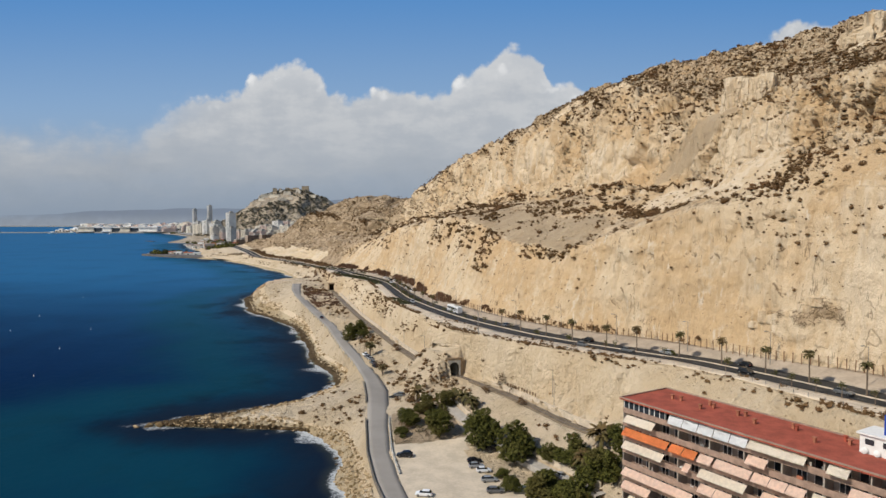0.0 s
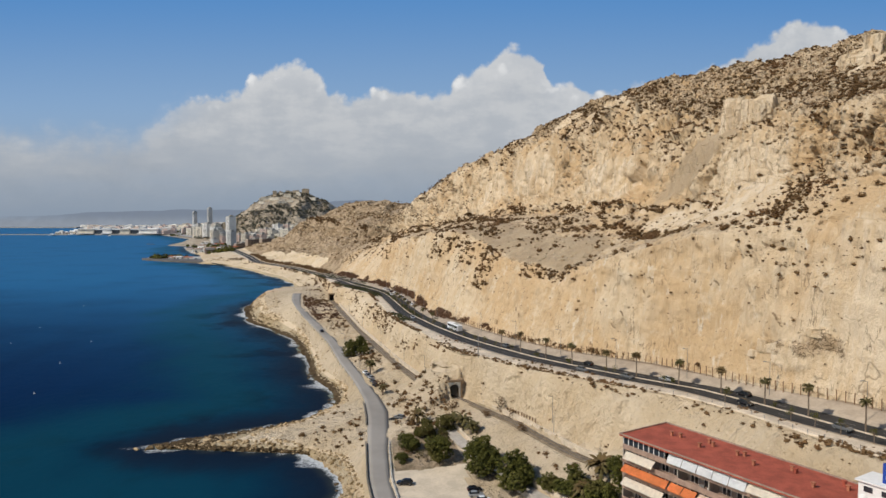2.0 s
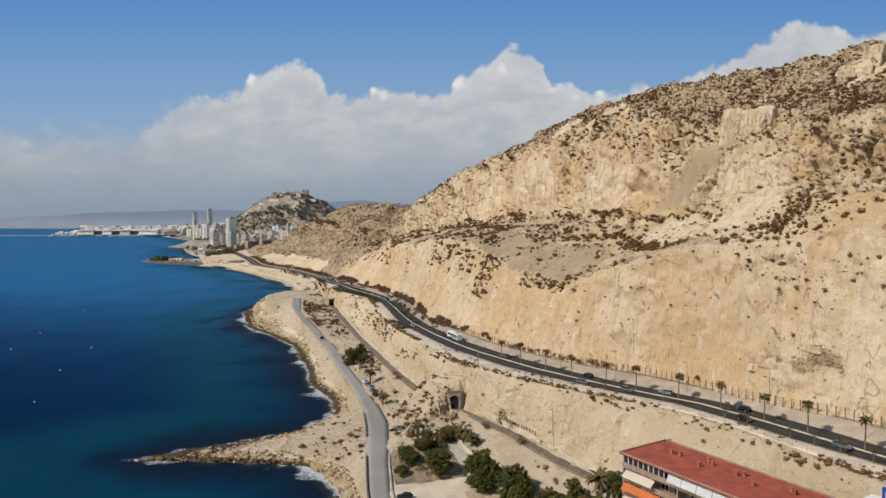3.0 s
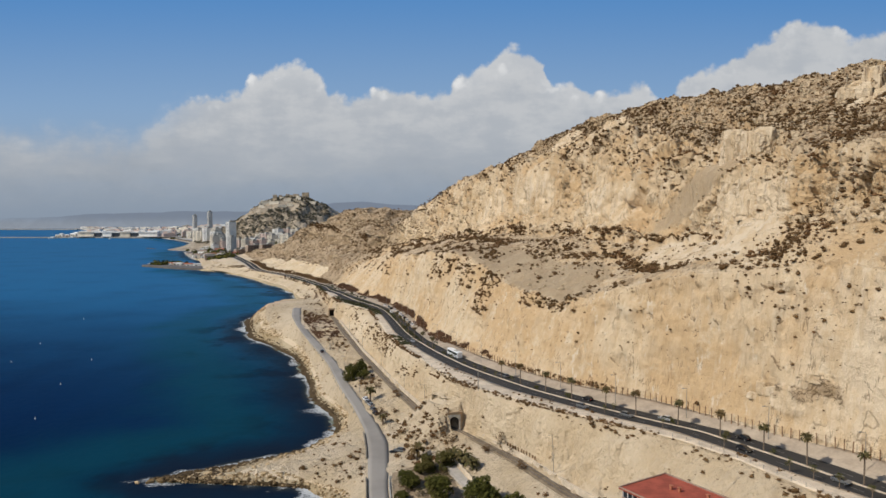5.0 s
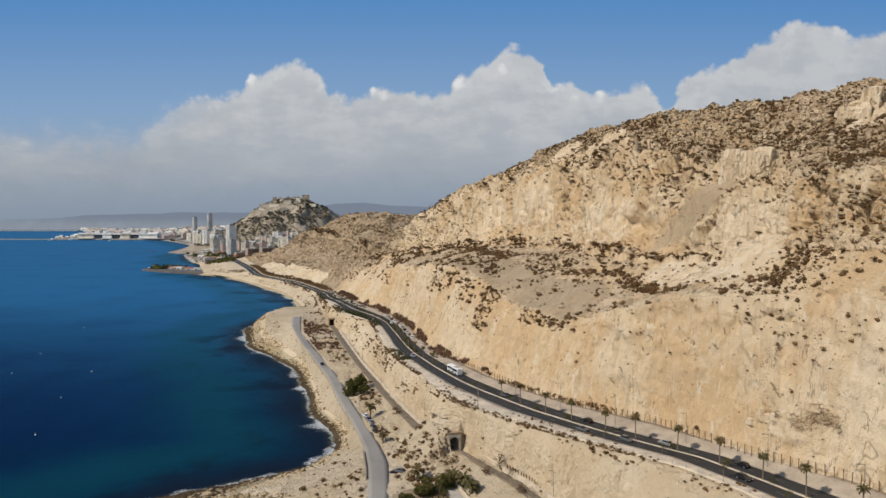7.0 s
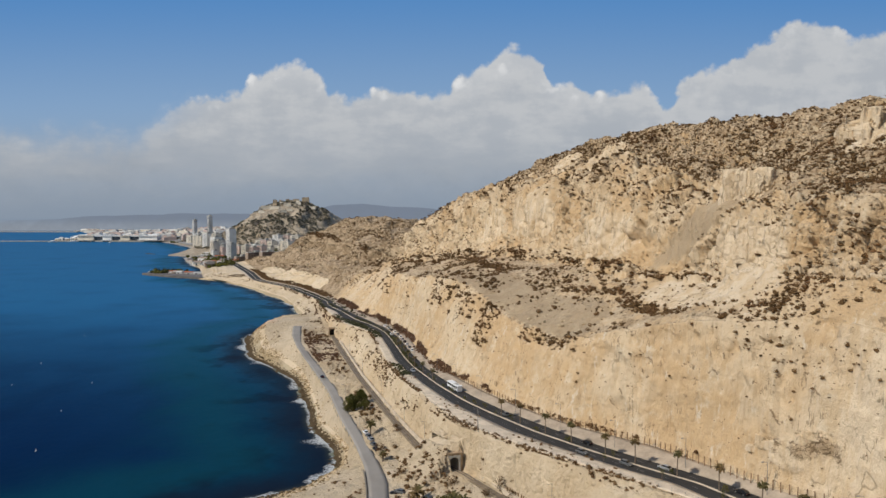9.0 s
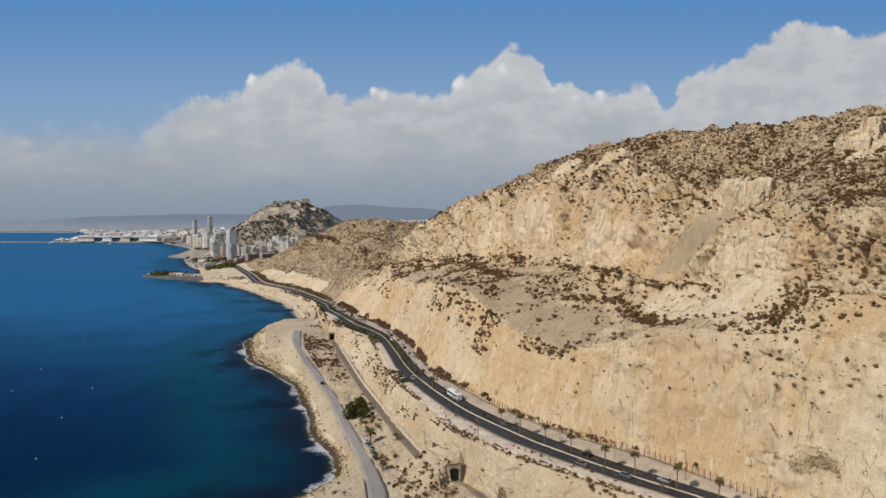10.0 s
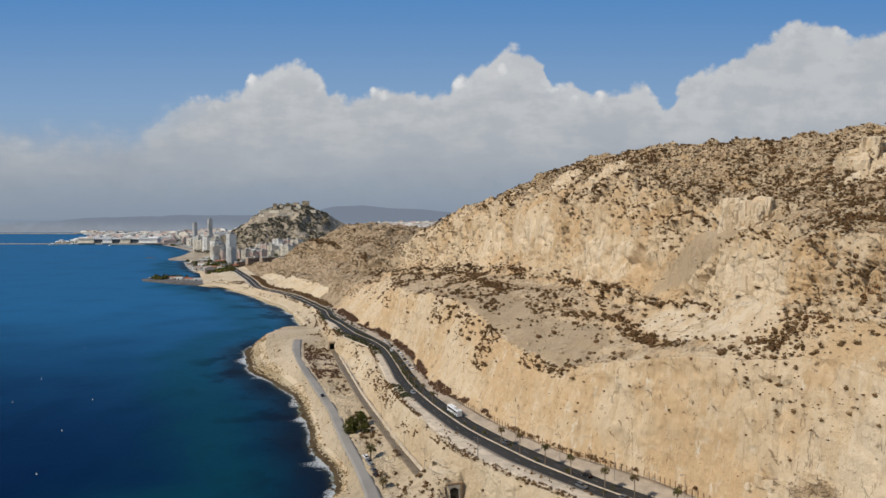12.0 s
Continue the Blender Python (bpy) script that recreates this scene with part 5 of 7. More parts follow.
M_STONE = rock_material("loose_limestone", (0.56, 0.45, 0.305), (0.49, 0.37, 0.235), (0.36, 0.265, 0.165))
stones = [
    (sow("brow", "ridge", 0.22, 60, 760, 0, 1, 0.0, 0.06, 23), 0.2, 1.2),
    (sow("bench", "brow", 0.12, 60, 225, 0, 1, 0.25, 0.08, 28), 0.3, 1.3),
    (sow("bench", "brow", 0.26, 60, 780, 0, 1, 0.0, 0.06, 24), 0.2, 0.95),
    (sow("face", "bench", 0.05, 60, 780, 0, 1, 0.4, 0.06, 25), 0.3, 1.1),
    (sow("bench", "brow", 0.020, 760, 1400, 0, 1, 0.25, 0.05, 51), 0.7, 2.8),
    (sow("brow", "ridge", 0.022, 760, 1420, 0, 1, 0.2, 0.05, 52), 0.7, 2.8),
    (sow("face", "bench", 0.018, 760, 1400, 0, 1, 0.3, 0.05, 53), 0.7, 2.5),
    (sow("rail_r", "edge", 0.02, 62, 560, 0, 0.9, 0.3, 0.06, 26), 0.3, 0.8),
    (sow("road_r", "rail_l", 0.09, 225, 540, 0.05, 0.95, 0.2, 0.06, 27), 0.3, 1.1),
]
strew("loose_rocks", STONES, np.concatenate([g[0] for g in stones]), np.concatenate([shrub_sizes(len(g[0]), g[1], g[2]) for g in stones]), M_STONE,
      "pale tan limestone outcrops and loose blocks on the slopes", "rocks", 0.9)

# rubble along the water: ochre blocks above, dark wet ones at the sea's edge
def rubble_material():
    m, t, b = material("ochre_rubble", 0.9, 0, 0.2)
    k = Nodes(t)
    isl = t.nodes.new("ShaderNodeNewGeometry").outputs["Random Per Island"]
    c = k.mix(k.ramp(isl, 0.2, 0.8), (0.17, 0.115, 0.055), (0.50, 0.375, 0.225))
    c = k.mix(k.ramp(k.noise(1.2, 5), 0.45, 0.7, 0, 0.6), c, (0.33, 0.22, 0.10))
    k.link(c, b.inputs["Base Color"])
    k.bump(k.noise(3, 5), 0.8, 0.3, b)
    return m


M_RUBBLE = rubble_material()
up_shore = [(sow("shore", "rocks", 1.5, 110, 236, 0.0, 1, 0.0), 0.25, 0.95), (sow("rocks", "road_l", 0.12, 150, 232, 0.0, 0.6, 0.2, 0.1, 32), 0.3, 0.8), (sow("rocks", "road_l", 0.06, 236, 262, 0.0, 0.4, 0.2, 0.1, 32), 0.3, 0.9),
            (sow("shore", "rocks", 0.5, 236, 700, 0.45, 1, 0.1, 0.1, 33), 0.3, 1.2), (sow("rocks", "road_l", 0.10, 262, 560, 0.0, 0.45, 0.25, 0.1, 38), 0.3, 0.9)]
tip = np.array([(-84, 237, 1.0), (-88, 236.6, 0.9), (-91.5, 236.8, 0.7), (-95, 236, 0.6), (-99, 235.6, 0.4), (-103, 235.2, 0.2), (-107, 234.8, 0.1), (-80, 238.5, 1.4), (-76, 239, 1.6)])
up_shore.append((tip, 1.3, 2.3))
up_shore.append((sow("shore", "rocks", 0.18, 229, 256, 0.3, 0.85, 0.0, 0.1, 61), 0.4, 1.5))
strew("shore_rubble", STONES, np.concatenate([g[0] for g in up_shore]), np.concatenate([shrub_sizes(len(g[0]), g[1], g[2]) for g in up_shore]), M_RUBBLE,
      "ochre boulders and rubble along the shore", "rocks", 0.8)
wet = [(sow("shore", "rocks", 0.7, 228, 248, 0.0, 0.35, 0.0, 0.1, 34), 0.4, 1.3), (sow("shore", "rocks", 1.1, 236, 420, 0.0, 0.5, 0.0, 0.1, 35), 0.35, 1.3),
       (sow("shore", "rocks", 0.7, 420, 720, 0.0, 0.45, 0.0, 0.1, 36), 0.4, 1.3), (sow("deep", "shore", 0.12, 150, 700, 0.86, 1, 0.3, 0.1, 37), 0.6, 1.6)]
strew("wet_rocks", STONES, np.concatenate([g[0] for g in wet]), np.concatenate([shrub_sizes(len(g[0]), g[1], g[2]) for g in wet]), M_WET,
      "dark wet boulders at the edge of the sea", "rocks", 0.7)


def outcrop(x, y, z, w, d, h, turn, seed):
    """A steep-sided crag of split limestone, flat on top and fluted down its sides."""
    nu, nv = 96, 30
    a = np.linspace(0, 2 * math.pi, nu)[None, :] + np.zeros((nv, 1))
    f = np.linspace(0, 1, nv)[:, None] + np.zeros((1, nu))
    rim = np.where(f < 0.72, 1.06 - 0.12 * f, 0.974 * np.sqrt(np.clip(1 - ((f - 0.72) / 0.28) ** 3, 0, 1)))
    up = np.where(f < 0.72, f / 0.72 * 0.94, 0.94 + 0.06 * (f - 0.72) / 0.28) * h
    c, s_ = np.cos(a), np.sin(a)
    sq = 1 / (np.abs(c) ** 3 + np.abs(s_) ** 3) ** (1 / 3)
    P = np.stack([c * sq * rim * w / 2, s_ * sq * rim * d / 2, up], -1)
    v1, e1 = cells(P * np.array([1, 1, 0.22]), 0.22, seed)
    v2, e2 = cells(P * np.array([1, 1, 0.45]), 0.55, seed + 1)
    v3, _ = cells(P * np.array([1, 1, 0.0]), 0.20, seed + 2)
    push = 1 + 0.30 * (v1 - 0.5) + 0.14 * (v2 - 0.5) - 0.14 * np.clip(0.10 - e1, 0, 1) / 0.10
    P[..., :2] *= push[..., None]
    P[..., 2] = P[..., 2] * (0.72 + 0.5 * v3) + 0.5 * fbm(P, 0.5, 3, seed)
    ob = raw("rock_outcrop", P.reshape(-1, 3), lattice(nv, nu), M_LAND, smooth=False)
    ob.data.attributes.new("pale", "FLOAT", "POINT").data.foreach_set("value", np.full(nu * nv, 0.75, dtype=np.float32))
    ob.matrix_world = pose(x, y, z, 0, 0, turn)
    tagged(ob, "pale fluted limestone crag standing out of the slope", "rock", group="limestone crags", kind="structure")


for _c in ((165, 262, 132, 18, 14, 15.5, -40, 3), (154, 258, 130, 11, 9, 11, -30, 6), (117, 262, 112, 17, 11, 13.5, -35, 9), (124, 259, 115, 10, 9, 10, -20, 12), (101, 300, 98, 12, 8, 9, -40, 15), (107, 236, 92, 10, 7, 11, -45, 18)):
    outcrop(*_c)
# broken ledges over the brown scar in the quarried face
for _i, (_x, _y, _z) in enumerate(((86.8, 188.5, 42.6), (88.6, 185.4, 44.4), (90.4, 182.2, 45.6), (92.2, 179.2, 46.8), (94.0, 176.8, 48.6), (95.8, 174.4, 50.6))):
    outcrop(_x + 0.9, _y + 0.6, _z, 4.2 + 1.2 * (_i % 2), 3.4, 1.5 + 0.7 * (_i * 5 % 3), -58 + 7 * (_i % 3), 30 + 3 * _i)


# ---------------------------------------------------------------- distance: far hills, castle hill, city and port
def ground_z(x, y):
    i = min(max(int(np.searchsorted(ROWS, y)), 1), len(ROWS) - 1)
    f = (y - ROWS[i - 1]) / (ROWS[i] - ROWS[i - 1])
    row = GROUND[i - 1] * (1 - f) + GROUND[i] * f
    return float(np.interp(x, np.maximum.accumulate(row[:, 0]), row[:, 2]))


def far_hills():
    m = bpy.data.materials.new("hazy_mountains")
    m.use_nodes = True
    t = m.node_tree
    t.nodes.clear()
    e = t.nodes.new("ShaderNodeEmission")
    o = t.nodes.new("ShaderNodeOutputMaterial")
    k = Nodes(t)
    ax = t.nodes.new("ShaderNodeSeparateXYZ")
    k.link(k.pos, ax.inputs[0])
    # distance haze put into the glowing colour, paler at low x and the foot
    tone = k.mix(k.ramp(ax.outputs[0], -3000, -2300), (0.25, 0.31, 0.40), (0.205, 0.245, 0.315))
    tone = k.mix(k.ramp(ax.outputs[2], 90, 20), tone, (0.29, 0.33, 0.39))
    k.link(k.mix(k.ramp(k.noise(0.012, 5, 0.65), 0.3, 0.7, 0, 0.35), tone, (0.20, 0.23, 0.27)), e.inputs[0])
    k.link(e.outputs[0], o.inputs[0])
    xs = np.linspace(-3600, 2600, 260)
    keys = [(-3600, 62), (-3100, 70), (-2650, 78), (-2500, 98), (-2200, 104), (-1900, 116), (-1700, 118), (-1300, 112), (-1000, 114), (-760, 178), (-560, 186), (-380, 168), (-150, 158), (60, 140), (900, 130), (2600, 120)]
    top = np.interp(xs, [a for a, _ in keys], [b for _, b in keys])
    top = top + 16 * fbm(np.stack([xs, xs * 0, xs * 0], 1), 0.006, 4, 3)
    P = []
    for x, h in zip(xs, top):
        P += [(x, 4660, -5), (x, 4680, h * 0.6), (x, 4730, h)]
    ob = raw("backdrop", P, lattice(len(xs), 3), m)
    tagged(ob, "hazy blue mountains beyond the city", "mountains", kind="structure")


far_hills()

M_CASTLEHILL = rock_material("castle_hill_rock", (0.44, 0.37, 0.28), (0.33, 0.27, 0.20), (0.20, 0.165, 0.12), 0.45)


def castle_hill():
    xs = np.linspace(-760, -230, 190)
    ys = np.linspace(1760, 2420, 110)
    keys = [(-760, 5), (-690, 40), (-634, 74), (-600, 97), (-574, 116), (-550, 134), (-530, 143), (-495, 151), (-416, 150), (-398, 138), (-364, 119), (-338, 101), (-300, 80), (-230, 20)]
    prof = np.interp(xs, [a for a, _ in keys], [b for _, b in keys])
    g = np.interp(ys, [1760, 1820, 1900, 2000, 2080, 2170, 2300, 2420], [0.0, 0.16, 0.42, 0.78, 1.0, 1.0, 0.5, 0.0])
    X, Y = np.meshgrid(xs, ys)
    Z = prof[None, :] * g[:, None]
    P = np.stack([X, Y, Z], 2)
    flat = np.clip((148 - Z) / 30, 0.15, 1) * np.clip((Z - 8) / 30, 0, 1)
    P[..., 2] += flat * (34 * fbm(P * np.array([1, 1, 0]), 0.016, 5, 61) + 44 * (0.12 - np.abs(fbm(P * np.array([1, 0.5, 0]), 0.02, 4, 63, 0.6))) + 7 * fbm(P, 0.07, 3, 62)) - 3
    ob = raw("hill", P.reshape(-1, 3), lattice(len(ys), len(xs)), M_CASTLEHILL)
    tagged(ob, "steep dark rocky hill below the castle", "hill", kind="structure")
    return P


HILL = castle_hill()


def hill_z(x, y):
    i = int(np.clip(np.searchsorted(HILL[:, 0, 1], y), 0, HILL.shape[0] - 1))
    return float(np.interp(x, HILL[i, :, 0], HILL[i, :, 2]))


def on_hill(n, seed, level):
    """Places on the front and flanks of the castle hill, in uneven drifts."""
    r = np.random.default_rng(seed)
    a, b = -740 + 500 * r.random(n), 1775 + 340 * r.random(n)
    q = np.stack([a, b, np.array([hill_z(u, v) for u, v in zip(a, b)])], 1)
    q = q[q[:, 2] > 16]
    return q[(fbm(q, 0.013, 4, seed) > level + 0.10 * np.clip((q[:, 2] - 110) / 40, -1, 1))]


pines = on_hill(9000, 71, -0.02)
strew("hill_scrub", SHRUBS, pines, 1.2 + 3.4 * RNG.random(len(pines)) ** 2, leaf_material("dark_pines", (0.055, 0.055, 0.036), (0.115, 0.105, 0.072), (0.14, 0.115, 0.078)),
      "dark pines and scrub on the castle hill", "trees", 0.8, small=9)
crags = on_hill(900, 72, 0.02)
strew("hill_crags", STONES, crags, 1.2 + 3.5 * RNG.random(len(crags)) ** 2, M_STONE, "pale rock outcrops on the castle hill", "rocks", 0.9)

M_CASTLE = plain("castle_stone", (0.36, 0.29, 0.205), vary=0.25, scale=0.12)
M_CASTLE2 = plain("pale_castle_wall", (0.62, 0.56, 0.46), vary=0.2, scale=0.12)


def crenel(bm, x, y, z, w, d, h, rot=0):
    """A battered block of masonry with merlons round its top."""
    m = pose(x, y, z, 0, 0, rot)
    box(bm, (w, d, h), m, 0.96)
    for i in range(int(w / 5)):
        for s in (-1, 1):
            box(bm, (2.4, 1.5, 2.0), m @ pose(-w * 0.46 + 2.5 + i * 5, s * d * 0.465, h - 0.02))


def castle():
    root = new("castle")
    root.location = (-470, 2120, 140)
    tagged(root, "old stone castle with walls and a square keep on the hilltop", "castle")
    def block(name, mat, rows):
        for r in rows:
            bm = bmesh.new()
            crenel(bm, r[0], r[1], max(hill_z(r[0], r[1] - r[4] / 2), r[2] - 12) - 1.5, *r[3:])
            o = part(name, bm, mat, root)
            o.matrix_parent_inverse = root.matrix_basis.inverted()
    block("keep", M_CASTLE, [(-424, 2110, 148, 21, 18, 16, 4)])
    block("tower", M_CASTLE, [(-452, 2105, 149, 16, 16, 12, -6), (-478, 2105, 149, 12, 14, 9, 8), (-512, 2085, 146, 14, 14, 12, 14), (-496, 2090, 148, 9, 12, 7, 0)])
    block("curtain_wall", M_CASTLE2, [(-530, 2046, 124, 30, 6, 11, 10), (-502, 2034, 119, 30, 6, 8, -6), (-468, 2056, 139, 22, 6, 8, 6), (-436, 2062, 141, 16, 6, 8, -10),
                                      (-398, 2064, 128, 30, 6, 7, -16), (-548, 2062, 126, 14, 6, 9, 24), (-472, 2008, 108, 24, 5, 6, 12), (-536, 2018, 104, 18, 5, 7, -10), (-455, 2030, 124, 18, 5, 6, -4)])
    for i, (x, y, z, w, h) in enumerate(((-505, 2060, 136, 13, 8), (-488, 2072, 142, 10, 7), (-462, 2080, 145, 9, 8), (-440, 2084, 146, 11, 7), (-420, 2076, 141, 9, 6), (-520, 2066, 134, 9, 7))):
        bm = bmesh.new()
        box(bm, (w, 9, h), pose(x, y, hill_z(x, y - 4) - 1, 0, 0, 17 * i % 50 - 20))
        o = part("guard_house", bm, M_CASTLE2 if i % 2 else M_CASTLE, root)
        o.matrix_parent_inverse = root.matrix_basis.inverted()
    return root


castle()

WALLS = [plain("white_render", (0.74, 0.72, 0.68), vary=0.12, scale=0.06), plain("cream_render", (0.66, 0.60, 0.50), vary=0.15, scale=0.06), plain("pink_brick", (0.58, 0.45, 0.39), vary=0.15, scale=0.06),
         plain("grey_render", (0.52, 0.51, 0.49), vary=0.15, scale=0.06), plain("brown_brick", (0.30, 0.23, 0.18), vary=0.15, scale=0.06)]
M_DARKGLASS = plain("dark_glazing", (0.06, 0.07, 0.085), rough=0.25, spec=0.5)
M_TILE = plain("terracotta", (0.34, 0.13, 0.075), vary=0.25, scale=0.5)


def block_of_flats(x, y, z, w, d, h, rot, mat, label="", tall=False):
    """A slab of flats: storeys marked by balcony ledges, dark loggias between them, a parapet and a lift house."""
    root = new("apartment_building")
    root.matrix_basis = pose(x, y, z - 3, 0, 0, rot)
    tagged(root, label or "distant block of flats with balconies on every storey", "building", group="city buildings")
    bm = bmesh.new()
    box(bm, (w, d, h + 3))
    n = max(3, int(h / 3.2))
    for i in range(n):
        zz = 3 + (i + 0.85) * h / n
        box(bm, (w + 0.3, d + 2.2, 1.1), pose(0, 0, zz))
    for s in (-0.5, -0.17, 0.17, 0.5):
        box(bm, (0.9, d + 2.4, h + 3), pose(s * w, 0, 0))
    part("wall", bm, mat, root)
    bm = bmesh.new()
    for i in range(n):
        box(bm, (w * 0.60, d + 0.5, 1.0), pose(0, 0, 3 + (i + 0.25) * h / n))
    part("glazing", bm, M_DARKGLASS, root, "dark recessed glazing")
    bm = bmesh.new()
    box(bm, (w + 0.6, d + 0.6, 0.9), pose(0, 0, h + 3))
    box(bm, (w * 0.3, d * 0.5, 3.4), pose(w * 0.1, 0, h + 3.8))
    part("roof", bm, M_CONC, root)
    return root


rg = random.Random(5)
# terraces of flats under the castle hill
for row, (yy, base) in enumerate(((1570, 0), (1650, 8), (1730, 17))):
    x = -486 + 6 * row
    while x < -362:
        w = rg.uniform(16, 30)
        block_of_flats(x + w / 2, yy + rg.uniform(-15, 15), ground_z(x, yy) + base, w - 1.5, 16, rg.uniform(16, 27), rg.uniform(-45, -28), WALLS[rg.choice([0, 1, 2, 2, 2])], "pale pink and white flats stepping up below the castle hill")
        x += w
for x, y, w in ((-385, 1395, 34), (-352, 1372, 30), (-420, 1420, 26)):
    block_of_flats(x, y, ground_z(x, y) + 1, w, 14, 9, 35, WALLS[4], "low brown brick building at the foot of the hill")
# tall towers
for x, y, w, d, h, mt in ((-466, 1500, 13, 15, 66, 0), (-458, 1478, 11, 13, 34, 3), (-836, 2300, 9, 10, 90, 3), (-806, 2360, 11, 11, 96, 3), (-690, 1950, 30, 18, 44, 1), (-655, 1900, 26, 18, 50, 0), (-628, 1890, 24, 16, 46, 1),
                         (-600, 1800, 26, 18, 40, 0), (-740, 2060, 26, 18, 46, 1), (-772, 2150, 24, 18, 50, 0), (-560, 1700, 22, 16, 34, 1), (-700, 2010, 28, 18, 38, 2)):
    block_of_flats(x, y, ground_z(x, y), w, d, h, rg.uniform(-48, -30), WALLS[mt], "tall pale tower block in the distant city")
for i in range(170):
    y = rg.uniform(1640, 2700)
    left = at("road_r", y)[0] + 30
    x = left + (rg.random() ** 1.3) * 330
    if -760 < x < -230 and y < 2420:
        x = -770 - rg.random() * 60 if left < -790 else left + 10
    block_of_flats(x, y, ground_z(x, y), rg.uniform(14, 30), rg.uniform(12, 18), rg.uniform(10, 30), rg.uniform(-60, -15), WALLS[rg.choice([0, 0, 1, 1, 2, 2, 3])])


for i in range(70):
    y = rg.uniform(1600, 2250)
    x = max(-rg.uniform(0.308, 0.364) * y, at("road_r", y)[0] + 22)
    block_of_flats(x, y, ground_z(x, y), rg.uniform(10, 20), rg.uniform(10, 15), rg.uniform(12, 34), rg.uniform(-55, -25), WALLS[rg.choice([0, 1, 1, 2, 3])])


def mass_of_houses():
    """The far quarters, beyond telling apart."""
    bms = [bmesh.new() for _ in range(4)]
    for i in range(2300):
        y = rg.uniform(2500, 4550)
        x = rg.uniform(-1500 + (y - 2500) * -0.25, 420)
        if rg.random() < 0.35:
            x, y = rg.uniform(-380, 90), rg.uniform(2300, 3900)
        if x < at("road_r", y)[0] + 40:
            continue
        z = ground_z(x, y)
        bm = bms[rg.randrange(4)]
        m = pose(x, y, z - 2, 0, 0, rg.uniform(-30, 30))
        w, d, h = rg.uniform(16, 50), rg.uniform(14, 26), rg.uniform(8, 26)
        box(bm, (w, d, h), m)
        box(bm, (w * 0.4, d * 0.5, 3), m @ pose(w * 0.1, 0, h))
    for i in range(260):
        y = rg.uniform(3250, 4500)
        x = rg.uniform(-1640 - (y - 3300) * 0.62, -1130)
        box(bms[rg.randrange(4)], (rg.uniform(20, 70), rg.uniform(16, 30), rg.uniform(8, 18)), pose(x, y, 3, 0, 0, rg.uniform(-20, 20)))
    for bm, mt in zip(bms, (WALLS[0], WALLS[1], WALLS[3], WALLS[2])):
        tagged(part("city_blocks", bm, mt), "pale far-off city blocks spread across the plain", "buildings", kind="stuff")


mass_of_houses()


def prism(points, z0, z1, mat, name, label, cat, kind="structure", jag=0.0):
    """A flat-topped slab over a plan of points."""
    bm = bmesh.new()
    lo = [bm.verts.new((x, y, z0)) for x, y in points]
    hi = [bm.verts.new((x, y, z1)) for x, y in points]
    n = len(points)
    for i in range(n):
        bm.faces.new((lo[i], lo[(i + 1) % n], hi[(i + 1) % n], hi[i]))
    bm.faces.new(hi)
    bmesh.ops.recalc_face_normals(bm, faces=bm.faces)
    return tagged(part(name, bm, mat), label, cat, kind=kind)


M_PIER = plain("dark_pier_stone", (0.13, 0.115, 0.10), vary=0.25, scale=0.08)
M_QUAY = plain("quay_stone", (0.36, 0.33, 0.28), vary=0.25, scale=0.08)
# the fishing pier and the small marina
prism([(-548, 1238), (-530, 1222), (-480, 1186), (-430, 1160), (-390, 1145), (-380, 1190), (-430, 1215), (-490, 1255), (-540, 1262)], -4, 3.2, M_PIER, "pier", "low stone pier with sheds and palms on it", "pier")
prism([(-600, 1590), (-575, 1545), (-520, 1480), (-470, 1440), (-440, 1500), (-500, 1600), (-560, 1640)], -4, 3.5, M_QUAY, "quay", "pale stone quay of a small marina", "quay")
prism([(-838, 1918), (-832, 1908), (-802, 1888), (-798, 1894), (-826, 1918)], -3, 0.7, M_WET, "breakwater", "low dark rock breakwater", "breakwater")
prism([(-1602, 3230), (-1120, 3180), (-1100, 4620), (-2500, 4620), (-1700, 3500)], -5, 4.0, M_CITY, "harbour_ground", "flat built-up ground behind the harbour", "ground")
prism([(-1600, 2780), (-1135, 2745), (-1120, 3200), (-1620, 3260)], -5, 5.0, M_QUAY, "quay", "long stone quay of the harbour", "quay")
prism([(-3100, 2800), (-1590, 2776), (-1590, 2796), (-3100, 2824)], -5, 3.5, M_QUAY, "breakwater", "long low harbour breakwater", "breakwater")
prism([(-3600, 4350), (-2280, 4250), (-2280, 4290), (-3600, 4395)], -5, 6, M_QUAY, "breakwater", "far harbour breakwater", "breakwater")


def shed(x, y, z, w, d, h, rot, wall, roof, label, name="harbour_shed"):
    root = new(name)
    root.matrix_basis = pose(x, y, z, 0, 0, rot)
    tagged(root, label, "building", group="harbour sheds")
    bm = bmesh.new()
    box(bm, (w, d, h))
    part("wall", bm, wall, root)
    bm = bmesh.new()
    a = [bm.verts.new(v) for v in ((-w * 0.52, -d * 0.55, h), (w * 0.52, -d * 0.55, h), (w * 0.52, d * 0.55, h), (-w * 0.52, d * 0.55, h), (-w * 0.52, 0, h + d * 0.22), (w * 0.52, 0, h + d * 0.22))]
    for f in ((0, 1, 5, 4), (2, 3, 4, 5), (0, 4, 3), (1, 2, 5), (3, 2, 1, 0)):
        bm.faces.new([a[i] for i in f])
    part("roof", bm, roof, root)
    bm = bmesh.new()
    for i in range(max(1, int(w / 9))):
        box(bm, (3.0, 0.4, h * 0.6), pose(-w / 2 + 5 + i * 9, -d / 2 - 0.1, 0.02))
    part("doorways", bm, M_DARKGLASS, root)
    return root


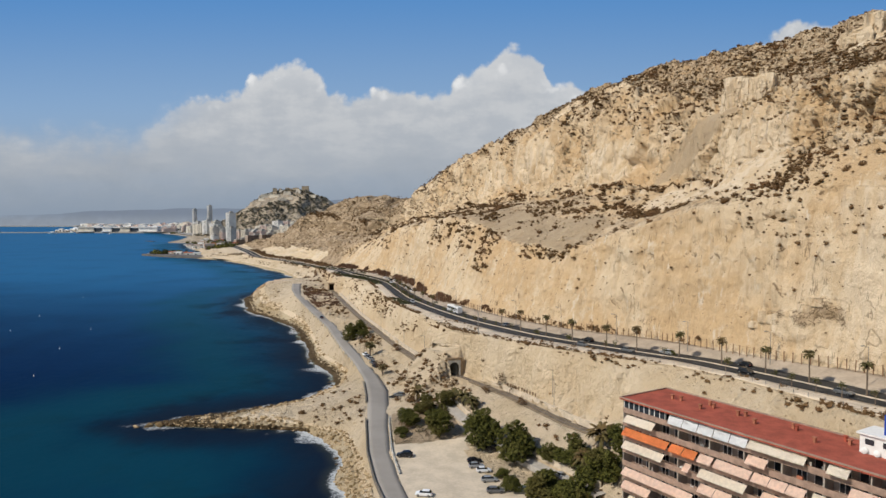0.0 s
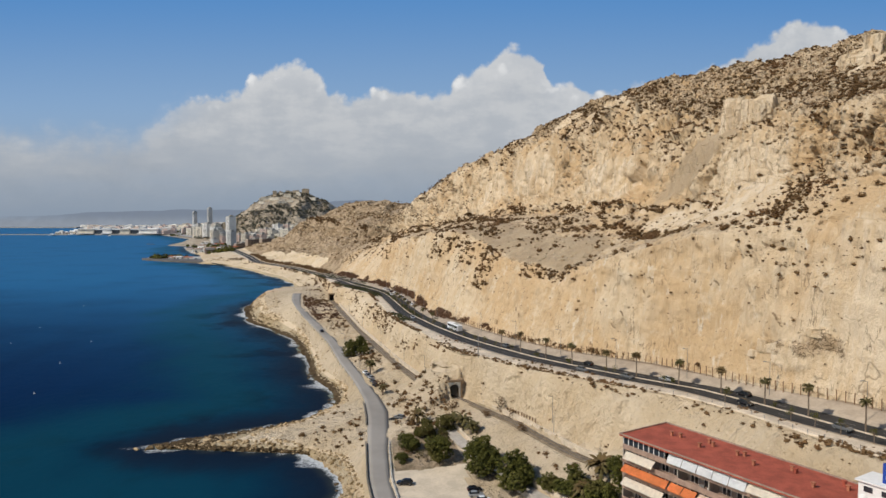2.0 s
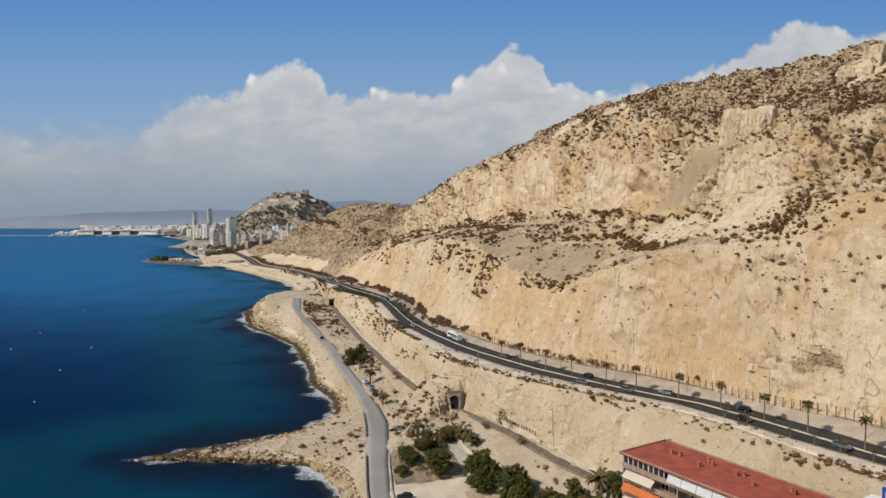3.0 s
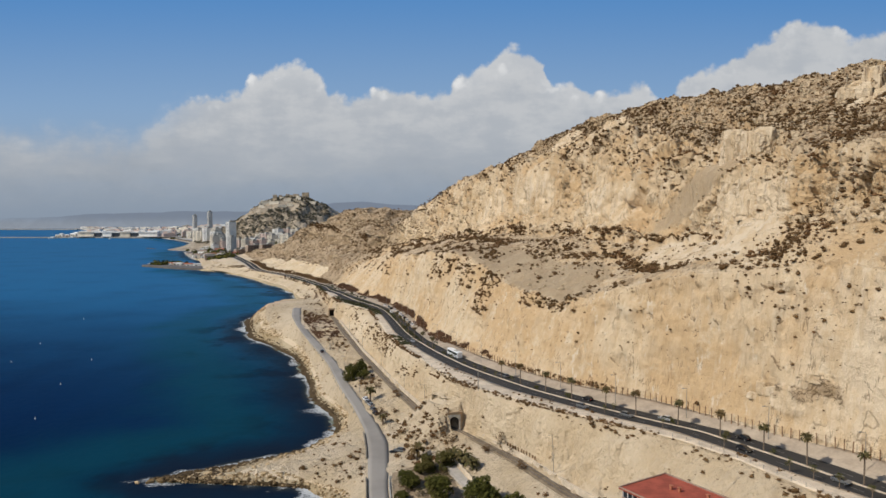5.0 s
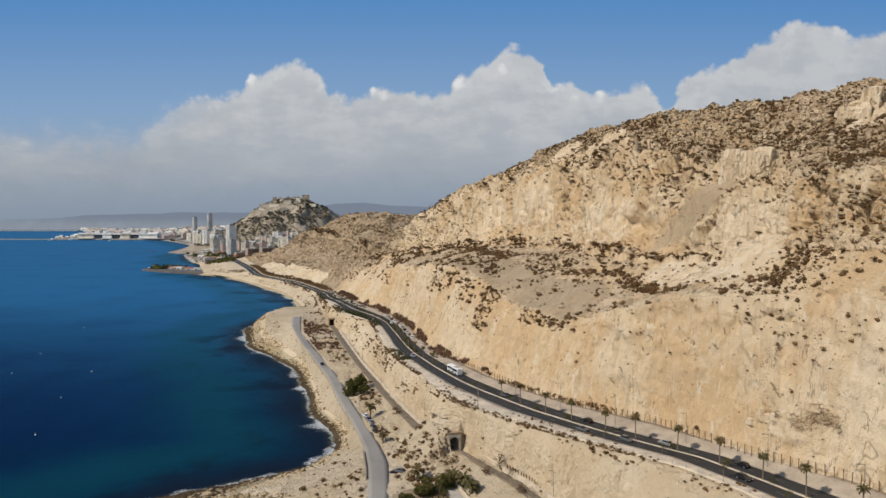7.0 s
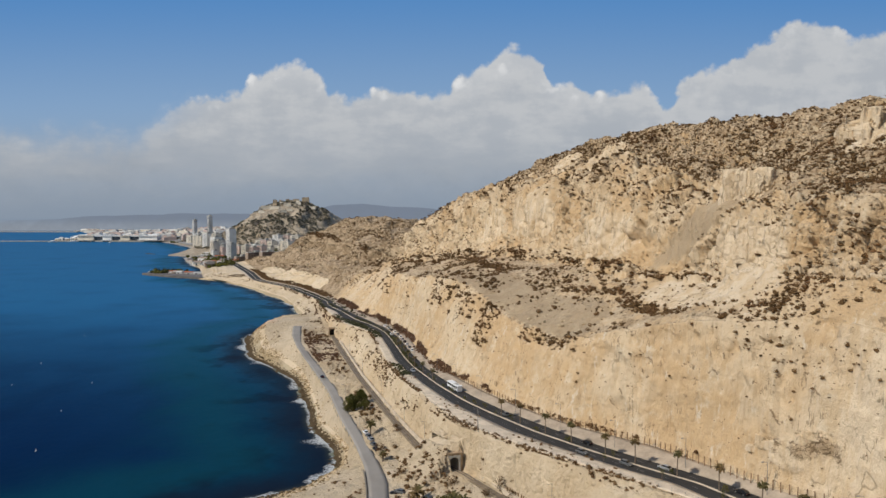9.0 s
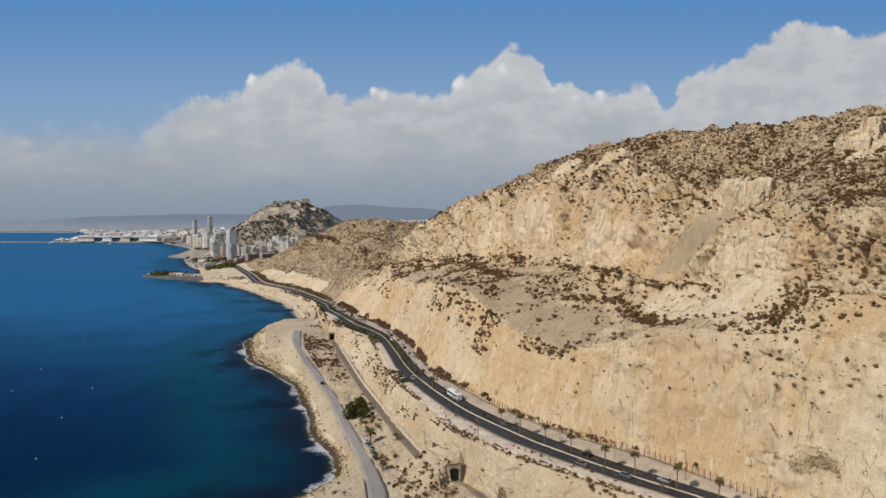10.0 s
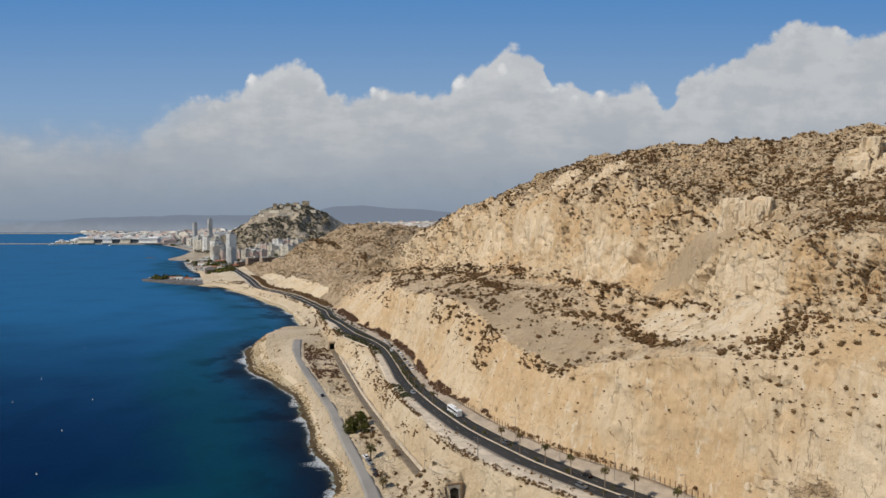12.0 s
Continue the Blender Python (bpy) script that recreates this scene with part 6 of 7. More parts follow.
def harbour_hall(x, y, w, h, wall):
    """A long white hall with tall dark bays between its piers."""
    root = new("harbour_hall")
    root.matrix_basis = pose(x, y, 5, 0, 0, 4)
    tagged(root, "long white harbour hall with dark open bays", "building", group="harbour halls")
    bm = bmesh.new()
    box(bm, (w, 40, h))
    box(bm, (w * 1.02, 46, 4), pose(0, 0, h))
    box(bm, (w * 1.06, 50, 3.5), pose(0, -6, 0))
    part("wall", bm, wall, root)
    return root


def bay(parent_x, y, w, h):
    root = new("harbour_bay")
    root.matrix_basis = pose(parent_x, y, 5, 0, 0, 4)
    tagged(root, "open bay between white harbour halls, its shade built as a dark block", "building", group="harbour bays")
    # solid dark block standing in for the shade of an open bay
    bm = bmesh.new()
    box(bm, (w, 36, h))
    part("glazing", bm, M_DARKGLASS, root)
    bm = bmesh.new()
    box(bm, (w * 1.03, 42, 5), pose(0, 0, h))
    part("roof", bm, WALLS[0], root)
    return root


for i, (x, w) in enumerate(((-1452, 62), (-1366, 36), (-1293, 38), (-1200, 72))):
    harbour_hall(x, 2790, w, 17, WALLS[0 if i % 2 else 1])
for x in (-1402, -1330, -1256):
    bay(x, 2795, 36, 16)
for i in range(20):
    x = -1585 + i * 21 + rg.uniform(-10, 10)
    shed(x, 2880 + rg.uniform(-20, 240), 5, rg.uniform(30, 60), 24, rg.uniform(6, 16), rg.uniform(-6, 10), WALLS[rg.choice([0, 1, 3, 3, 4])], WALLS[rg.choice([0, 3, 3])], "pale low harbour warehouse with a shallow roof")
for i in range(8):
    x = -1580 + i * 13
    shed(x, 2800 + rg.uniform(-8, 20), 5, rg.uniform(10, 22), 12, rg.uniform(5, 12), rg.uniform(-6, 10), WALLS[rg.choice([0, 0, 1, 4])], WALLS[rg.choice([0, 3])], "pale low harbour warehouse with a shallow roof")
for i in range(9):
    f = i / 8
    shed(-440 - 60 * f + rg.uniform(-8, 8), 1215 + 30 * f, 3.2, rg.uniform(8, 14), 7, 3, rg.uniform(-20, 20), WALLS[rg.choice([0, 3, 4])], rg.choice([M_CONC, WALLS[3], M_TILE]), "small pier shed with a shallow roof")
for i in range(44):
    x, y = rg.uniform(-600, -430), rg.uniform(1300, 1720)
    x = max(x, at("shore", y)[0] + 12)
    shed(x, y, ground_z(x, y) - 0.5, rg.uniform(12, 26), rg.uniform(9, 14), rg.uniform(4, 8), rg.uniform(-25, 25), WALLS[rg.choice([0, 1, 2, 3, 4])], rg.choice([M_TILE, WALLS[3], WALLS[4], M_CONC, M_PIER]), "low seafront house with a shallow roof", "seafront_house")


def boat(x, y, s, rot):
    root = new("boat")
    root.matrix_basis = pose(x, y, -0.1, 0, 0, rot)
    tagged(root, "small white boat lying on the water", "boat", group="boats")
    bm = bmesh.new()
    n = 9
    rings = []
    for i in range(n):
        f = i / (n - 1)
        b = 0.5 * math.sin(math.pi * min(1, 0.18 + f * 0.82)) ** 0.7 * 0.34 * s
        rings.append([bm.verts.new((s * (f - 0.5), b * k, zz * s * 0.12 + 0.04 * s * f)) for k, zz in ((0.001, -0.5), (0.7, 0), (1, 1), (-1, 1), (-0.7, 0))])
    for a, b in zip(rings, rings[1:]):
        for i in range(5):
            bm.faces.new((a[i], a[(i + 1) % 5], b[(i + 1) % 5], b[i]))
    bm.faces.new(rings[0]), bm.faces.new(rings[-1][::-1])
    bmesh.ops.recalc_face_normals(bm, faces=bm.faces)
    part("hull", bm, M_WHITE, root)
    bm = bmesh.new()
    box(bm, (s * 0.35, s * 0.2, s * 0.13), pose(s * -0.05, 0, s * 0.12), 0.8)
    part("cabin", bm, M_WHITE, root)
    bm = bmesh.new()
    tube(bm, (0, 0, s * 0.2), (0, 0, s * 0.9), s * 0.012, s * 0.008, 6)
    part("mast", bm, M_CONC, root)


for x, y, s, a in ((-1545, 2700, 34, 5), (-1290, 2640, 16, 80), (-1500, 2760, 30, 0), (-560, 1300, 8, 30)):
    boat(x, y, s, a)


def buoy(x, y):
    """A round float with a short staff."""
    root = new("buoy")
    root.matrix_basis = pose(x, y, 0)
    tagged(root, "small white marker buoy floating on the sea", "buoy", group="buoys")
    bm = bmesh.new()
    bmesh.ops.create_uvsphere(bm, u_segments=12, v_segments=8, radius=0.36)
    part("float", bm, M_WHITE, root)
    bm = bmesh.new()
    tube(bm, (0, 0, 0.3), (0, 0, 1.1), 0.07, 0.05, 6)
    part("staff", bm, M_WHITE, root)


for x, y in ((-323.6, 611), (-294, 494), (-276, 432), (-227.6, 437.6), (-212, 374), (-188, 310)):
    buoy(x, y)


# ---------------------------------------------------------------- railway: rails, tunnel, walls, poles
M_STEEL = plain("rail_steel", (0.20, 0.17, 0.15), rough=0.45, metal=0.6)
M_BRICKY = plain("portal_stone", (0.34, 0.25, 0.16), vary=0.25, scale=0.8)
M_RUST = plain("rusty_posts", (0.22, 0.13, 0.07), vary=0.3, scale=1.0)
M_DARK = plain("tunnel_dark", (0.02, 0.018, 0.016))
M_GALV = plain("galvanised_steel", (0.26, 0.25, 0.235), rough=0.55, metal=0.5)
for y0, y1 in ((62, 262), (258, 520)):
    for f in (0.32, 0.36), (0.64, 0.68):
        ribbon("rail", "rail_l", "rail_r", y0, y1, f[0], f[1], 0.22, M_STEEL, "steel rail of the single track", cat="rail", steps=1)


def path_points(name, y0, y1, step, side=0.0, frac=None, other=None):
    """Points at even steps along a line, with the heading of each."""
    ys = np.arange(y0, y1, 0.5)
    if other:
        P = np.array([[at(name, y)[0] * (1 - frac) + at(other, y)[0] * frac, y, at(name, y)[1] * (1 - frac) + at(other, y)[1] * frac] for y in ys])
    else:
        P = np.array([[at(name, y)[0], y, at(name, y)[1]] for y in ys])
    d = np.concatenate([[0], np.cumsum(np.hypot(np.diff(P[:, 0]), np.diff(P[:, 1])))])
    out = []
    for s in np.arange(0, d[-1], step):
        p = [float(np.interp(s, d, P[:, i])) for i in range(3)]
        q = [float(np.interp(s + 1, d, P[:, i])) for i in range(3)]
        a = math.atan2(q[1] - p[1], q[0] - p[0])
        p[0] += math.sin(a) * side
        p[1] -= math.cos(a) * side
        out.append((p[0], p[1], p[2], a))
    return out


def low_wall(name, pts, high, thick, mat, label, cat="wall", cope=True):
    """A low wall in lengths that follow the ground, each with its coping."""
    root = new(name)
    root.location = pts[0][:3]
    tagged(root, label, cat)
    inv = root.matrix_basis.inverted()
    for (x, y, z, a), (x2, y2, z2, _) in zip(pts, pts[1:]):
        L = math.hypot(x2 - x, y2 - y)
        bm = bmesh.new()
        m = pose((x + x2) / 2, (y + y2) / 2, (z + z2) / 2 - 0.4, 0, 0, math.degrees(math.atan2(y2 - y, x2 - x)))
        box(bm, (L + 0.02, thick, high + 0.4), m)
        if cope:
            box(bm, (L + 0.02, thick * 1.35, 0.1), m @ pose(0, 0, high + 0.4))
        o = part("wall_length", bm, mat, root)
        o.matrix_parent_inverse = inv
    return root


low_wall("track_wall", path_points("rail_r", 150, 238, 6, 0.0), 1.7, 0.5, M_PAVE, "low pale concrete wall beside the railway")
low_wall("track_wall", path_points("rail_r", 264, 500, 8, 0.0), 1.7, 0.5, M_PAVE, "low pale concrete wall beside the railway")
low_wall("parapet", path_points("road_l", 150, 222, 4, -0.5), 0.55, 0.3, plain("weathered_parapet", (0.17, 0.145, 0.115), vary=0.3, scale=1), "low dark weathered parapet beside the coast road")
low_wall("parapet", path_points("road_l", 236, 262, 4, -0.5), 0.55, 0.3, plain("worn_parapet", (0.24, 0.205, 0.165), vary=0.3, scale=1), "low worn parapet at the bend of the coast road")
low_wall("kerb_wall", path_points("road_r", 178, 226, 4, 0.5), 0.5, 0.3, M_CONC, "low pale kerb wall between road and parking ground")


def tunnel():
    root = new("railway_tunnel")
    root.matrix_basis = pose(3.9, 244.6, 16, 0, 0, 14)
    tagged(root, "stone railway tunnel portal with a dark arched mouth", "tunnel")
    def arch_wall(w, h, r, straight, y0, y1, mat, name):
        n = 14
        arc = [(-r, -0.5), (-r, straight)] + [(-r * math.cos(math.pi * i / n), straight + r * math.sin(math.pi * i / n)) for i in range(1, n)] + [(r, straight), (r, -0.5)]
        k = len(arc)
        outer = []
        for i, (x, z) in enumerate(arc):
            f = i / (k - 1)
            if f < 0.25:
                outer.append((-w, -0.5 + (h + 0.5) * f / 0.25))
            elif f > 0.75:
                outer.append((w, -0.5 + (h + 0.5) * (1 - f) / 0.25))
            else:
                outer.append((-w + 2 * w * (f - 0.25) / 0.5, h))
        bm = bmesh.new()
        V = [[bm.verts.new((x, y, z)) for x, z in pts] for pts in (arc, outer) for y in (y0, y1)]
        af, ab, of, ob_ = V
        for i in range(k - 1):
            for q in ((af[i], of[i], of[i + 1], af[i + 1]), (ab[i + 1], ob_[i + 1], ob_[i], ab[i]), (af[i + 1], ab[i + 1], ab[i], af[i]), (of[i], ob_[i], ob_[i + 1], of[i + 1])):
                try:
                    bm.faces.new(q)
                except ValueError:
                    pass
        return part(name, bm, mat, root)
    arch_wall(2.9, 6.1, 1.9, 3.0, -0.6, 1.2, M_BRICKY, "portal_wall")
    arch_wall(2.35, 5.5, 1.85, 3.0, -0.85, -0.58, M_CONC, "arch_ring")
    bm = bmesh.new()
    box(bm, (6.2, 2.2, 0.4), pose(0, 0.3, 6.1))
    part("cornice", bm, M_BRICKY, root)
    # the darkness inside the tunnel is put into the lining's near-black colour
    arch_wall(2.6, 5.6, 1.92, 3.0, 1.1, 16.5, M_DARK, "lining")
    # earth over the lining, banked down in front and at the sides
    nx, ny = 22, 22
    P = np.zeros((ny + 2, nx + 2, 3))
    for j in range(ny):
        for i in range(nx):
            x, y = -7.0 + 14 * i / (nx - 1), 1.6 + 16.5 * j / (ny - 1)
            P[j + 1, i + 1] = (x, y, float(np.interp(x, [-14, -8, -3, 3, 9, 16], [13, 18.5, 23.4, 25.2, 28.5, 32])) - 16 + 0.7)
    P[..., 2] += 1.3 * fbm(P, 0.35, 3, 78)
    P[1:-1, 0], P[1:-1, -1] = P[1:-1, 1] + np.array([-1.6, 0, -7]), P[1:-1, -2] + np.array([1.6, 0, -7])
    P[0], P[-1] = P[1] + np.array([0, -1.3, 0]), P[-2] + np.array([0, 0.6, -3])
    P[0, :, 2] = np.where(np.abs(P[0, :, 0]) < 3.0, 5.9, -1.5)
    raw("earth_cover", P.reshape(-1, 3), lattice(ny + 2, nx + 2), M_LOWCLIFF, root)


tunnel()


def far_underpass():
    root = new("underpass")
    root.matrix_basis = pose(-85, 524, 16, 0, 0, 20)
    tagged(root, "dark railway underpass below the avenue", "tunnel")
    bm = bmesh.new()
    for x in (-3.3, 3.3):
        box(bm, (0.7, 4, 5.4), pose(x, 0, -0.5))
    box(bm, (7.4, 4, 0.9), pose(0, 0, 4.9))
    part("frame", bm, M_BRICKY, root)
    # black panel across the opening, standing in for the shade inside
    bm = bmesh.new()
    box(bm, (6, 0.5, 5.4), pose(0, 1.9, 0.02))
    part("shade_panel", bm, M_DARK, root)


far_underpass()


def fence(name, pts, high, mat, label, rails=True, w=0.22):
    root = new(name)
    root.location = pts[0][:3]
    tagged(root, label, "fence")
    inv = root.matrix_basis.inverted()
    bm = bmesh.new()
    box(bm, (w, w, high + 0.5))
    me = None
    for x, y, z, a in pts:
        if me is None:
            o = part("post", bm, mat, root)
            me = o.data
        else:
            o = new("post", me)
            o.parent = root
        o.matrix_parent_inverse = inv
        o.matrix_basis = pose(x, y, z - 0.5, rg.uniform(-3, 3), rg.uniform(-3, 3), math.degrees(a))
    if rails:
        for h in (0.45, 0.9):
            bm = bmesh.new()
            for p, q in zip(pts, pts[1:]):
                tube(bm, (p[0], p[1], p[2] + high * h), (q[0], q[1], q[2] + high * h), 0.014, 0.014, 4)
            o = part("wire", bm, mat, root)
            o.matrix_parent_inverse = inv
    return root


toe_pts = [(x, y, ground_z(x, y), a) for x, y, z, a in path_points("toe", 120, 345, 2.2, -1.2)]
fence("rockfall_fence", toe_pts, 3.0, M_RUST, "long rust-brown rockfall fence at the foot of the cliff", w=0.19)
fence("track_fence", [(x, y, z + 0.3, a) for x, y, z, a in path_points("rail_r", 209, 236, 1.5, 0.9)], 2.4, M_RUST, "rusty picket fence beside the railway", w=0.25)
fence("roadside_posts", [(x, y, z, a) for x, y, z, a in path_points("road_l", 285, 420, 7, -0.7)], 0.8, M_CONC, "short pale guard posts along the coast road", False, 0.3)
fence("promenade_railing", [(x, y, z + 0.2, a) for x, y, z, a in path_points("edge", 120, 330, 4, 1.9)], 1.0, M_GALV, "light metal railing along the promenade", True, 0.1)


def mast(pts, high, mat, label, name="catenary_pole", arm=0.0, cat="pole", lamp=False):
    first = None
    for x, y, z, a in pts:
        if first is None:
            root = new(name)
            tagged(root, label, cat, group=name + "s")
            bm = bmesh.new()
            tube(bm, (0, 0, -0.4), (0, 0, high), 0.10, 0.055, 8)
            part("shaft", bm, mat, root)
            if arm:
                bm = bmesh.new()
                tube(bm, (0, 0, high - 0.1), (0, arm, high + 0.25), 0.06, 0.05, 6)
                part("arm", bm, mat, root)
            if lamp:
                bm = bmesh.new()
                box(bm, (0.35, 0.9, 0.18), pose(0, arm + 0.3, high + 0.2))
                part("lamp_head", bm, mat, root)
            root.matrix_basis = pose(x, y, z, 0, 0, math.degrees(a))
            first = root
        else:
            copy_thing(first, pose(x, y, z, 0, 0, math.degrees(a)))


mast([(at("rail_r", y)[0] + dx, y, ground_z(at("rail_r", y)[0] + dx, y), 2.2) for y, dx in ((200, 1.2), (203, 2.6), (240, 2.5), (243, 4.5), (272, 1.2), (300, 1.2), (345, 1.2), (395, 1.2), (450, 1.2))], 8.5, M_GALV, "slim grey catenary pole beside the railway", arm=2.0)
mast([(x, y, z + 0.2, a) for x, y, z, a in path_points("asph_r", 130, 520, 26, 1.2)], 9.5, M_GALV, "tall slim street lamp on the avenue footway", "street_lamp", 1.6, "street lamp", True)
mast([(at("road_r", y)[0] + 1.2, y, at("road_r", y)[1], 2.0) for y in (310, 352, 398)], 7.5, M_GALV, "slim street lamp beside the coast road", "road_lamp", 1.2, "street lamp", True)

M_LINE = plain("worn_road_paint", (0.15, 0.145, 0.135), vary=0.3, scale=0.6)
# lane lines on the avenue and the coast road
for f in (0.225, 0.77):
    segs = [p for p in path_points("asph_l", 120, 520, 9.0, 0, f, "asph_r")]
    root = new("lane_line")
    tagged(root, "broken white lane line painted on the avenue", "road marking", kind="structure")
    bm0 = bmesh.new()
    box(bm0, (3.5, 0.16, 0.012))
    me = None
    for x, y, z, a in segs:
        if me is None:
            o = part("dash", bm0, M_LINE, root)
            me = o.data
        else:
            o = new("dash", me)
            o.parent = root
        o.matrix_basis = pose(x, y, z + 0.06, 0, 0, math.degrees(a))
for a, b, f0, f1, y1 in (("asph_l", "asph_r", 0.012, 0.024, 900), ("asph_l", "asph_r", 0.436, 0.448, 900), ("asph_l", "asph_r", 0.552, 0.564, 900), ("asph_l", "asph_r", 0.976, 0.988, 900)):
    ribbon("edge_line", a, b, 62, y1, f0, f1, 0.062, M_LINE, "solid white edge line painted on the avenue", cat="road marking", steps=1)


# ---------------------------------------------------------------- the block of flats with the red roof
M_ROOF = plain("red_roof_coating", (0.31, 0.072, 0.043), vary=0.22, scale=0.35)
M_BRICKW = plain("brown_brick_parapet", (0.30, 0.205, 0.155), vary=0.2, scale=0.8)
M_FLATWALL = plain("pale_facade_render", (0.34, 0.295, 0.25), vary=0.15, scale=0.6)
M_GLASS = plain("window_glass", (0.03, 0.035, 0.042), rough=0.12, spec=0.6)
M_FRAME = plain("white_window_frame", (0.70, 0.69, 0.66), vary=0.05)
AWN = {"white": plain("white_awning", (0.82, 0.83, 0.83), vary=0.06), "cream": plain("cream_awning", (0.84, 0.77, 0.65), vary=0.08), "orange": plain("orange_awning", (0.78, 0.27, 0.095), vary=0.15, scale=0.5),
       "salmon": plain("salmon_awning", (0.85, 0.66, 0.54), vary=0.1)}


def flats():
    L, D, ST, N = 80.0, 14.0, 2.9, 10
    TOP = 34.0
    root = new("apartment_building")
    root.matrix_basis = pose(39.3, 146.7, TOP - N * ST, 0, 0, -58.1)
    tagged(root, "long block of flats with red roof and rows of awnings", "building")
    H = N * ST
    bm = bmesh.new()
    box(bm, (L, D - 2.9, H + 4.0), pose(L / 2, 2.9 + (D - 2.9) / 2, -4))
    part("wall", bm, M_FLATWALL, root)
    # side fins and the partition walls between flats
    for i in range(12):
        bm = bmesh.new()
        x = 0.12 if i == 0 else (L - 0.12 if i == 11 else i * L / 11)
        box(bm, (0.24, 2.9, H), pose(x, 1.47, 0))
        part("partition_wall", bm, M_FLATWALL, root)
    for k in range(N):
        z = H - (k + 1) * ST
        bm = bmesh.new()
        box(bm, (L + 0.1, 3.0, 0.22), pose(L / 2, 1.45, z))
        box(bm, (L + 0.1, 0.16, 0.95), pose(L / 2, 0.03, z + 0.2))
        part("balcony", bm, M_BRICKW, root)
    # windows and doors behind the balconies
    shared = {}
    for k in range(8):
        z = H - (k + 1) * ST
        for i in range(22):
            wide = 2.8 if i % 2 else 1.8
            if wide not in shared:
                bm = bmesh.new()
                box(bm, (wide, 0.08, 2.1))
                o = part("window", bm, M_GLASS, root)
                f = bmesh.new()
                for q in (-0.5, 0, 0.5):
                    box(f, (0.09, 0.12, 2.1), pose(q * wide, -0.03, 0))
                box(f, (wide, 0.12, 0.09), pose(0, -0.03, 2.05))
                fo = part("window_frame", f, M_FRAME, o)
                shared[wide] = (o.data, fo.data)
            else:
                o = new("window", shared[wide][0])
                o.parent = root
                fo = new("window_frame", shared[wide][1])
                fo.parent = o
            o.matrix_basis = pose(2.0 + i * L / 22, 2.84, z + 0.25)
    # glazed loggia on the top storey at the near end
    for i in range(8):
        bm = bmesh.new()
        box(bm, (1.25, 0.06, 1.5))
        o = part("loggia_pane", bm, M_GLASS, root)
        o.matrix_basis = pose(0.9 + i * 1.38, 0.06, H - ST + 1.18)
        bm = bmesh.new()
        for q in (-0.66, 0.66):
            box(bm, (0.12, 0.14, 1.55), pose(q, 0, 0))
        box(bm, (1.38, 0.14, 0.12), pose(0, 0, 1.45))
        part("loggia_frame", bm, M_FRAME, o)
    # awnings: storey, from, to, cloth, panels
    rows = [(0, 12.4, 30, "white", 5), (0, 30.3, 41, "cream", 1), (0, 44.5, 48, "cream", 1), (0, 55, 70, "cream", 3), (1, 1, 9, "cream", 1), (1, 30, 34, "salmon", 1), (1, 48, 56, "salmon", 2), (2, 0.6, 12.6, "orange", 1), (2, 13, 19.4, "orange", 2),
            (2, 19.8, 23, "salmon", 1), (2, 23.4, 31, "salmon", 1), (2, 31.2, 41, "salmon", 3), (2, 42, 60, "cream", 4), (3, 0.6, 11.4, "cream", 1), (3, 16.4, 18, "salmon", 1), (3, 20, 30, "cream", 1), (3, 33, 44, "salmon", 2),
            (4, 20, 27, "salmon", 2), (4, 29, 40, "salmon", 2), (5, 0.6, 18.5, "salmon", 1), (5, 20, 28, "cream", 2), (6, 0.6, 8, "salmon", 1), (6, 12, 24, "cream", 2), (7, 2, 14, "cream", 1)]
    for k, a, b, cloth, n in rows:
        for i in range(n):
            x0, x1 = a + (b - a) * i / n + 0.06, a + (b - a) * (i + 1) / n - 0.06
            z = H - k * ST - 0.28
            drop, out = (1.15, 1.25) if cloth != "white" else (1.5, 0.8)
            bm = bmesh.new()
            ns = max(2, int((x1 - x0) / 0.5))
            rows_ = []
            for j in range(4):
                f = j / 3
                rows_.append([bm.verts.new((x0 + (x1 - x0) * s / ns, 0.0 - out * f, z - drop * f ** 1.1 - (0.03 if s % 2 else 0) * f)) for s in range(ns + 1)])
            rows_.append([bm.verts.new((x0 + (x1 - x0) * s / ns, -out - 0.02, z - drop - 0.22 - (0.05 if s % 2 else 0))) for s in range(ns + 1)])
            for p, q in zip(rows_, rows_[1:]):
                for s in range(ns):
                    bm.faces.new((p[s], p[s + 1], q[s + 1], q[s]))
            bmesh.ops.solidify(bm, geom=bm.faces[:], thickness=0.03)
            part("awning", bm, AWN[cloth], root, f"{cloth} canvas awning")
    # roof with its kerb, vents and stair house
    bm = bmesh.new()
    box(bm, (L + 0.8, D + 1.1, 0.3), pose(L / 2, D / 2 - 0.2, H))
    part("roof", bm, M_ROOF, root, "faded red coated flat roof")
    for w, d, x, y in ((L + 0.9, 0.3, L / 2, -0.62), (L + 0.9, 0.3, L / 2, D + 0.32), (0.3, D + 0.6, -0.32, D / 2 - 0.15), (0.3, D + 0.6, L + 0.32, D / 2 - 0.15)):
        bm = bmesh.new()
        box(bm, (w, d, 0.24), pose(x, y, H + 0.3))
        part("roof_kerb", bm, M_BRICKW, root)
    for x, y in ((6.5, 8), (8.3, 8.6), (14, 10.6), (15.6, 9.6), (14.5, 6.8), (21.5, 9.2), (22.6, 10), (26.5, 7), (32, 10.6), (33, 10), (38.5, 6.2), (41, 11.5), (42.5, 10), (44.8, 10.2)):
        bm = bmesh.new()
        box(bm, (0.5, 0.5, 0.9), pose(x, y, H + 0.29), 0.9)
        box(bm, (0.75, 0.75, 0.14), pose(x, y, H + 1.18))
        part("chimney", bm, rg.choice([M_ROOF, M_TILE, M_TILE]), root)
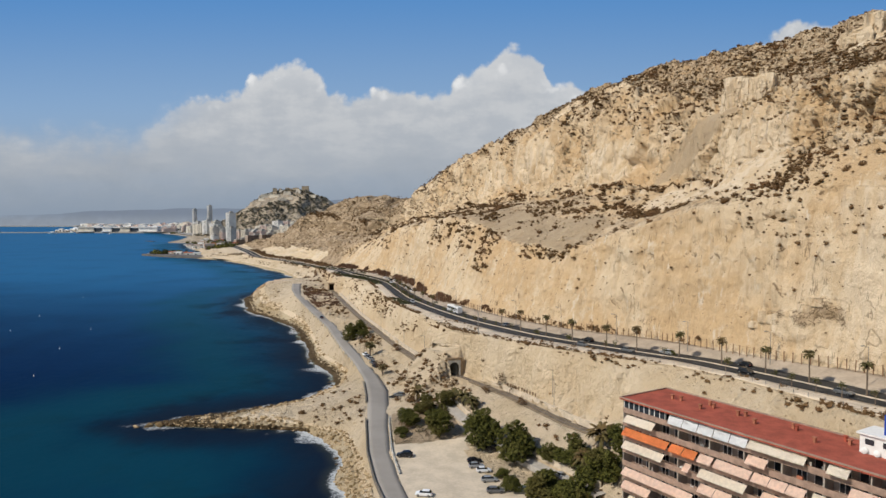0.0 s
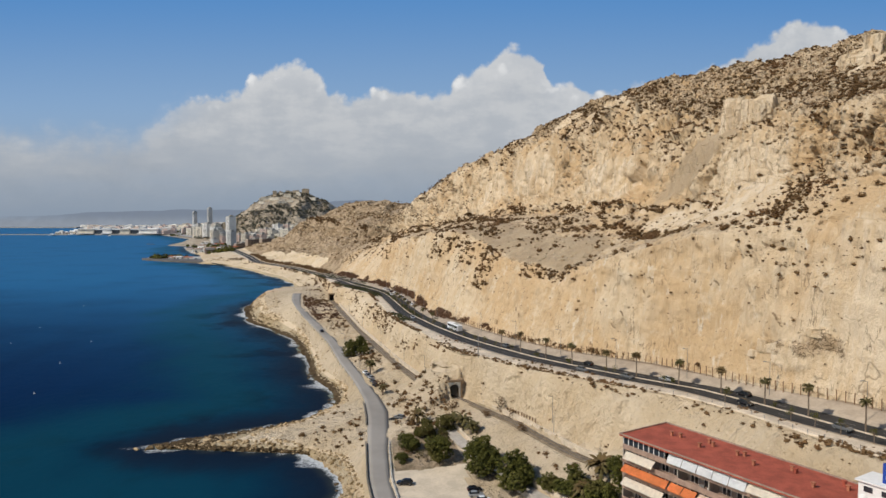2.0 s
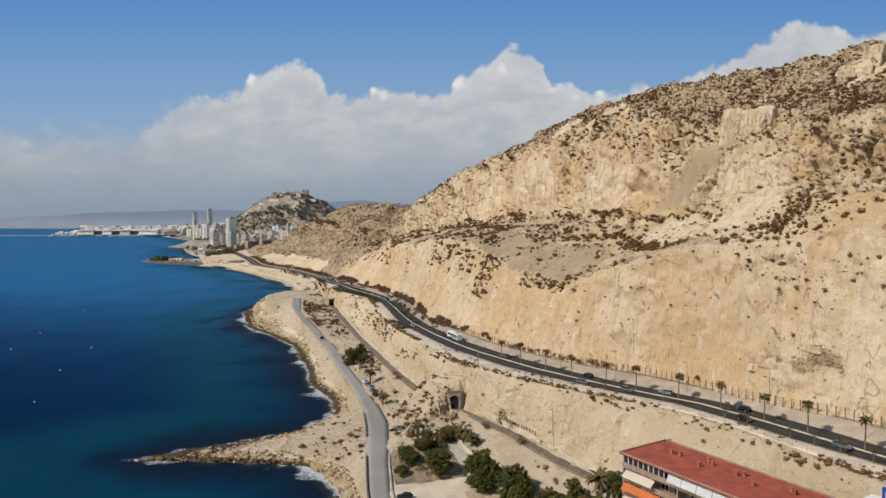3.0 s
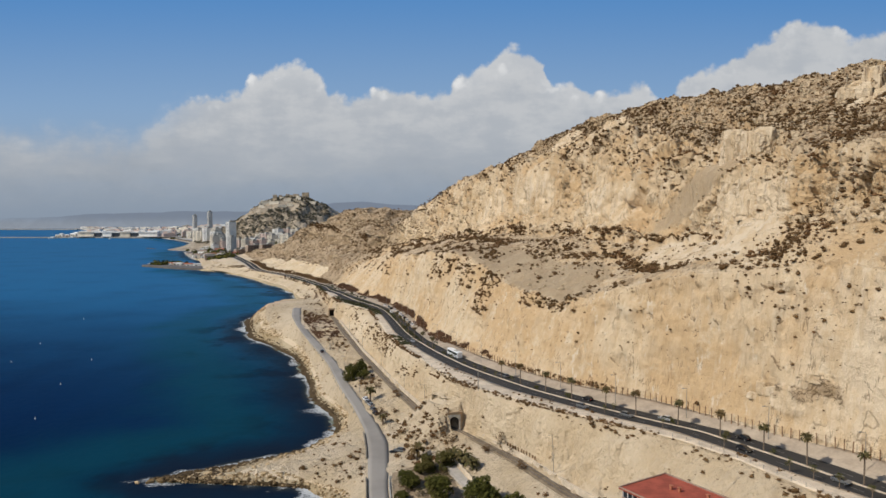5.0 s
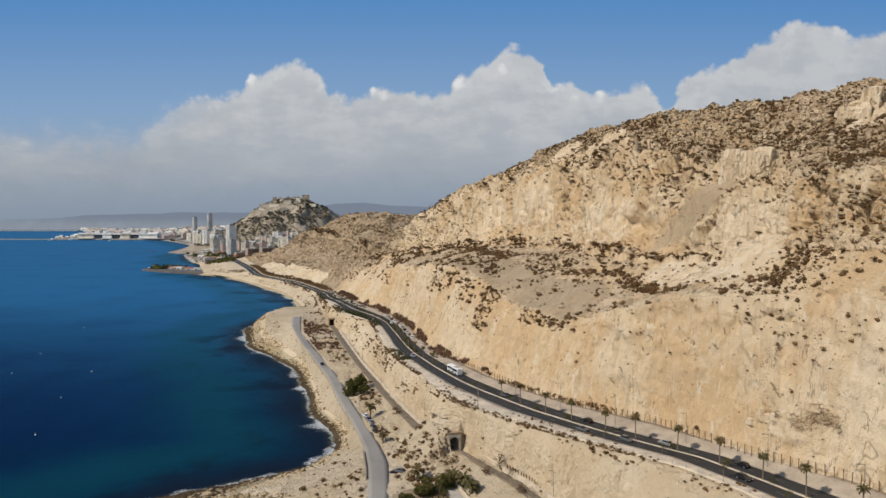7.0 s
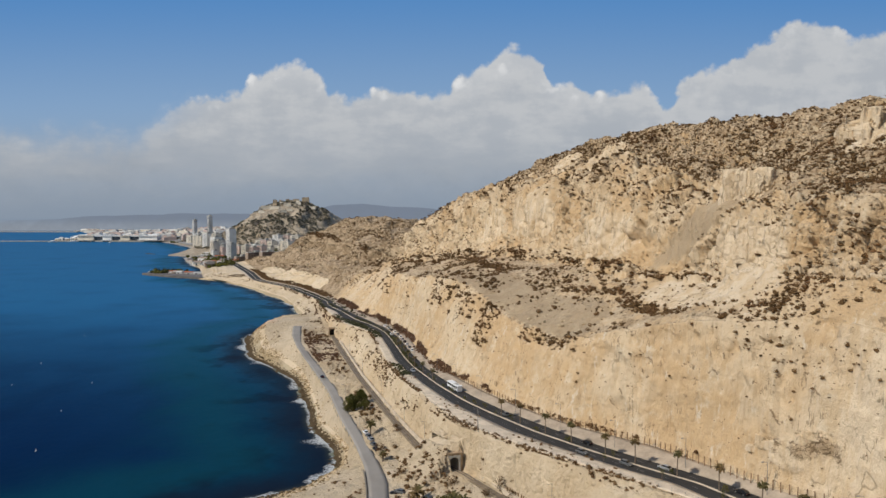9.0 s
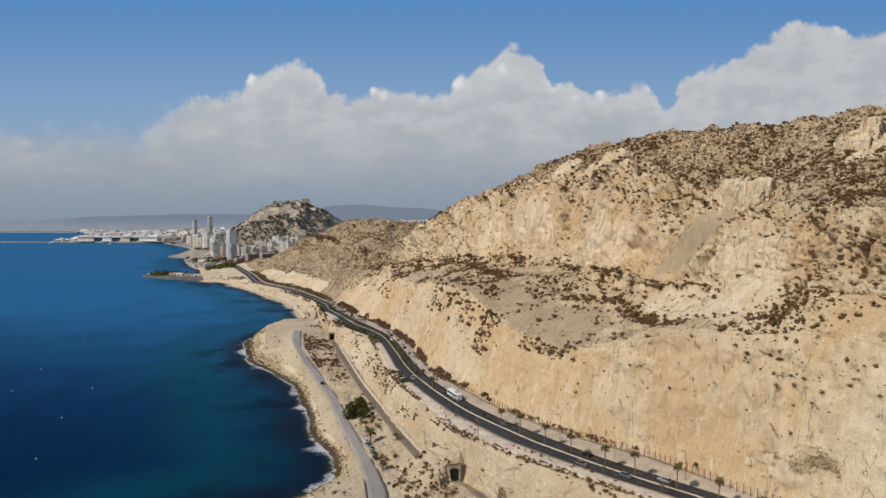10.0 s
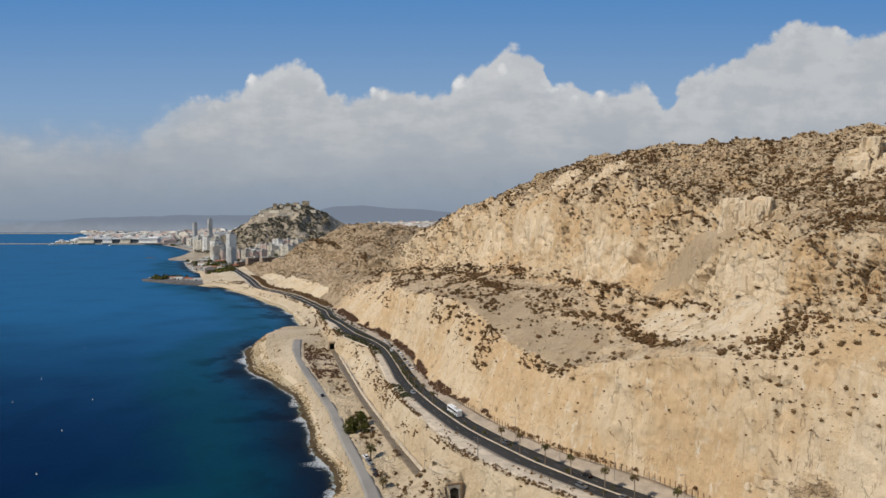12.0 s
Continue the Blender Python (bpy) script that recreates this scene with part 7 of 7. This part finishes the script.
    bm = bmesh.new()
    box(bm, (8, 5, 3.2), pose(49, 10.6, H + 0.29))
    box(bm, (8.8, 5.8, 0.3), pose(49, 10.6, H + 3.45))
    stair = part("stair_house", bm, M_FRAME, root, "white stair house on the roof")
    for x in (46.6, 49.4):
        bm = bmesh.new()
        box(bm, (1.4, 0.1, 0.9), pose(x, 8.04, H + 1.9))
        part("window", bm, M_GLASS, stair)
    for x in (46.0, 48.0):
        bm = bmesh.new()
        bmesh.ops.create_cone(bm, cap_ends=True, segments=16, radius1=0.55, radius2=0.2, depth=0.22, matrix=pose(x, 7.5, H + 0.9, 70, 0, 15))
        tube(bm, (x, 7.6, H + 0.25), (x, 7.6, H + 0.9), 0.05, 0.05, 6)
        part("satellite_dish", bm, M_FRAME, root, "small white satellite dish")
    bm = bmesh.new()
    box(bm, (2.6, 0.3, 3.4), pose(49.5, 9.4, H + 3.75))
    sign = part("sign_panel", bm, plain("blue_sign", (0.015, 0.05, 0.28)), root, "blue sign panel")
    bm = bmesh.new()
    for x in (48.9, 50.1):
        box(bm, (0.25, 0.04, 2.0), pose(x, 9.22, H + 4.4))
    box(bm, (1.0, 0.04, 0.25), pose(49.5, 9.22, H + 6.2))
    part("sign_mark", bm, M_WHITE, sign)
    # things along the balconies
    for k in range(7):
        z = H - (k + 1) * ST + 0.2
        for i in range(9):
            bm = bmesh.new()
            x = rg.uniform(1, 56)
            box(bm, (rg.uniform(0.5, 1.2), 0.4, rg.uniform(0.8, 1.5)), pose(x, rg.uniform(0.5, 1.2), z), 0.85)
            part("balcony_clutter", bm, rg.choice([M_FRAME, M_FLATWALL, M_TILE, M_GALV]), root)


flats()


# ---------------------------------------------------------------- trees and palms
TUFTS = [tuft for tuft in (shrub_shape(300 + i, 30, 0.62) for i in range(5))]


def clump_mesh(centres, sizes, seed):
    r = np.random.default_rng(seed)
    V, F, n = [], [], 0
    for c, s in zip(centres, sizes):
        v, f = TUFTS[r.integers(0, len(TUFTS))]
        a = r.random() * 6.28
        q = np.stack([v[:, 0] * math.cos(a) - v[:, 1] * math.sin(a), v[:, 0] * math.sin(a) + v[:, 1] * math.cos(a), v[:, 2] - 0.3], 1) * s + c
        V.append(q)
        F.append(f + n)
        n += len(v)
    return np.concatenate(V), np.concatenate(F)


def broad_tree(name, x, y, wide, high, label, mat=None, seed=0, z=None, clumps=110, cat="tree", trunk=0.12, group=""):
    """Trunk and limbs under a crown of many small tufts, thin in places."""
    r = np.random.default_rng(seed)
    root = new(name)
    root.location = (x, y, (ground_z(x, y) if z is None else z) - 0.15)
    tagged(root, label, cat, group=group)
    bm = bmesh.new()
    h0 = high * trunk
    tube(bm, (0, 0, 0), (0.1, 0.05, h0), 0.045 * high * 0.6, 0.03 * high * 0.6, 8)
    part("trunk", bm, M_BARK, root)
    lobes = []
    for i in range(9):
        a = i * 2.4 + r.random()
        d = wide * 0.33 * (0.35 + 0.65 * r.random())
        lobes.append(np.array([math.cos(a) * d, math.sin(a) * d, h0 + (high - h0) * (0.05 + 0.68 * r.random())]))
        bm = bmesh.new()
        tube(bm, (0.05, 0.02, h0 * 0.9), lobes[-1], 0.016 * high * 0.6, 0.006 * high, 6)
        part("limb", bm, M_BARK, root)
    lobes.append(np.array([0, 0, high * 0.78]))
    C, S = [], []
    for i in range(clumps * (6 if clumps > 60 else 3)):
        l = lobes[r.integers(0, len(lobes))]
        d = r.normal(size=3)
        d /= np.linalg.norm(d)
        c = l + d * np.array([wide * 0.24, wide * 0.24, (high - h0) * 0.24]) * (0.55 + 0.5 * r.random())
        c[2] = max(c[2], h0 * 0.35)
        C.append(c)
        S.append(wide * (0.030 + 0.034 * r.random()))
    V, F = clump_mesh(C, S, seed)
    raw("crown", V, F, mat or M_PINE, root, smooth=False)
    return root


def frond_mesh(count, length, droop, seed, upright=0.3, width=0.34):
    """A head of arching leaves, each a keeled blade with a ragged edge."""
    r = np.random.default_rng(seed)
    V, F = [], []
    for i in range(count):
        a = i * 2.399 + r.random() * 0.4
        up = math.radians(r.uniform(-40, 75)) * (1 - upright) + upright * 0.9
        L = length * r.uniform(0.8, 1.1)
        d = np.array([math.cos(a), math.sin(a), 0])
        side = np.array([-math.sin(a), math.cos(a), 0])
        p = np.zeros(3)
        prev = None
        steps = 7
        for s in range(steps + 1):
            f = s / steps
            ang = up - droop * f * f
            p = p + (d * math.cos(ang) + np.array([0, 0, math.sin(ang)])) * L / steps
            w = width * length * 0.5 * math.sin(math.pi * min(1, 0.12 + f * 0.88)) ** 0.6 * (1 if s % 2 else 0.55)
            k = len(V)
            V += [p - side * w - np.array([0, 0, w * 0.45]), p, p + side * w - np.array([0, 0, w * 0.45])]
            if prev is not None:
                F += [(prev, prev + 1, k + 1, k), (prev + 1, prev + 2, k + 2, k + 1)]
            prev = k
    return np.array(V), np.array(F)


def palm(x, y, z, high, spread, label, seed=0, group="", fat=1.0, droop=1.5, count=34, name="palm_tree"):
    root = new(name)
    root.location = (x, y, z - 0.15)
    tagged(root, label, "palm tree", group=group)
    bm = bmesh.new()
    r = random.Random(seed)
    bend = r.uniform(-0.25, 0.25)
    n = 8
    for i in range(n):
        f, g = i / n, (i + 1) / n
        tube(bm, (bend * f * f, 0, high * f), (bend * g * g, 0, high * g + 0.02), fat * (0.26 - 0.08 * f), fat * (0.23 - 0.08 * f), 8)
    part("trunk", bm, M_BARK, root)
    V, F = frond_mesh(count, spread, droop, seed)
    V = V + np.array([bend, 0, high])
    raw("crown", V, F, M_PALM, root, smooth=False)
    bm = bmesh.new()
    for i in range(10):
        a = i * 0.63
        tube(bm, (bend + 0.1 * math.cos(a), 0.1 * math.sin(a), high + 0.1), (bend + 0.5 * math.cos(a), 0.5 * math.sin(a), high - spread * 0.45), 0.12, 0.05, 5)
    part("dead_skirt", bm, plain("dead_fronds", (0.20, 0.14, 0.08), vary=0.25) if "dead_fronds" not in bpy.data.materials else bpy.data.materials["dead_fronds"], root, "dry brown hanging fronds")
    return root


# palms in the middle of the avenue
AVE = np.array([[at("asph_l", y)[0] * 0.5 + at("asph_r", y)[0] * 0.5, y, at("asph_l", y)[1] * 0.5 + at("asph_r", y)[1] * 0.5] for y in np.arange(100, 430, 0.5)])
for i, bearing in enumerate((104, 138, 184, 231, 291, 346, 421, 497, 577, 655, 758)):
    k = int(np.argmin(np.abs(AVE[:, 0] / AVE[:, 1] * 1207.2 - bearing)))
    x, y, z = AVE[k]
    palm(x, y, z + 0.2, 6.2 + 0.9 * ((i * 7) % 4) / 3, 1.75, "slim fan palm with a brown skirt in the avenue median", 40 + i, "avenue palms", 0.8, 1.9, 40)
for i in range(7):
    k = int(40 + np.searchsorted(AVE[:, 1], 300) + i * 30) % len(AVE)
    x, y, z = AVE[min(k, len(AVE) - 1)]
    palm(x, y, z + 0.2, 5.2, 1.7, "slim fan palm with a brown skirt in the avenue median", 60 + i, "avenue palms", 0.8, 1.9, 32)
for i, y in enumerate((168, 181, 196, 212, 228, 241, 254, 263, 270, 277, 285, 297, 306, 318, 327, 341, 352, 368, 380, 397, 411, 430)):
    x = at("asph_l", y)[0] * 0.5 + at("asph_r", y)[0] * 0.5
    broad_tree("median_bush", x, y, 1.9 + 1.3 * ((i * 5) % 7) / 6, 1.7 + 1.1 * ((i * 3) % 5) / 4, "rounded green bush in the avenue median", seed=80 + i, z=at("asph_l", y)[1] + 0.3, clumps=40, cat="bush", trunk=0.2, group="median bushes")

# small clipped trees on the seaward side of the avenue
KERB = np.array([[at("asph_l", y)[0] - 1.0, y, at("asph_l", y)[1]] for y in np.arange(110, 260, 0.5)])
for i, bearing in enumerate((290, 395, 505, 624, 666, 715, 774, 820)):
    k = int(np.argmin(np.abs(KERB[:, 0] / KERB[:, 1] * 1207.2 - bearing)))
    x, y, z = KERB[k]
    broad_tree("street_tree", x, y, 2.3, 3.6 + 0.5 * (i % 3) / 2, "small round-headed green street tree on the promenade", seed=90 + i, z=z + 0.3, clumps=34, trunk=0.5, group="promenade trees")

# trees round the parking ground
for i, (x, y, w, h, lab) in enumerate(((-11, 211, 7.5, 6.0, "dusty olive-green tree beside the parking ground"), (-1.5, 201, 10, 8.5, "bright green pine beside the parking ground"), (0.5, 219, 7, 6.0, "small green pine on the bank"),
                                       (-5.5, 219, 7.5, 6.5, "low green tree by the road"), (11.6, 194.5, 13, 10.5, "broad yellow-green pine by the parked cars"), (19.8, 183, 12, 12.5, "tall dark green pine by the drive"), (33.5, 172, 10, 8, "dusty green garden tree"),
                                       (24, 163, 10, 6.5, "low green garden tree"), (38, 162, 12, 8.5, "dense dark garden tree beside the flats"), (31, 158, 11, 7, "dense green garden tree"), (-12.5, 204, 5, 3.2, "low dry bush by the kerb"),
                                       (17, 167, 6, 4, "low green bush beside the parked cars"), (15.5, 175, 4.5, 3.0, "low reddish bush by the parked cars"), (44, 166, 8, 8, "green tree beside the flats"), (28, 178, 7, 5, "low dusty green garden tree"))):
    broad_tree("tree" if h > 5 else "bush", x, y, w, h, lab, seed=100 + i, clumps=int(60 + 9 * w), z=ground_z(x, y))
for i, (x, y, w, h) in enumerate(((-44.5, 329, 9.5, 9), (-40.8, 336, 8, 8.5), (-38.5, 326, 6, 5))):
    broad_tree("tree", x, y, w, h, "rounded dark green tree beside the coast road", seed=130 + i, clumps=120)
for i, (x, y, w, h) in enumerate(((-26, 277.6, 5, 3.6), (-13.7, 256, 6, 4.2), (-20, 290, 5, 3.2), (-30, 310, 4, 3), (3, 236, 4.5, 3.5), (14, 222, 4, 3), (24, 206, 4, 3), (19, 224, 4.5, 5.2), (22.5, 219, 3.5, 3.5))):
    broad_tree("bush", x, y, w, h, "round brown-green bush on the sandy bank", seed=150 + i, clumps=45, mat=M_SCRUB, cat="bush", trunk=0.12, group="bank bushes")
for i in range(16):
    x, y = rg.uniform(-14, 2), rg.uniform(199, 222)
    broad_tree("bush", x, y, rg.uniform(2.2, 4.2), rg.uniform(1.4, 2.6), "dusty olive-brown bush beside the parking ground", seed=210 + i, clumps=26, mat=M_PALM if i % 2 else M_SCRUB, cat="bush", trunk=0.1, group="dusty bushes")
for i, (x, y, h, s) in enumerate(((-8.8, 228.7, 4.0, 3.4), (6.6, 219, 3.0, 3.2), (9.5, 215, 2.4, 3.0), (3.5, 222, 2.8, 3.0), (40, 171, 4.5, 4.2), (35.5, 168, 3.2, 3.6), (27, 168, 3.0, 3.0), (-31.9, 295.5, 5.2, 3.0), (-24, 268, 3.2, 2.2))):
    palm(x, y, ground_z(x, y), h, s, "squat date palm with dusty arching fronds", 170 + i, "date palms", 1.5, 1.7, 46, "date_palm")

# trees in the distant town
spots = []
for cx, cy, rx, ry, n in ((-545, 1570, 16, 16, 26), (-1090, 2920, 50, 120, 150), (-500, 1500, 60, 80, 60), (-470, 1340, 40, 60, 30), (-585, 1680, 40, 60, 36), (-470, 1400, 30, 40, 24), (-520, 1240, 14, 10, 10), (-1000, 2600, 70, 60, 40), (-500, 1255, 40, 12, 14), (-430, 1330, 30, 60, 40), (-400, 1480, 60, 60, 60), (-520, 1245, 12, 8, 8)):
    for _ in range(n):
        x, y = cx + rg.gauss(0, rx * 0.5), cy + rg.gauss(0, ry * 0.5)
        if x > at("shore", y)[0] + 6 or cy < 1260:
            spots.append((x, y, max(ground_z(x, y), 2.5)))
strew("town_trees", SHRUBS, np.array(spots), 3 + 4 * RNG.random(len(spots)), M_PINE, "dark green trees between the houses of the town", "trees", 1.1)


# ---------------------------------------------------------------- vehicles
M_TYRE = plain("tyre_rubber", (0.02, 0.02, 0.02))
M_CARGLASS = plain("car_glass", (0.015, 0.018, 0.022), rough=0.08, spec=0.7)
PAINT = {"black": plain("black_car_paint", (0.012, 0.012, 0.014), rough=0.25, spec=0.6), "white": plain("white_car_paint", (0.72, 0.73, 0.74), rough=0.3, spec=0.5, vary=0.04), "silver": plain("silver_car_paint", (0.36, 0.37, 0.38), rough=0.3, metal=0.4, vary=0.05),
         "grey": plain("grey_car_paint", (0.14, 0.145, 0.15), rough=0.3, metal=0.3, vary=0.05), "red": plain("red_car_paint", (0.30, 0.02, 0.02), rough=0.3, spec=0.5)}
M_LENS = plain("headlight_lens", (0.6, 0.6, 0.58), rough=0.15)


def sweep_body(bm, sections, half):
    """A car body lofted along its length: x, sill, belt height, share of the width."""
    rings = []
    for x, z0, z1, w in sections:
        y = half * w
        rings.append([bm.verts.new((x, s * y * k, z)) for s, k, z in ((-1, 0.92, z0), (-1, 1, z0 + (z1 - z0) * 0.45), (-1, 0.93, z1 - 0.02), (-1, 0.6, z1 + 0.02), (1, 0.6, z1 + 0.02), (1, 0.93, z1 - 0.02), (1, 1, z0 + (z1 - z0) * 0.45), (1, 0.92, z0))])
    for a, b in zip(rings, rings[1:]):
        for i in range(8):
            bm.faces.new((a[i], b[i], b[(i + 1) % 8], a[(i + 1) % 8]))
    bm.faces.new(rings[0])
    bm.faces.new(rings[-1][::-1])
    bmesh.ops.recalc_face_normals(bm, faces=bm.faces)


def car(paint, label, tall=1.0, length=4.3):
    root = new("car")
    tagged(root, label, "car", group="cars")
    s = length / 4.3
    bm = bmesh.new()
    sweep_body(bm, [(-2.12 * s, 0.45, 0.75 * tall, 0.85), (-2.0 * s, 0.25, 0.92 * tall, 0.96), (-1.2 * s, 0.22, 0.96 * tall, 1), (0.8 * s, 0.22, 0.94 * tall, 1), (1.5 * s, 0.22, 0.86 * tall, 0.98), (2.05 * s, 0.26, 0.68 * tall, 0.9), (2.14 * s, 0.38, 0.58 * tall, 0.8)], 0.88)
    part("body", bm, paint, root)
    bm = bmesh.new()
    sweep_body(bm, [(-1.95 * s, 0.88 * tall, 0.98 * tall, 0.80), (-1.45 * s, 0.88 * tall, 1.38 * tall, 0.76), (0.25 * s, 0.88 * tall, 1.42 * tall, 0.76), (1.05 * s, 0.86 * tall, 0.95 * tall, 0.82)], 0.9)
    part("cabin_glass", bm, M_CARGLASS, root, "dark tinted glass")
    bm = bmesh.new()
    sweep_body(bm, [(-1.42 * s, 1.36 * tall, 1.45 * tall, 0.70), (-1.0 * s, 1.38 * tall, 1.49 * tall, 0.72), (0.2 * s, 1.38 * tall, 1.48 * tall, 0.70), (0.32 * s, 1.36 * tall, 1.42 * tall, 0.68)], 0.9)
    part("roof", bm, paint, root)
    for x in (-1.3 * s, 1.32 * s):
        for y in (-0.8, 0.8):
            bm = bmesh.new()
            tube(bm, (x, y - 0.11, 0.31), (x, y + 0.11, 0.31), 0.31, 0.31, 14)
            w = part("wheel", bm, M_TYRE, root)
            bm = bmesh.new()
            e = 0.115 if y > 0 else -0.115
            tube(bm, (x, y, 0.31), (x, y + e, 0.31), 0.19, 0.17, 10)
            part("rim", bm, M_GALV, w)
    for y in (-0.55, 0.55):
        bm = bmesh.new()
        box(bm, (0.1, 0.34, 0.14), pose(2.06 * s, y, 0.55 * tall))
        part("headlight", bm, M_LENS, root)
        bm = bmesh.new()
        box(bm, (0.1, 0.3, 0.16), pose(-2.08 * s, y, 0.66 * tall))
        part("tail_light", bm, PAINT["red"], root)
    return root


CARS = {}


def put_car(kind, x, y, z, deg, label, tall=1.0, length=4.3):
    key = (kind, tall, length, label)
    m = pose(x, y, z + 0.02, 0, 0, deg)
    if key not in CARS:
        CARS[key] = car(PAINT[kind], label, tall, length)
        CARS[key].matrix_basis = m
    else:
        copy_thing(CARS[key], m)


for kind, x, y, deg, lab, tall, ln in (("black", -10.8, 189.3, 176, "black off-road car parked at the edge of the sandy lot", 1.15, 4.7), ("black", 8.7, 185.2, 10, "black car parked in a row on the sandy lot", 1, 4.2), ("silver", 9.0, 182.2, 8, "silver car parked in a row on the sandy lot", 1, 4.2),
                                       ("white", 10.9, 179.4, 6, "white car parked in a row on the sandy lot", 1, 4.0), ("silver", 12.0, 173.2, 4, "silver car parked on the sandy lot", 1, 4.4), ("grey", 13.0, 166, 4, "dark grey car parked on the sandy lot", 1.05, 4.5),
                                       ("white", -4.7, 164.5, 170, "white car parked on the sandy lot near the road", 1, 4.3), ("white", 27, 173, -30, "white car parked on the drive by the garden", 1, 4.2), ("silver", 30.2, 170.2, -35, "silver car parked on the drive by the garden", 1, 4.2),
                                       ("black", 14.6, 190.6, 12, "dark van parked under the pines", 1.4, 5.0), ("white", 15.5, 193.4, 12, "white van parked under the pines", 1.5, 4.6)):
    put_car(kind, x, y, ground_z(x, y), deg, lab, tall, ln)
put_car("black", -17.2, 240.5, at("road_r", 240)[1] + 0.1, 150, "black car parked at the roadside", 1, 4.3)
put_car("grey", -15.4, 238.2, ground_z(-15.4, 238.2) + 0.1, 150, "grey car parked at the roadside", 1, 4.3)
for i, y in enumerate((280, 284.5, 289, 294, 299, 333)):
    put_car(("black", "grey", "silver", "grey", "white", "black")[i], at("road_r", y)[0] + 1.3, y, ground_z(at("road_r", y)[0] + 1.3, y) + 0.1, 118, "car parked on the verge of the coast road", 1, 4.3)
put_car("black", at("road_l", 395)[0] + 2.2, 395, at("road_l", 395)[1] + 0.05, 112, "black car on the coast road", 1, 4.3)
for kind, y, f in (("grey", 216, 0.12), ("silver", 201, 0.75), ("black", 171, 0.2), ("black", 226, 0.8), ("grey", 262, 0.7), ("silver", 340, 0.2), ("grey", 149, 0.3), ("black", 181, 0.8), ("white", 455, 0.75), ("grey", 205, 0.3)):
    x = at("asph_l", y)[0] * (1 - f) + at("asph_r", y)[0] * f
    x2 = at("asph_l", y + 2)[0] * (1 - f) + at("asph_r", y + 2)[0] * f
    put_car(kind, x, y, at("asph_l", y)[1] + 0.06, math.degrees(math.atan2(2, x2 - x)) + (180 if f < 0.5 else 0), f"{kind} car on the avenue", 1, 4.3)
for i in range(11):
    y = 395 + i * 9.5
    x, z = at("asph_r", y)
    x2 = at("asph_r", y + 2)[0]
    put_car(("white", "grey", "white", "black", "silver")[i % 5], x + 1.2, y, z + 0.22, math.degrees(math.atan2(2, x2 - x)), "car parked on the footway below the cliff", 1, 4.2)


def bus():
    y, f = 303, 0.78
    x = at("asph_l", y)[0] * (1 - f) + at("asph_r", y)[0] * f
    x2 = at("asph_l", y + 2)[0] * (1 - f) + at("asph_r", y + 2)[0] * f
    root = new("bus")
    root.matrix_basis = pose(x, y, at("asph_l", y)[1] + 0.07, 0, 0, math.degrees(math.atan2(2, x2 - x)))
    tagged(root, "white single-deck city bus on the avenue", "bus")
    bm = bmesh.new()
    sweep_body(bm, [(-5.9, 0.4, 2.9, 0.97), (-5.6, 0.35, 3.05, 1), (5.5, 0.35, 3.05, 1), (5.9, 0.45, 2.85, 0.96)], 1.25)
    part("body", bm, PAINT["white"], root)
    for yy in (-1.252, 1.252):
        for i in range(7):
            bm = bmesh.new()
            box(bm, (1.4, 0.03, 0.95), pose(-4.7 + i * 1.55, yy * 0.99, 1.55))
            part("window", bm, M_CARGLASS, root)
        for xx in (-3.8, 3.6):
            bm = bmesh.new()
            tube(bm, (xx, yy - 0.12, 0.48), (xx, yy + 0.02, 0.48), 0.48, 0.48, 14)
            part("wheel", bm, M_TYRE, root)
    bm = bmesh.new()
    box(bm, (0.04, 2.1, 1.4), pose(5.88, 0, 1.3))
    part("windscreen", bm, M_CARGLASS, root)
    bm = bmesh.new()
    box(bm, (3.0, 1.7, 0.3), pose(-2.5, 0, 3.03), 0.9)
    part("roof_unit", bm, M_CONC, root)


bus()

# drive and garden wall by the flats
M_DRIVE = plain("pale_drive", (0.42, 0.38, 0.33), vary=0.15, scale=0.5)


def drive():
    pts = [(1.7, 221), (6.7, 209.5), (14, 196), (20.8, 185), (27, 174.5), (32, 166), (38, 156)]
    P = []
    for (x, y), (x2, y2) in zip(pts, pts[1:]):
        for i in range(8):
            f = i / 8
            a = math.atan2(y2 - y, x2 - x)
            cx, cy = x + (x2 - x) * f, y + (y2 - y) * f
            z = max(ground_z(cx - 1.6, cy), ground_z(cx + 1.6, cy), ground_z(cx, cy)) + 0.15
            for s in (-1.8, -1.8, 0, 1.8, 1.8):
                P.append((cx + math.sin(a) * s, cy - math.cos(a) * s, z))
            P[-5] = (P[-5][0], P[-5][1], z - 1.5)
            P[-1] = (P[-1][0], P[-1][1], z - 1.5)
    ob = raw("drive", P, lattice(len(P) // 5, 5), M_DRIVE, smooth=False)
    tagged(ob, "narrow pale paved drive between the trees", "drive", kind="structure")
    wall = []
    for (x, y), (x2, y2) in zip(pts, pts[1:]):
        a = math.atan2(y2 - y, x2 - x)
        n = max(2, int(math.hypot(x2 - x, y2 - y) / 3))
        for i in range(n):
            f = i / n
            cx, cy = x + (x2 - x) * f - math.sin(a) * 2.2, y + (y2 - y) * f + math.cos(a) * 2.2
            wall.append((cx, cy, ground_z(cx, cy), a))
    low_wall("garden_wall", wall, 1.3, 0.3, M_PAVE, "low pale garden wall along the drive")


drive()
